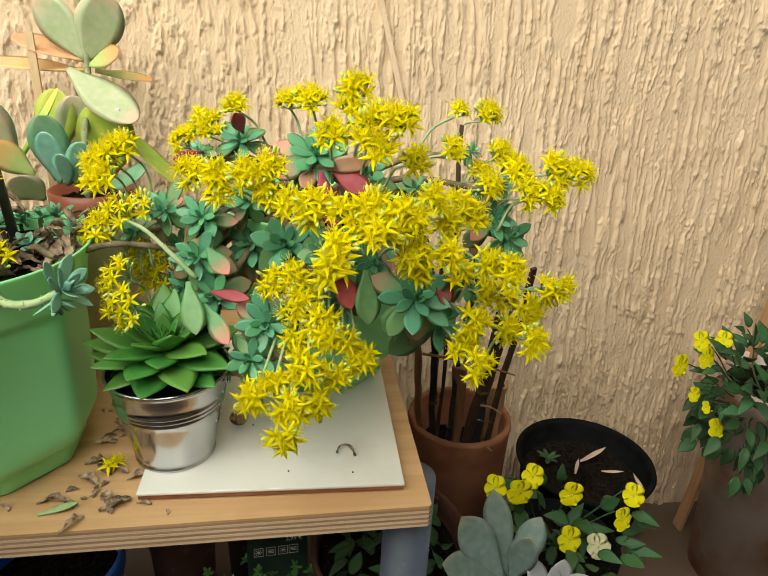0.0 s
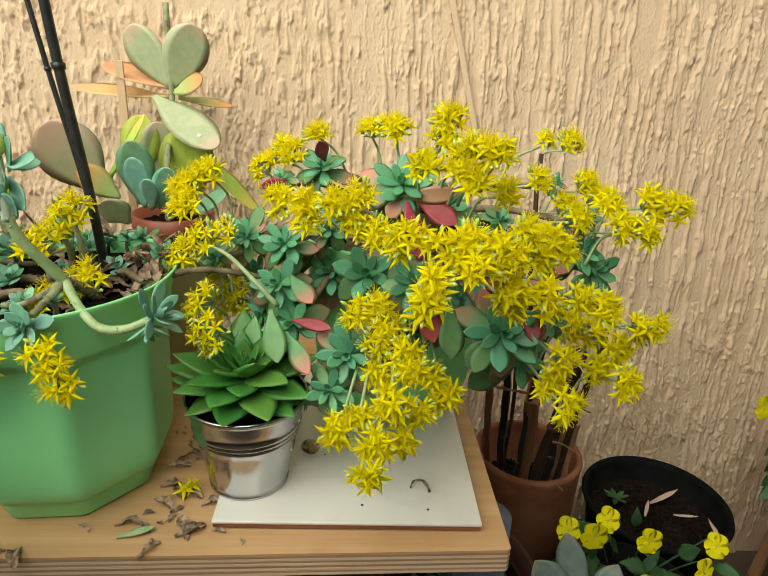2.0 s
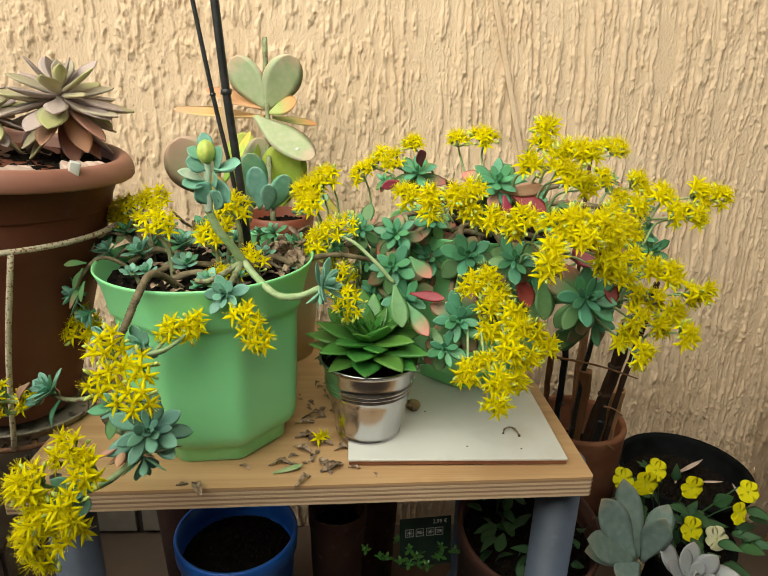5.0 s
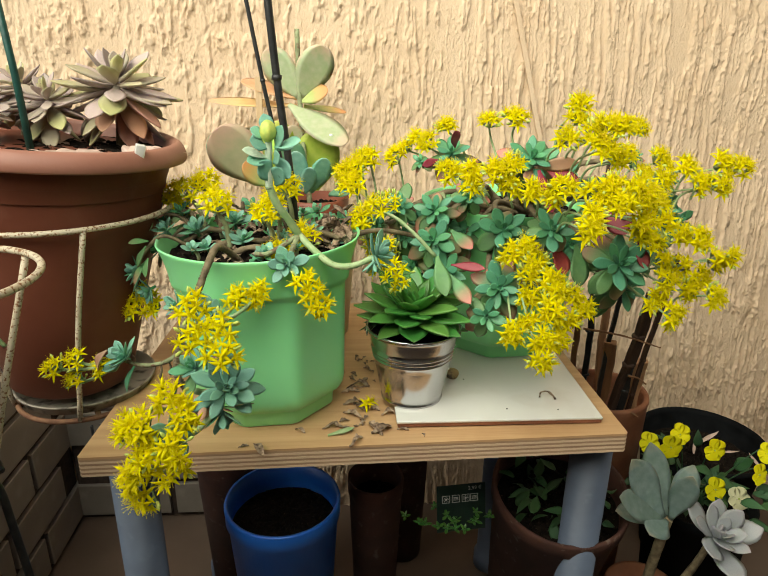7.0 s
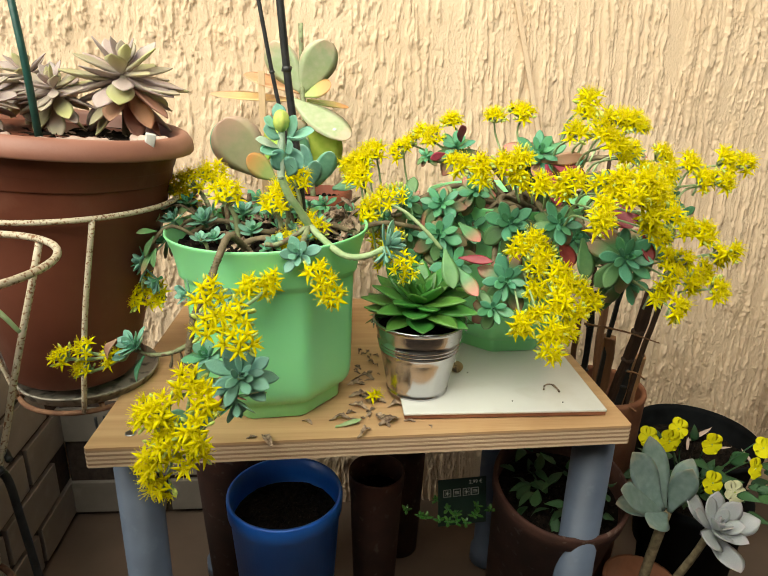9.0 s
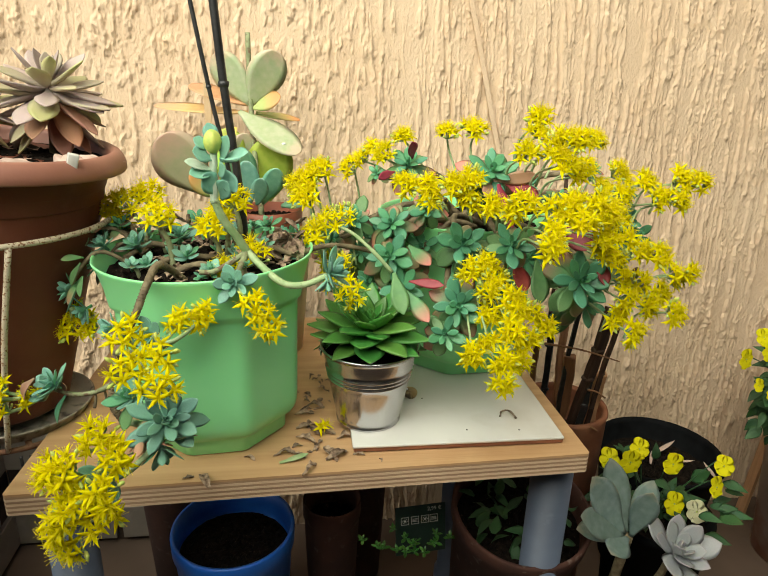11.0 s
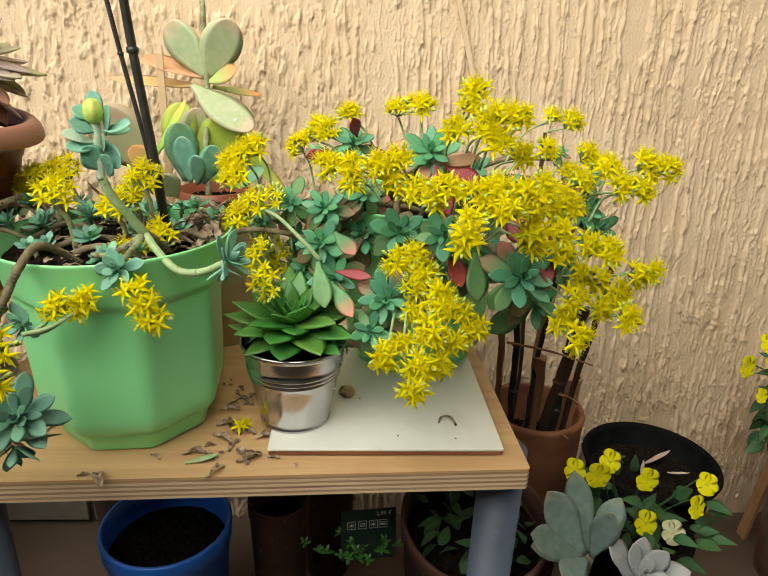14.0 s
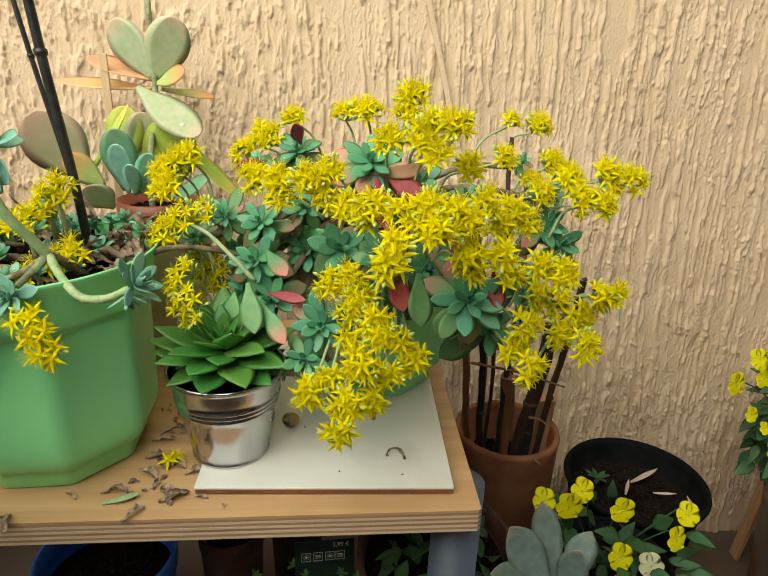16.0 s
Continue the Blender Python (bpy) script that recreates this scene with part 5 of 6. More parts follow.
# ---- the big brown pot on its iron stand ----
def build_big_pot():
    c = (-0.415, 0.130)
    t = thing("big_flower_pot", (*c, 0.49), "large brown plastic pot with rolled rim in the iron stand", "flower pot")
    body = [(0.065, 0.467), (0.073, 0.465), (0.077, 0.469), (0.104, 0.60), (0.1255, 0.698), (0.1272, 0.7225), (0.1275, 0.7233), (0.1300, 0.7242), (0.1304, 0.7250), (0.1326, 0.7388), (0.1332, 0.7393),
            (0.1338, 0.7400), (0.1385, 0.7570), (0.1402, 0.7640), (0.134, 0.7640)]
    lip = [(0.1390, 0.7618), (0.1540, 0.7600), (0.1566, 0.7606), (0.1578, 0.7626), (0.1572, 0.7690), (0.1548, 0.7752), (0.1510, 0.7800), (0.1468, 0.7820), (0.1425, 0.7812), (0.1390, 0.7765), (0.134, 0.75)]
    # the rim is a paler, pinker brown than the body
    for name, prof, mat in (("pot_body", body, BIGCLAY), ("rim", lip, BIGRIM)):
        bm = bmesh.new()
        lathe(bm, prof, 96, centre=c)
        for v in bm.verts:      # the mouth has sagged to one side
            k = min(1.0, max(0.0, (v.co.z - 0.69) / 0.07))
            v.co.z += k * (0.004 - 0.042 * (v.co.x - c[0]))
        part(name, bm, mat, t, "paler rolled rim" if name == "rim" else "")
    soil_into(t, c, 0.134, 0.766, 13, 0.006)
    t.matrix_basis = Matrix.Translation((c[0], c[1], 0.76)) @ Matrix.Rotation(radians(3.4), 4, "Y") @ Matrix.Translation((0, 0, 0.49 - 0.76))
    s = thing("pot_saucer", (*c, 0.442), "pale dirty plastic saucer under the big pot", "saucer")
    bm = bmesh.new()
    lathe(bm, [(0.06, 0.448), (0.078, 0.446), (0.082, 0.448), (0.0875, 0.459), (0.089, 0.4605), (0.0878, 0.462), (0.0858, 0.461), (0.079, 0.452)], 64, centre=c)
    part("dish", bm, SAUCER, s)
    st = thing("iron_plant_stand", (*c, GROUND), "cream painted iron plant stand with rust spots", "plant stand")

    def ring(r, z, centre, rad, mat=IRON, name="ring"):
        bm = bmesh.new()
        tube(bm, [(centre[0] + r * math.cos(a), centre[1] + r * math.sin(a), z) for a in np.linspace(0, 2 * math.pi, 65)], rad, sides=10, caps=False)
        part(name, bm, mat, st)
    ring(0.1345, 0.694, c, 0.0032)
    ring(0.086, 0.441, c, 0.0034, RUST)
    bm = bmesh.new()
    tube(bm, spline([(-0.342, 0.017, 0.694), (-0.369, 0.026, 0.572), (-0.394, 0.046, 0.441)], 5), 0.0032, sides=10)
    part("upright", bm, IRON, st)
    for a in (1.9, -2.6):
        p = Vector((c[0] + 0.1345 * math.cos(a), c[1] + 0.1345 * math.sin(a), 0))
        q = Vector((c[0] + 0.088 * math.cos(a), c[1] + 0.088 * math.sin(a), 0))
        bm = bmesh.new()
        tube(bm, spline([(p.x, p.y, 0.694), (p.x * 0.55 + q.x * 0.45, p.y * 0.55 + q.y * 0.45, 0.57), (q.x, q.y, 0.441)], 5), 0.0032, sides=10)
        part("upright", bm, IRON, st)
    for a in (0.5, 2.07):
        bm = bmesh.new()
        d = Vector((math.cos(a), math.sin(a), 0)) * 0.088
        tube(bm, [(c[0] - d.x, c[1] - d.y, 0.4415), (c[0] + d.x, c[1] + d.y, 0.4415)], 0.0036, sides=8)
        part("crossbar", bm, RUST, st)
    c2 = (-0.395, -0.180)
    ring(0.091, 0.705, c2, 0.0032)
    for x0, y0, x1, y1 in ((-0.343, -0.105, -0.43, -0.12), (-0.48, -0.17, -0.49, -0.15), (-0.40, -0.27, -0.42, -0.24)):
        bm = bmesh.new()
        tube(bm, spline([(x0, y0, 0.702), (x0 + (x1 - x0) * 0.62, y0 + (y1 - y0) * 0.6, 0.52), (x1, y1, 0.36), (x1, y1, GROUND)], 5), 0.0032, sides=10)
        part("upright", bm, IRON, st)
    ring(0.068, 0.36, (-0.46, -0.18), 0.0032, RUST)
    bm = bmesh.new()
    tube(bm, spline([(-0.383, 0.049, 0.432), (-0.382, 0.048, 0.418), (-0.378, 0.048, 0.406), (-0.374, 0.048, 0.418), (-0.373, 0.052, 0.432)], 5), 0.002, sides=6)
    part("hook", bm, BLACKST, st, "small black wire hook")
    bm = bmesh.new()
    tube(bm, spline([(-0.424, -0.12, 0.515), (-0.412, -0.128, 0.490), (-0.402, -0.122, 0.470), (-0.398, -0.12, 0.42), (-0.392, -0.115, 0.30)], 6), 0.0042, sides=8)
    tube(bm, spline([(-0.398, -0.130, 0.486), (-0.410, -0.134, 0.478), (-0.418, -0.12, 0.482), (-0.408, -0.108, 0.490), (-0.397, -0.12, 0.488)], 5), 0.0035, sides=8)
    part("tie", bm, BLACKST, st, "black cord tied round an upright")
    c2 = (-0.475, -0.175)
    p = thing("stand_pot", (*c2, 0.36), "dark reddish clay pot in the lower ring of the stand", "flower pot")
    bm = bmesh.new()
    lathe(bm, [(0.05, 0.366), (0.056, 0.364), (0.080, 0.62), (0.084, 0.624), (0.086, 0.665), (0.080, 0.666), (0.076, 0.64)], 48, centre=c2)
    part("pot_body", bm, CLAY, p)
    soil_into(p, c2, 0.077, 0.645, 17)


build_big_pot()


def build_mauve_plants():
    rng = random.Random(31)
    for (x, y, z, r, ax, n), lab in (((-0.345, 0.185, 0.846, 0.086, (0.12, -0.20, 0.95), 23), "mauve-grey rosette succulent with yellowing lower leaves"),
                                     ((-0.425, 0.165, 0.825, 0.058, (-0.1, -0.4, 0.9), 20), "pale mauve rosette succulent in the big pot"),
                                     ((-0.490, 0.120, 0.820, 0.055, (-0.2, -0.4, 0.9), 20), "pale mauve rosette succulent in the big pot"),
                                     ((-0.470, 0.200, 0.840, 0.055, (-0.2, -0.2, 0.9), 18), "pale mauve rosette succulent in the big pot")):
        t = thing("mauve_rosette", (x, y, 0.765), lab, "succulent", "rosettes in the big pot")
        stem_part(t, [(x - 0.006, y, 0.755), (x - 0.003, y, 0.79), (x, y, z - 0.012)], 0.005, 0.004, BARK, rng=rng)
        rosette(t, (x, y, z), ax, r * 0.92, MAUVES, None, n, rng, core_mat=MAUVE, flat=-20, steep=74)
        # a skirt of drooping older leaves round the stem
        for k in range(22 if n > 22 else 13):
            a = k * 2.39996 + rng.uniform(-0.2, 0.2)
            low = (k % 11) / 10
            away = Vector((math.cos(a), math.sin(a), 0))
            ripe = n > 22 and away.x * 0.75 - away.y * 0.66 > 0.55 and low > 0.35
            m = Matrix.Translation((x, y, z - 0.006 - 0.016 * low)) @ Matrix.Rotation(a - math.pi / 2, 4, "Z") @ Matrix.Rotation(radians(-20 - 46 * low + rng.uniform(-6, 6)), 4, "X") \
                @ Matrix.Rotation(rng.uniform(-0.25, 0.25), 4, "Y") @ Matrix.Scale(r * rng.uniform(0.80, 0.94), 4)
            part("leaf", rng.choice(HANGING if ripe else MAUVES), None, t, "", m)
    bm = bmesh.new()
    tube(bm, [(-0.402, 0.06, 0.755), (-0.404, 0.058, 0.85), (-0.410, 0.05, 1.0)], 0.0042, 0.0036, 10)
    solid("green_stake", bm, GREENST, "dark green plastic plant stake in the big pot", "plant stake")
    for k in range(18):
        a = rng.uniform(-2.3, 0.1)
        q = rng.uniform(0.100, 0.130)
        size = rng.uniform(0.008, 0.017)
        bm = bmesh.new()
        for corner in range(14):
            d = Vector((rng.gauss(0, 1), rng.gauss(0, 1), rng.gauss(0, 1))).normalized()
            bm.verts.new((d.x * size * 1.5, d.y * size * 0.85, d.z * size * 0.5))
        hull = bmesh.ops.convex_hull(bm, input=bm.verts)
        bmesh.ops.delete(bm, geom=[g for g in hull["geom_interior"] if isinstance(g, bmesh.types.BMVert)], context="VERTS")
        bmesh.ops.bevel(bm, geom=list(bm.edges), offset=size * 0.08, segments=1, affect="EDGES")
        x = q * math.cos(a)
        solid("stone_chip", bm, STONE, "pinkish white stone chip on the soil", "stone", "stone chips in the big pot",
              at=pose(-0.415 + x, 0.13 + q * math.sin(a), 0.774 - 0.10 * x + rng.uniform(0, 0.004), rng.uniform(-20, 20), rng.uniform(-25, 25), rng.uniform(0, 360)), smooth=False)
    bm = bmesh.new()
    box(bm, (-0.0052, -0.004, -0.008), (0.0052, 0.004, 0.0066), bevel=0.0012)
    solid("white_chip", bm, GLAZE, "small white stone block standing on the soil", "stone", at=pose(-0.284, 0.054, 0.774, 8, 14, 25))


build_mauve_plants()


# ---- paddle plant behind the planter ----
def build_paddle_plant():
    c = (-0.105, 0.305)
    o = thing("beige_pot", (*c, TOP), "beige plastic outer pot behind the planter", "flower pot")
    bm = bmesh.new()
    lathe(bm, [(0.04, TOP + 0.002), (0.048, TOP), (0.062, 0.625), (0.066, 0.628), (0.0665, 0.642), (0.063, 0.643), (0.058, 0.62), (0.044, TOP + 0.01)], 48, centre=c)
    part("pot_body", bm, BEIGE, o)
    p = thing("brown_pot", (*c, 0.60), "small brown plastic pot set in the beige one", "flower pot")
    bm = bmesh.new()
    lathe(bm, [(0.03, TOP + 0.012), (0.034, TOP + 0.011), (0.0465, 0.645), (0.0495, 0.648), (0.0505, 0.672), (0.0475, 0.673), (0.045, 0.65)], 48, centre=c)
    part("pot_body", bm, REDPL, p)
    soil_into(p, c, 0.045, 0.657, 14, 0.002)
    t = thing("paddle_plant", (*c, 0.657), "paddle plant with thick rounded grey-green leaves edged in pink", "succulent")
    stem_part(t, [(-0.115, 0.315, 0.655), (-0.125, 0.36, 0.72), (-0.134, 0.435, 0.795), (-0.136, 0.445, 0.86), (-0.137, 0.45, 0.92)], 0.0045, 0.0040, TWIG)
    for a in (((-0.151, 0.415, 0.803), (-0.058, 0.360, 0.742), (0.25, -0.75, 0.6), 0.054, PADDLE),
              ((-0.133, 0.440, 0.806), (-0.086, 0.425, 0.826), (0.0, -0.7, 0.6), 0.034, ORANGEPADDLE),
              ((-0.206, 0.352, 0.690), (-0.262, 0.350, 0.768), (0.2, -0.95, 0.1), 0.070, PADDLEG),
              ((-0.118, 0.395, 0.656), (-0.098, 0.388, 0.768), (0.1, -0.95, 0.2), 0.074, LIMELEAF),
              ((-0.195, 0.320, 0.690), (-0.250, 0.308, 0.776), (0.10, -0.95, 0.15), 0.076, PINKPADDLE),
              ((-0.172, 0.312, 0.686), (-0.214, 0.300, 0.724), (0.1, -0.8, 0.55), 0.036, ORANGEPADDLE),
              ((-0.143, 0.302, 0.682), (-0.139, 0.285, 0.764), (0.05, -0.95, 0.2), 0.046, PADDLEG),
              ((-0.110, 0.270, 0.686), (-0.087, 0.244, 0.742), (0.25, -0.9, 0.3), 0.030, BLUELEAF),
              ((-0.118, 0.266, 0.686), (-0.107, 0.234, 0.730), (0.05, -0.9, 0.4), 0.024, BLUELEAF),
              ((-0.128, 0.272, 0.686), (-0.129, 0.254, 0.750), (-0.1, -0.9, 0.3), 0.032, BLUELEAF),
              ((-0.120, 0.275, 0.684), (-0.086, 0.262, 0.735), (0.55, -0.7, 0.3), 0.028, PADDLEG),
              ((-0.115, 0.430, 0.745), (-0.022, 0.425, 0.640), (0.75, -0.25, 0.6), 0.042, LIMELEAF),
              ((-0.136, 0.445, 0.812), (-0.090, 0.420, 0.895), (0.3, -0.9, 0.2), 0.060, PADDLE),
              ((-0.138, 0.447, 0.812), (-0.186, 0.450, 0.890), (-0.3, -0.9, 0.1), 0.056, PADDLE),
              ((-0.142, 0.448, 0.800), (-0.298, 0.505, 0.797), (0.0, -0.25, 1), 0.050, PINKLEAF),
              ((-0.140, 0.450, 0.812), (-0.235, 0.47, 0.835), (0.0, -0.3, 1), 0.055, PINKLEAF),
              ((-0.128, 0.447, 0.800), (-0.058, 0.467, 0.785), (0.15, -0.25, 1), 0.034, ORANGEPADDLE),
              ((-0.178, 0.395, 0.690), (-0.164, 0.405, 0.778), (-0.1, -0.95, 0.3), 0.056, LIMELEAF),
              ((-0.150, 0.40, 0.690), (-0.142, 0.400, 0.772), (0.15, -0.95, 0.2), 0.050, PADDLE),
              ((-0.198, 0.340, 0.700), (-0.150, 0.378, 0.780), (-0.5, -0.35, 0.8), 0.030, LIMELEAF),
              ((-0.140, 0.250, 0.672), (-0.160, 0.225, 0.704), (-0.2, -0.9, 0.3), 0.042, PADDLE),
              ((-0.085, 0.30, 0.677), (-0.030, 0.275, 0.700), (0.2, -0.5, 0.8), 0.045, PADDLEG)):
        paddle(t, *a)
    bm = bmesh.new()
    blob(bm, (-0.082, 0.3690, 0.7590), 0.003, (1.1, 0.8, 0.8), 2)
    part("drop", bm, WATER, t, "clear water drop")
    bm = bmesh.new()
    box(bm, (-0.208, 0.437, TOP), (-0.197, 0.441, 0.845), bevel=0.0008)
    solid("wooden_stick", bm, PALEWOOD, "pale flat wooden plant stick leaning at the wall", "plant stake", smooth=False)


build_paddle_plant()

for pts, r, name, mat, lab in (([(-0.122, 0.128, 0.645), (-0.128, 0.125, 0.74), (-0.139, 0.122, 0.85), (-0.148, 0.12, 0.97)], 0.0048, "black_stake", BLACKST, "black plastic plant stake stuck in the green planter"),
                               ([(-0.127, 0.138, 0.645), (-0.138, 0.14, 0.74), (-0.158, 0.142, 0.846), (-0.178, 0.142, 0.97)], 0.0026, "thin_stake", BLACKST, "thin dark plant stake leaning on the thicker one")):
    bm = bmesh.new()
    tube(bm, spline(pts, 6), r, r * 0.95, 10)
    blob(bm, pts[2], r * 1.5, (1, 1, 0.8), 1)
    solid(name, bm, mat, lab, "plant stake")


# ---- clay pot full of sticks beside the table ----
def build_stick_pot():
    c = (0.392, 0.297)
    t = thing("clay_pot", (*c, GROUND), "tall plain terracotta pot holding sticks beside the table", "flower pot")
    bm = bmesh.new()
    lathe(bm, [(0.062, GROUND + 0.002), (0.068, GROUND), (0.078, 0.318), (0.0795, 0.324), (0.078, 0.330), (0.0715, 0.330), (0.0695, 0.324), (0.067, 0.25)], 64, centre=c)
    part("pot_body", bm, CLAY, t)
    soil_into(t, c, 0.0695, 0.262, 23)
    rng = random.Random(3)
    sticks = [((0.352, 0.272, 0.26), (0.322, 0.228, 0.530), 0.0095, BLACKST), ((0.338, 0.290, 0.26), (0.300, 0.225, 0.50), 0.009, SLAT), ((0.398, 0.272, 0.26), (0.410, 0.212, 0.54), 0.017, DARKSLAT),
              ((0.384, 0.290, 0.26), (0.370, 0.240, 0.449), 0.020, SLAT), ((0.412, 0.262, 0.26), (0.404, 0.238, 0.430), 0.012, BLACKST), ((0.442, 0.292, 0.26), (0.438, 0.268, 0.400), 0.024, ORANGESLAT),
              ((0.366, 0.268, 0.26), (0.366, 0.215, 0.62), 0.007, BLACKST), ((0.430, 0.280, 0.26), (0.446, 0.225, 0.60), 0.008, DARKSLAT), ((0.40, 0.33, 0.26), (0.40, 0.35, 0.62), 0.012, SLAT),
              ((0.37, 0.33, 0.26), (0.358, 0.312, 0.762), 0.0055, DARKSLAT)]
    for a, b, w, mat in sticks:
        a, b = Vector(a), Vector(b)
        bm = bmesh.new()
        h = (b - a).length
        box(bm, (-w / 2, -w / 3, 0), (w / 2, w / 3, h), bevel=w * 0.12)
        bmesh.ops.subdivide_edges(bm, edges=[e for e in bm.edges if e.calc_length() > 0.08], cuts=9, use_grid_fill=True)
        lean = rng.uniform(-0.4, 0.4)
        for v in bm.verts:
            v.co.x += 0.0022 * math.sin(v.co.z * 26 + w * 900) + 0.0009 * math.sin(v.co.z * 95 + v.co.y * 200)
            if v.co.z > h * 0.97:
                v.co.z += lean * v.co.x
        if mat in (DARKSLAT, BLACKST):
            for k in range(3):
                z = h * (0.2 + 0.28 * k) + rng.uniform(-0.02, 0.02)
                blob(bm, (0, 0, z), w * 0.62, (1.15, 0.9, 0.5), 2)
        solid("stick", bm, mat, "dark stake with knotted ties in the clay pot" if mat in (DARKSLAT, BLACKST) else "weathered brown wooden slat in the clay pot", "stick", "sticks in the clay pot",
              at=frame_to(a, b - a, 0), smooth=False)
    for a, b in (((0.308, 0.212, 0.485), (0.437, 0.212, 0.450)), ((0.400, 0.228, 0.392), (0.431, 0.225, 0.378)), ((0.400, 0.232, 0.322), (0.420, 0.212, 0.325))):
        bm = bmesh.new()
        tube(bm, spline([a, Vector(a).lerp(Vector(b), 0.5) + Vector((0, 0, 0.004)), b], 5), 0.0018, 0.0013, 6, wobble=0.2, rng=rng)
        solid("twig", bm, SLAT, "thin dry twig across the sticks", "twig", "twigs on the sticks")


build_stick_pot()


# ---- black bowl of soil by the wall ----
def build_black_pot():
    c, r, z = (0.680, 0.415), 0.128, 0.142
    t = thing("black_pot", (*c, GROUND), "wide black plastic pot of dark soil against the wall", "flower pot")
    bm = bmesh.new()
    lathe(bm, [(0.07, GROUND + 0.002), (0.085, GROUND), (0.119, z - 0.012), (0.126, z - 0.010), (0.1285, z - 0.004), (0.127, z), (0.1205, z), (0.117, z - 0.01), (0.108, z - 0.075)], 72, centre=c)
    part("pot_body", bm, BLACKPL, t)
    soil_into(t, c, 0.110, z - 0.045, 43, 0.008)
    rng = random.Random(6)
    for x, y, rot, s in ((0.690, 0.445, 15, 0.060), (0.720, 0.415, -30, 0.040), (0.665, 0.41, 60, 0.035), (0.775, 0.345, 100, 0.045)):
        bm = bmesh.new()
        leaf_into(bm, s, s * 0.19, s * 0.05, "point", 0.25, 0.5)
        solid("fallen_leaf", bm, STONE, "pale dried leaf lying on the black pot's soil", "leaf", "fallen leaves", at=pose(x, y, z - 0.034, 6, 0, rot - 90))
    d = thing("seedling", (0.625, 0.45, z - 0.045), "small dark seedling growing in the black pot", "seedling")
    for k in range(7):
        bm = bmesh.new()
        leaf_into(bm, 0.026, 0.010, 0.0016, "point", -0.2, 0.1, rings=6)
        part("leaf", bm, PANSYLEAF, d, "", pose(0.625, 0.45, z - 0.03, 25 + 8 * (k % 3), 0, k * 51))


build_black_pot()


# ---- pansies ----
def pansy_mesh(mat):
    bm = bmesh.new()
    for ang, ln, w, z in ((112, 1.12, 0.82, -0.004), (66, 1.06, 0.86, -0.008), (192, 0.88, 0.80, 0.005), (-10, 0.92, 0.78, 0.003), (-90, 0.98, 1.10, 0.010)):
        m = Matrix.Translation((0, 0, z)) @ Matrix.Rotation(radians(ang - 90), 4, "Z") @ Matrix.Rotation(radians(8), 4, "X")
        leaf_into(bm, ln, w * 1.22, 0.004, "round", -0.12, 0.10, m=m, rings=10)
    for a in (-106, -90, -74, 178, 2):
        d = Vector((math.cos(radians(a)), math.sin(radians(a)), 0))
        tube(bm, [d * 0.12 + Vector((0, 0, 0.085)), d * 0.24 + Vector((0, 0, 0.075))], 0.006, 0.002, 4, mat=1)
    blob(bm, (0, 0.02, 0.08), 0.09, (1, 1, 0.6), 1, mat=2)
    for v in bm.verts:
        q = math.hypot(v.co.x, v.co.y)
        v.co.z += 0.05 * q * math.sin(7 * math.atan2(v.co.y, v.co.x) + 1.0)
    return mesh_of(bm, [mat, LINES, BUD], "pansy_flower")


PANSIES, PALE = pansy_mesh(PANSY), pansy_mesh(PALEPANSY)
PLEAVES = [leaf_mesh(1, w, 0.010, "leaf", b, 0.28, PANSYLEAF, "pansy_leaf", 9) for w, b in ((0.56, -0.35), (0.46, -0.5), (0.64, 0.2))]


def pansy_plant(name, base, flowers, leaves, spread, label, seed, pale=0):
    rng = random.Random(seed)
    base = Vector(base)
    t = thing(name, base, label, "pansy")
    for k, (x, y, z, s) in enumerate(flowers):
        p = Vector((x, y, z))
        ax = Vector((rng.uniform(-0.75, 0.35), -0.9, rng.uniform(0.0, 0.6)))
        stem_part(t, [base.lerp(p, 0.45) + Vector((0, 0.02, -0.01)), base.lerp(p, 0.75) + Vector((0, 0.012, 0.006)), p + Vector((0, 0.012, 0.004)), p], 0.0012, 0.0009, PANSYLEAF, rng=rng, sides=5)
        part("flower", PALE if k < pale else PANSIES, None, t, "", frame_to(p, ax, 0) @ Matrix.Rotation(rng.uniform(-0.3, 0.3), 4, "Z") @ Matrix.Scale(s * 1.10, 4))
    for k in range(leaves):
        a, q = rng.uniform(0, 6.3), spread[0] * math.sqrt(rng.random())
        p = Vector((base.x + q * math.cos(a), base.y + q * math.sin(a) * 0.8, base.z + rng.uniform(spread[1], spread[2])))
        if k % 9 == 0:
            stem_part(t, [base + (p - base) * 0.1, base.lerp(p, 0.6) + Vector((0, 0.01, -0.01)), p], 0.0020, 0.0012, PANSYLEAF, rng=rng, sides=5)
        d = (p - base) + Vector((rng.uniform(-.05, .05), rng.uniform(-.09, .02), rng.uniform(-.05, .03)))
        n = Vector((rng.uniform(-.4, .2), rng.uniform(-.9, -.2), 1))
        y = d.normalized()
        n = (n - y * n.dot(y)).normalized()
        m = Matrix((y.cross(n), y, n)).transposed().to_4x4()
        m.translation = p
        part("leaf", rng.choice(PLEAVES), None, t, "", m @ Matrix.Scale(rng.uniform(0.024, 0.045), 4))


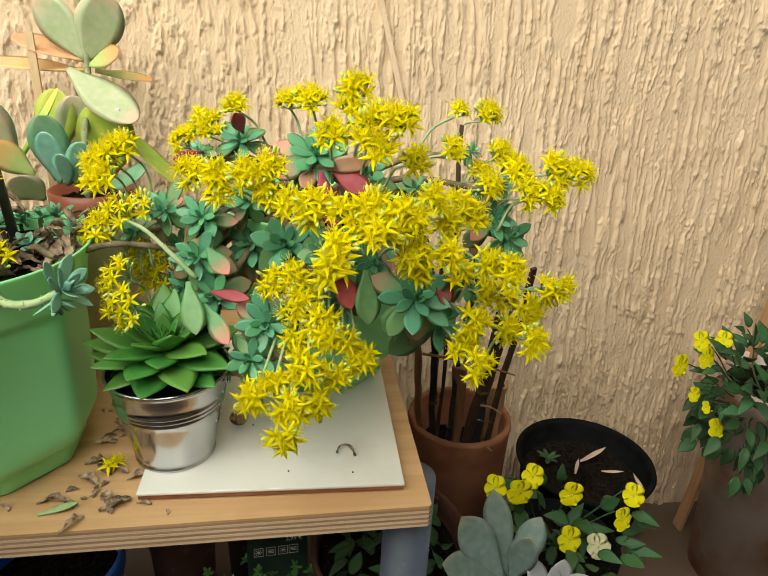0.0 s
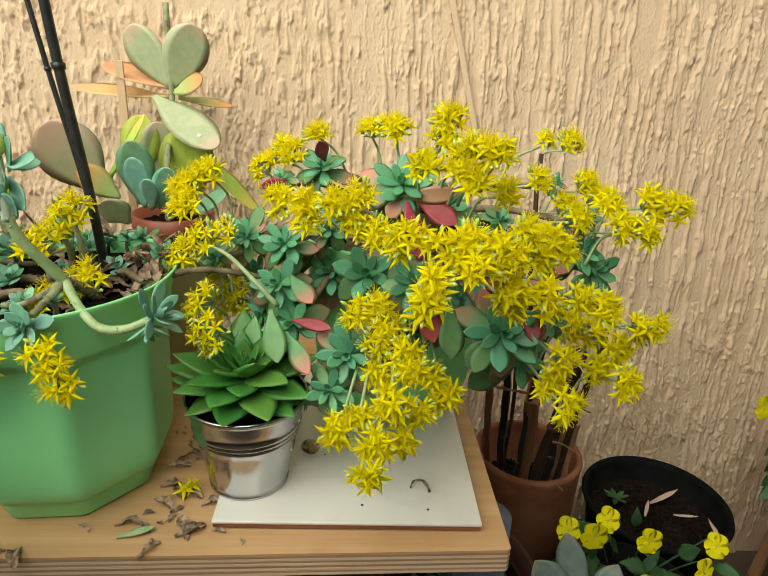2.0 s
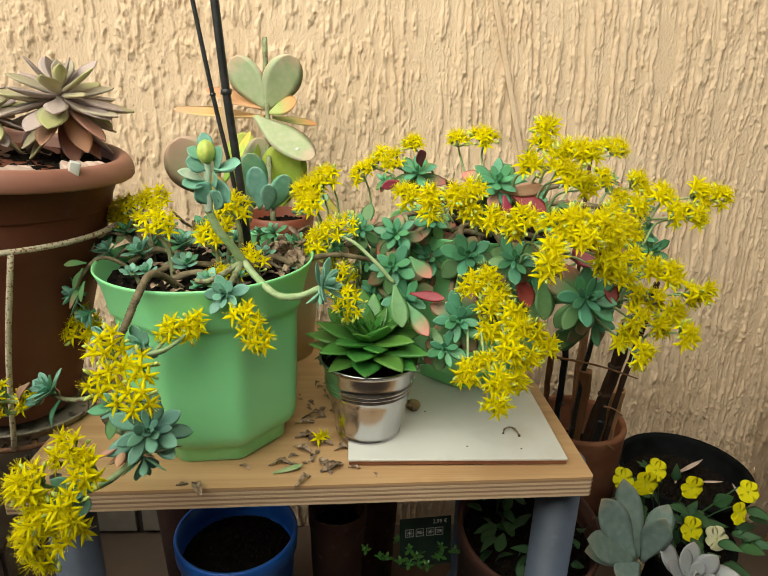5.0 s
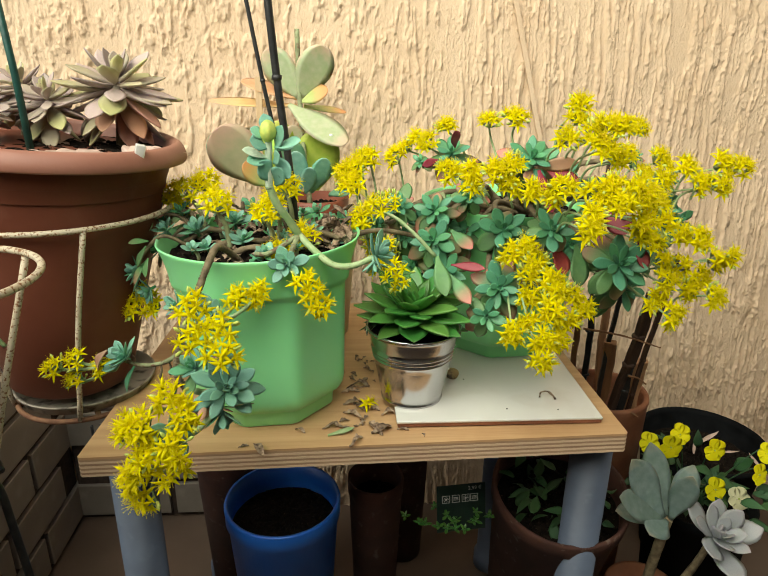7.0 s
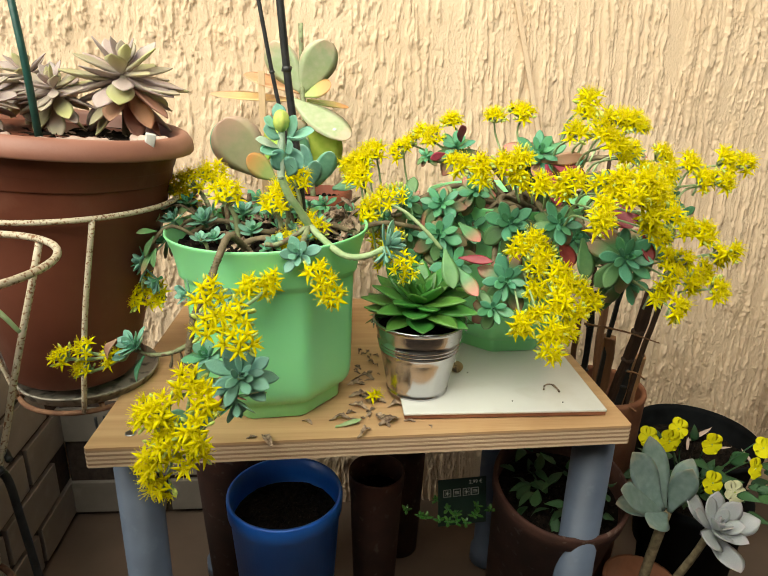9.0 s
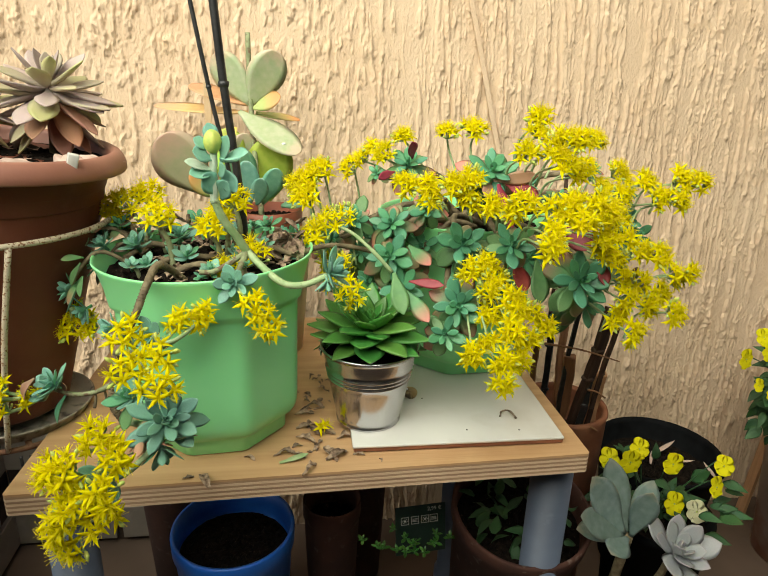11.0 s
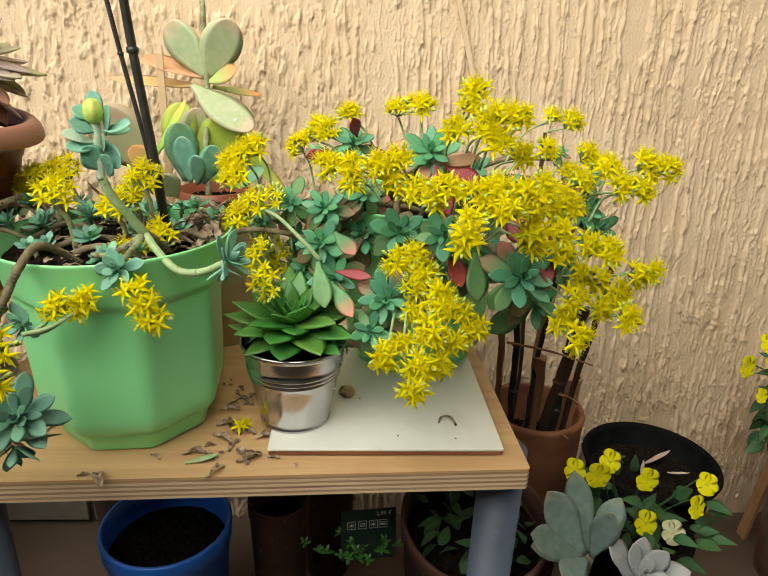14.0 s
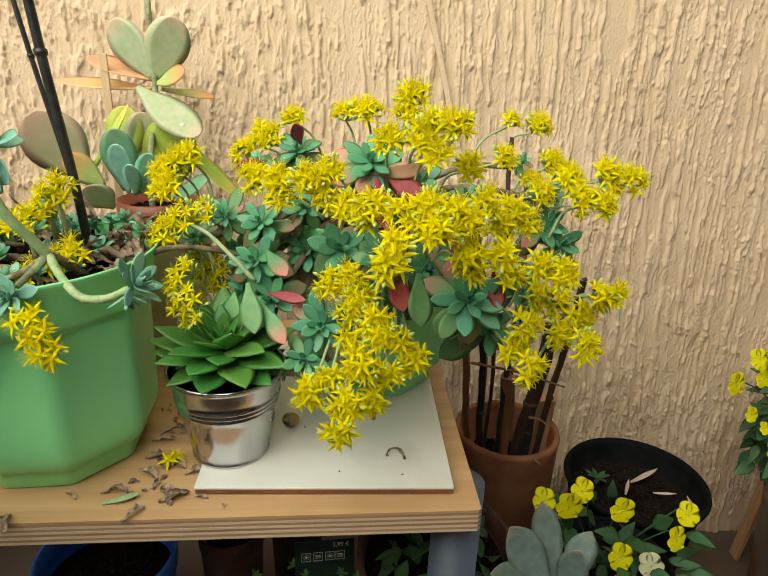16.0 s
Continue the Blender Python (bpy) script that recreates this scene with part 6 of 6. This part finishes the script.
def build_pansies():
    for c, r, z, lab in (((0.520, 0.160), 0.085, 0.205, "dark plastic pot of pansies beside the table leg"),):
        t = thing("pansy_pot", (*c, GROUND), lab, "flower pot")
        bm = bmesh.new()
        lathe(bm, [(0.05, GROUND + 0.002), (0.06, GROUND), (r - 0.004, z - 0.02), (r, z - 0.018), (r + 0.001, z), (r - 0.004, z), (r - 0.008, z - 0.03)], 48, centre=c)
        part("pot_body", bm, BLACKPL, t)
        soil_into(t, c, r - 0.009, z - 0.022, 53)
    pansy_plant("pansy", (0.520, 0.165, 0.19), [(0.560, 0.125, 0.225, 0.017), (0.405, 0.140, 0.322, 0.015), (0.437, 0.135, 0.318, 0.018), (0.458, 0.150, 0.330, 0.015), (0.511, 0.138, 0.308, 0.0165),
                                                (0.506, 0.110, 0.256, 0.0165), (0.592, 0.135, 0.262, 0.016), (0.610, 0.150, 0.29, 0.015)], 60, (0.105, 0.0, 0.075),
                "yellow pansies with dark green leaves low beside the table", 61, pale=1)
    c = (1.035, 0.385)
    t = thing("clay_trough", (*c, GROUND), "worn pinkish clay pot of pansies by the wall", "flower pot")
    bm = bmesh.new()
    lathe(bm, [(0.07, GROUND + 0.002), (0.080, GROUND), (0.114, 0.277), (0.120, 0.280), (0.123, 0.315), (0.115, 0.316), (0.110, 0.285)], 64, centre=c)
    part("pot_body", bm, STAINED, t)
    soil_into(t, c, 0.111, 0.291, 63)
    pansy_plant("pansy", (0.950, 0.345, 0.300), [(0.782, 0.360, 0.372, 0.0185), (0.818, 0.370, 0.412, 0.016), (0.822, 0.355, 0.388, 0.017), (0.858, 0.372, 0.412, 0.015), (0.815, 0.350, 0.320, 0.012),
                                                (0.862, 0.335, 0.258, 0.017), (0.836, 0.34, 0.30, 0.010)], 290, (0.110, -0.12, 0.115),
                "bushy yellow pansy with many small dark green leaves", 62)
    for x0, z0, x1, z1, w in ((0.985, GROUND, 1.062, 0.62, 0.026),):
        bm = bmesh.new()
        d = Vector((x1 - x0, 0.0, z1 - z0))
        box(bm, (-w / 2, -0.004, 0), (w / 2, 0.004, d.length), bevel=0.001)
        solid("leaning_slat", bm, ORANGESLAT, "brown wooden slat leaning by the clay pot", "slat", "leaning slats", at=frame_to((x0, 0.50, z0), d, 0), smooth=False)
    t = thing("grey_rosette", (0.455, 0.12, 0.15), "large grey-green spoon-leaved rosette succulent under the table edge", "succulent")
    rng = random.Random(72)
    stem_part(t, [(0.40, 0.076, 0.07), (0.404, 0.072, 0.15), (0.410, 0.064, 0.245)], 0.008, 0.007, BARK, rng=rng)
    for tip, nrm, w in (((0.336, 0.076, 0.345), (0.30, -0.9, 0.2), 0.052), ((0.398, 0.128, 0.334), (-0.3, -0.9, 0.2), 0.040), ((0.308, 0.040, 0.303), (0.35, -0.6, 0.7), 0.046), ((0.422, 0.046, 0.338), (-0.55, -0.8, 0.2), 0.040),
                        ((0.350, 0.010, 0.258), (0.1, -0.3, 0.95), 0.040), ((0.330, 0.070, 0.250), (0.1, -0.2, 0.95), 0.042), ((0.455, 0.100, 0.310), (-0.3, -0.8, 0.5), 0.040)):
        paddle(t, (0.410 + 0.10 * (tip[0] - 0.410), 0.062 + 0.10 * (tip[1] - 0.062), 0.246), tip, nrm, w * 0.92, GREYLEAF, 0.0065, 0.10, "spoon", 0.2)
    t = thing("lilac_rosette", (0.462, 0.03, 0.21), "pale lilac-grey rosette succulent beside the grey one", "succulent")
    stem_part(t, [(0.435, 0.06, 0.10), (0.45, 0.04, 0.18), (0.458, 0.028, 0.24)], 0.006, 0.005, BARK, rng=rng)
    rosette(t, (0.458, 0.022, 0.250), (0.05, -0.5, 0.85), 0.066, GREYS, None, 15, rng, core_mat=LILAC, flat=12, steep=74)
    t = thing("grey_rosette_pot", (0.46, 0.12, GROUND), "small clay pot under the grey rosette", "flower pot")
    bm = bmesh.new()
    lathe(bm, [(0.036, GROUND + 0.002), (0.04, GROUND), (0.053, 0.07), (0.057, 0.073), (0.058, 0.10), (0.053, 0.10), (0.05, 0.08)], 40, centre=(0.40, 0.075))
    part("pot_body", bm, CLAY, t)


build_pansies()


# ---- a strap leaf in the stand's lower pot ----
sp = thing("strap_leaf_plant", (-0.490, -0.180, 0.645), "pale green strap leaf with a yellowing tip in the stand pot", "plant")
bm = bmesh.new()
tube(bm, spline([(-0.49, -0.18, 0.64), (-0.43, -0.178, 0.682), (-0.366, -0.172, 0.673), (-0.351, -0.170, 0.660), (-0.342, -0.165, 0.642)], 7), 0.0034, 0.0018, 8)
part("leaf", bm, STEM, sp)

# ---- pots in the shade under the table ----
def build_under():
    # all but the blue pot carry the table's shade in their dark base colour
    for name, c, r, z, mat, lab in (("blue_pot", (-0.158, 0.130), 0.087, 0.25, BLUEPL, "bright blue plastic pot of soil under the table"),
                                    ("clay_pot", (-0.262, 0.300), 0.070, 0.235, SHADEDCLAY, "terracotta pot standing under the table"),
                                    ("clay_pot", (-0.014, 0.200), 0.046, 0.232, SHADEDCLAY, "dark terracotta pot with peeling lime under the table"),
                                    ("tall_pot", (0.055, 0.430), 0.062, 0.370, SHADEDCLAY, "tall dark reddish pot against the wall under the table"),
                                    ("brown_bowl", (0.268, 0.215), 0.105, 0.250, SHADEDCLAY, "tilted brown plastic bowl of dark plants under the table")):
        t = thing(name, (*c, GROUND), lab, "flower pot")
        bm = bmesh.new()
        lathe(bm, [(r * 0.62, GROUND + 0.002), (r * 0.68, GROUND), (r * 0.95, z - 0.03), (r * 0.99, z - 0.027), (r, z - 0.004), (r * 0.985, z), (r * 0.94, z - 0.001), (r * 0.92, z - 0.03), (r * 0.9, z - 0.05)], 64, centre=c)
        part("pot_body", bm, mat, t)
        soil_into(t, c, r * 0.9, z - 0.042, int(1000 * r))
        if name == "brown_bowl":
            t.matrix_basis = Matrix.Translation((c[0], c[1], GROUND + 0.02)) @ Matrix.Rotation(radians(14), 4, "X")
    rng = random.Random(80)
    t = thing("dark_foliage", (0.268, 0.13, 0.22), "dark small-leaved plant in the brown bowl", "plant")
    for k in range(60):
        a, q = rng.uniform(0, 6.3), 0.08 * math.sqrt(rng.random())
        part("leaf", rng.choice(PLEAVES), None, t, "", pose(0.268 + q * math.cos(a), 0.13 + q * math.sin(a), 0.20 + rng.uniform(0, 0.07), rng.uniform(-30, 60), rng.uniform(-30, 30), rng.uniform(0, 360)) @ Matrix.Scale(0.03, 4))
    t = thing("tiny_sedum", (0.085, 0.17, 0.17), "tiny bright green sedum beside the plant tag", "succulent")
    for k in range(16):
        a, q = rng.uniform(0, 6.3), 0.05 * math.sqrt(rng.random())
        rosette(t, (0.10 + 1.5 * q * math.cos(a), 0.135 + 0.5 * q * math.sin(a), 0.185 + rng.uniform(0, 0.026)), (0, -0.2, 1), 0.012, POINTS, None, 7, rng, core_mat=ECHLEAF)
    tag = thing("plant_tag", (0.135, 0.175, 0.14), "dark green printed plant tag with symbols and a price", "plant tag")
    m = pose(0.120, 0.150, 0.211, 78, 0, 6)
    bm = bmesh.new()
    box(bm, (-0.040, -0.045, -0.0006), (0.040, 0.033, 0.0006), bevel=0.0005)
    part("card", bm, DARKTAG, tag, "", m)
    for k, x in enumerate((-0.025, -0.009, 0.007, 0.021)):
        bm = bmesh.new()
        s = 0.0062
        for lo, hi in (((-s, -s), (s, -s + 0.0007)), ((-s, s - 0.0007), (s, s)), ((-s, -s), (-s + 0.0007, s)), ((s - 0.0007, -s), (s, s))):
            box(bm, (lo[0], lo[1], 0), (hi[0], hi[1], 0.0003))
        if k % 2 == 0:
            blob(bm, (0, 0, 0.0002), 0.0022, (1, 1, 0.1), 1)
            for q in range(8):
                d = Vector((math.cos(q * math.pi / 4), math.sin(q * math.pi / 4), 0))
                tube(bm, [d * 0.0028 + Vector((0, 0, 0.0002)), d * 0.0046 + Vector((0, 0, 0.0002))], 0.0004, sides=4)
        else:
            for q in (-0.002, 0.0, 0.002):
                box(bm, (-0.004, q - 0.0004, 0), (0.004, q + 0.0004, 0.0003))
        part("symbol", bm, WHITE, tag, "", m @ Matrix.Translation((x, 0.010, 0.0009)), smooth=False)
    txt = bpy.data.curves.new("price", "FONT")
    txt.body, txt.size, txt.extrude = "2,99 €", 0.0085, 0.0002
    ob = new("price_text", txt)
    dg = bpy.context.evaluated_depsgraph_get()
    me = bpy.data.meshes.new_from_object(ob.evaluated_get(dg))
    bpy.data.objects.remove(ob)
    me.materials.clear()
    me.materials.append(WHITE)
    part("price", me, None, tag, "white printed price", m @ Matrix.Translation((0.011, 0.023, 0.0009)))


build_under()


# ---- litter ----
def scrap(name, at, length, width, seed, label, mat=DRY, curl=0.5):
    """A curled dry leaf scrap."""
    rng = random.Random(seed)
    bm = bmesh.new()
    n = 9
    prev = None
    for i in range(n + 1):
        s = i / n
        w = width * (0.25 + math.sin(math.pi * min(1, s * 0.9 + 0.08))) * rng.uniform(0.75, 1.1) * 0.5
        z = 0.0012 + curl * length * 0.35 * math.sin(math.pi * s) ** 2 + rng.uniform(0, 0.001)
        y = length * (s - 0.5)
        x = curl * length * 0.4 * math.sin(2.6 * s + seed)
        ring = [bm.verts.new((x - w, y, z + w * rng.uniform(0.1, 0.8))), bm.verts.new((x, y, z + 0.0006)), bm.verts.new((x + w, y, z + w * rng.uniform(0.1, 0.8))), bm.verts.new((x, y, z - 0.0008))]
        if prev:
            for k in range(4):
                bm.faces.new((prev[k], prev[(k + 1) % 4], ring[(k + 1) % 4], ring[k]))
        else:
            bm.faces.new(ring)
        prev = ring
    bm.faces.new(prev)
    low = min(v.co.z for v in bm.verts)
    for v in bm.verts:
        v.co.z -= low
    solid(name, bm, mat, label, "dry leaf", "litter on the table", at=at, smooth=False)


def build_litter():
    brown = "dried brown leaf scrap lying on the plywood"
    spots = [(-0.054, 0.029, 0.022, 60), (-0.078, 0.000, 0.020, 80), (-0.050, -0.029, 0.018, 110), (-0.026, 0.002, 0.022, 20), (-0.020, -0.004, 0.024, 140), (-0.024, -0.006, 0.018, 60), (0.007, -0.006, 0.012, 85),
             (0.030, -0.018, 0.006, 10), (-0.117, -0.004, 0.011, 20), (-0.179, -0.033, 0.010, 100), (-0.040, 0.048, 0.020, 40), (-0.050, 0.055, 0.022, 120), (-0.030, 0.044, 0.022, 70), (-0.006, 0.028, 0.018, 90),
             (-0.045, 0.100, 0.022, 60), (-0.035, 0.120, 0.014, 150), (-0.048, 0.140, 0.012, 20), (-0.030, 0.155, 0.012, 75), (-0.055, 0.088, 0.020, 100), (-0.022, 0.175, 0.010, 45), (-0.044, 0.19, 0.010, 130),
             (-0.060, -0.002, 0.014, 30), (-0.157, -0.040, 0.020, 10), (-0.240, 0.06, 0.016, 0), (-0.250, 0.05, 0.016, 10)]
    for k, (x, y, s, a) in enumerate(spots):
        scrap("dry_leaf", pose(x, y, TOP, 0, 0, a), s * 1.2, s * 0.42, k, brown, curl=0.2 + 0.3 * (k % 3))
    crumbs = random.Random(77)
    for k in range(34):
        x, y = crumbs.gauss(-0.040, 0.016), crumbs.uniform(0.0, 0.21)
        if (x + 0.158) ** 2 + (y - 0.086) ** 2 < 0.0082 or (x > -0.018 and y > -0.006):
            continue
        scrap("dry_shred", pose(x, y, TOP, 0, 0, crumbs.uniform(0, 360)), crumbs.uniform(0.005, 0.012), crumbs.uniform(0.002, 0.005), 300 + k, brown, curl=crumbs.uniform(0.1, 0.6))
    bm = bmesh.new()
    leaf_into(bm, 0.034, 0.010, 0.004, "spoon", 0.05, 0.1)
    solid("green_leaf", bm, STEM, "fallen green succulent leaf on the plywood", "leaf", "litter on the table", at=pose(-0.083, -0.016, TOP + 0.002, 3, 0, -72))
    fl = thing("fallen_flower", (-0.032, 0.045, TOP), "fallen yellow star flower on the litter", "flower")
    for x, y, r in ((-0.030, 0.046, 10), (-0.036, 0.040, -20)):
        part("bloom", FLOWERS[1], None, fl, "", pose(x, y, TOP + 0.010, 30, r, 40) @ Matrix.Scale(0.011, 4))
    bm = bmesh.new()
    tube(bm, spline([(0.190, 0.046, TILE + 0.002), (0.194, 0.054, TILE + 0.004), (0.202, 0.053, TILE + 0.006), (0.207, 0.047, TILE + 0.004), (0.209, 0.040, TILE + 0.002)], 6), 0.0008, 0.0016, 6, wobble=0.3, rng=random.Random(2))
    solid("curled_petal", bm, DRY, "curled dry reddish leaf shred on the tile", "dry leaf")
    for k, (x, y) in enumerate(((0.141, 0.021), (0.205, 0.016), (0.10, 0.10))):
        bm = bmesh.new()
        blob(bm, (0, 0, 0), 0.0011, (1, 1, 0.7), 1)
        solid("soil_crumb", bm, SOIL, "tiny dark soil crumb on the cream tile", "crumb", "crumbs on the tile", at=Matrix.Translation((x, y, TILE + 0.0006)))
    bm = bmesh.new()
    blob(bm, (0.084, 0.104, TILE + 0.0078), 0.0088, (1.15, 0.85, 0.9), 3)
    for v in bm.verts:
        v.co.z -= 0.0016 * math.exp(-((v.co.x - 0.087) ** 2 + (v.co.y - 0.097) ** 2) / 0.00002)
    solid("dried_fruit", bm, HUSK, "round tan dried fruit behind the bucket on the tile", "dried fruit")
    bm = bmesh.new()
    w = Vector((0.317 - 0.289, 0, 0.756 - 0.855))
    box(bm, (-0.0045, -0.003, 0), (0.0045, 0.003, 0.50), bevel=0.0012)
    solid("wall_cable", bm, STUCCO, "thin cable strip painted over on the stucco wall", "cable", at=frame_to((0.366, 0.570, 0.58), -w, math.pi / 2), smooth=False)
    rng = random.Random(90)
    for k in range(9):
        scrap("withered_leaf", pose(-0.085 + rng.uniform(-.02, .03), 0.085 + rng.uniform(-.02, .02), 0.664, rng.uniform(-50, 50), rng.uniform(-60, 60), rng.uniform(0, 360)), 0.026, 0.009, 100 + k,
              "withered curled leaf on the planter's soil", curl=0.5)
    for k in range(44):
        a, q = rng.uniform(0, 6.3), 0.09 * math.sqrt(rng.random())
        scrap("withered_leaf", pose(-0.158 + q * math.cos(a), 0.086 + q * math.sin(a), 0.658, rng.uniform(-25, 25), 0, rng.uniform(0, 360)), rng.uniform(0.012, 0.022), 0.007, 130 + k,
              "withered curled leaf on the planter's soil", curl=0.3)


build_litter()

# ---- outside, and the pieces of the walls ----
bm = bmesh.new()
box(bm, (-400, -400, -3.2), (400, 400, -3.0))
solid("ground", bm, FLOOR, "dull ground far below the balcony", "ground", "", "structure", smooth=False)
brick_wall("wall_left", "y", -2.2, 0.57, -0.675, "low balcony wall of pale glazed bricks")
brick_wall("wall_dado", "x", -0.672, -0.20, 0.558, "pale glazed brick facing at the foot of the wall")
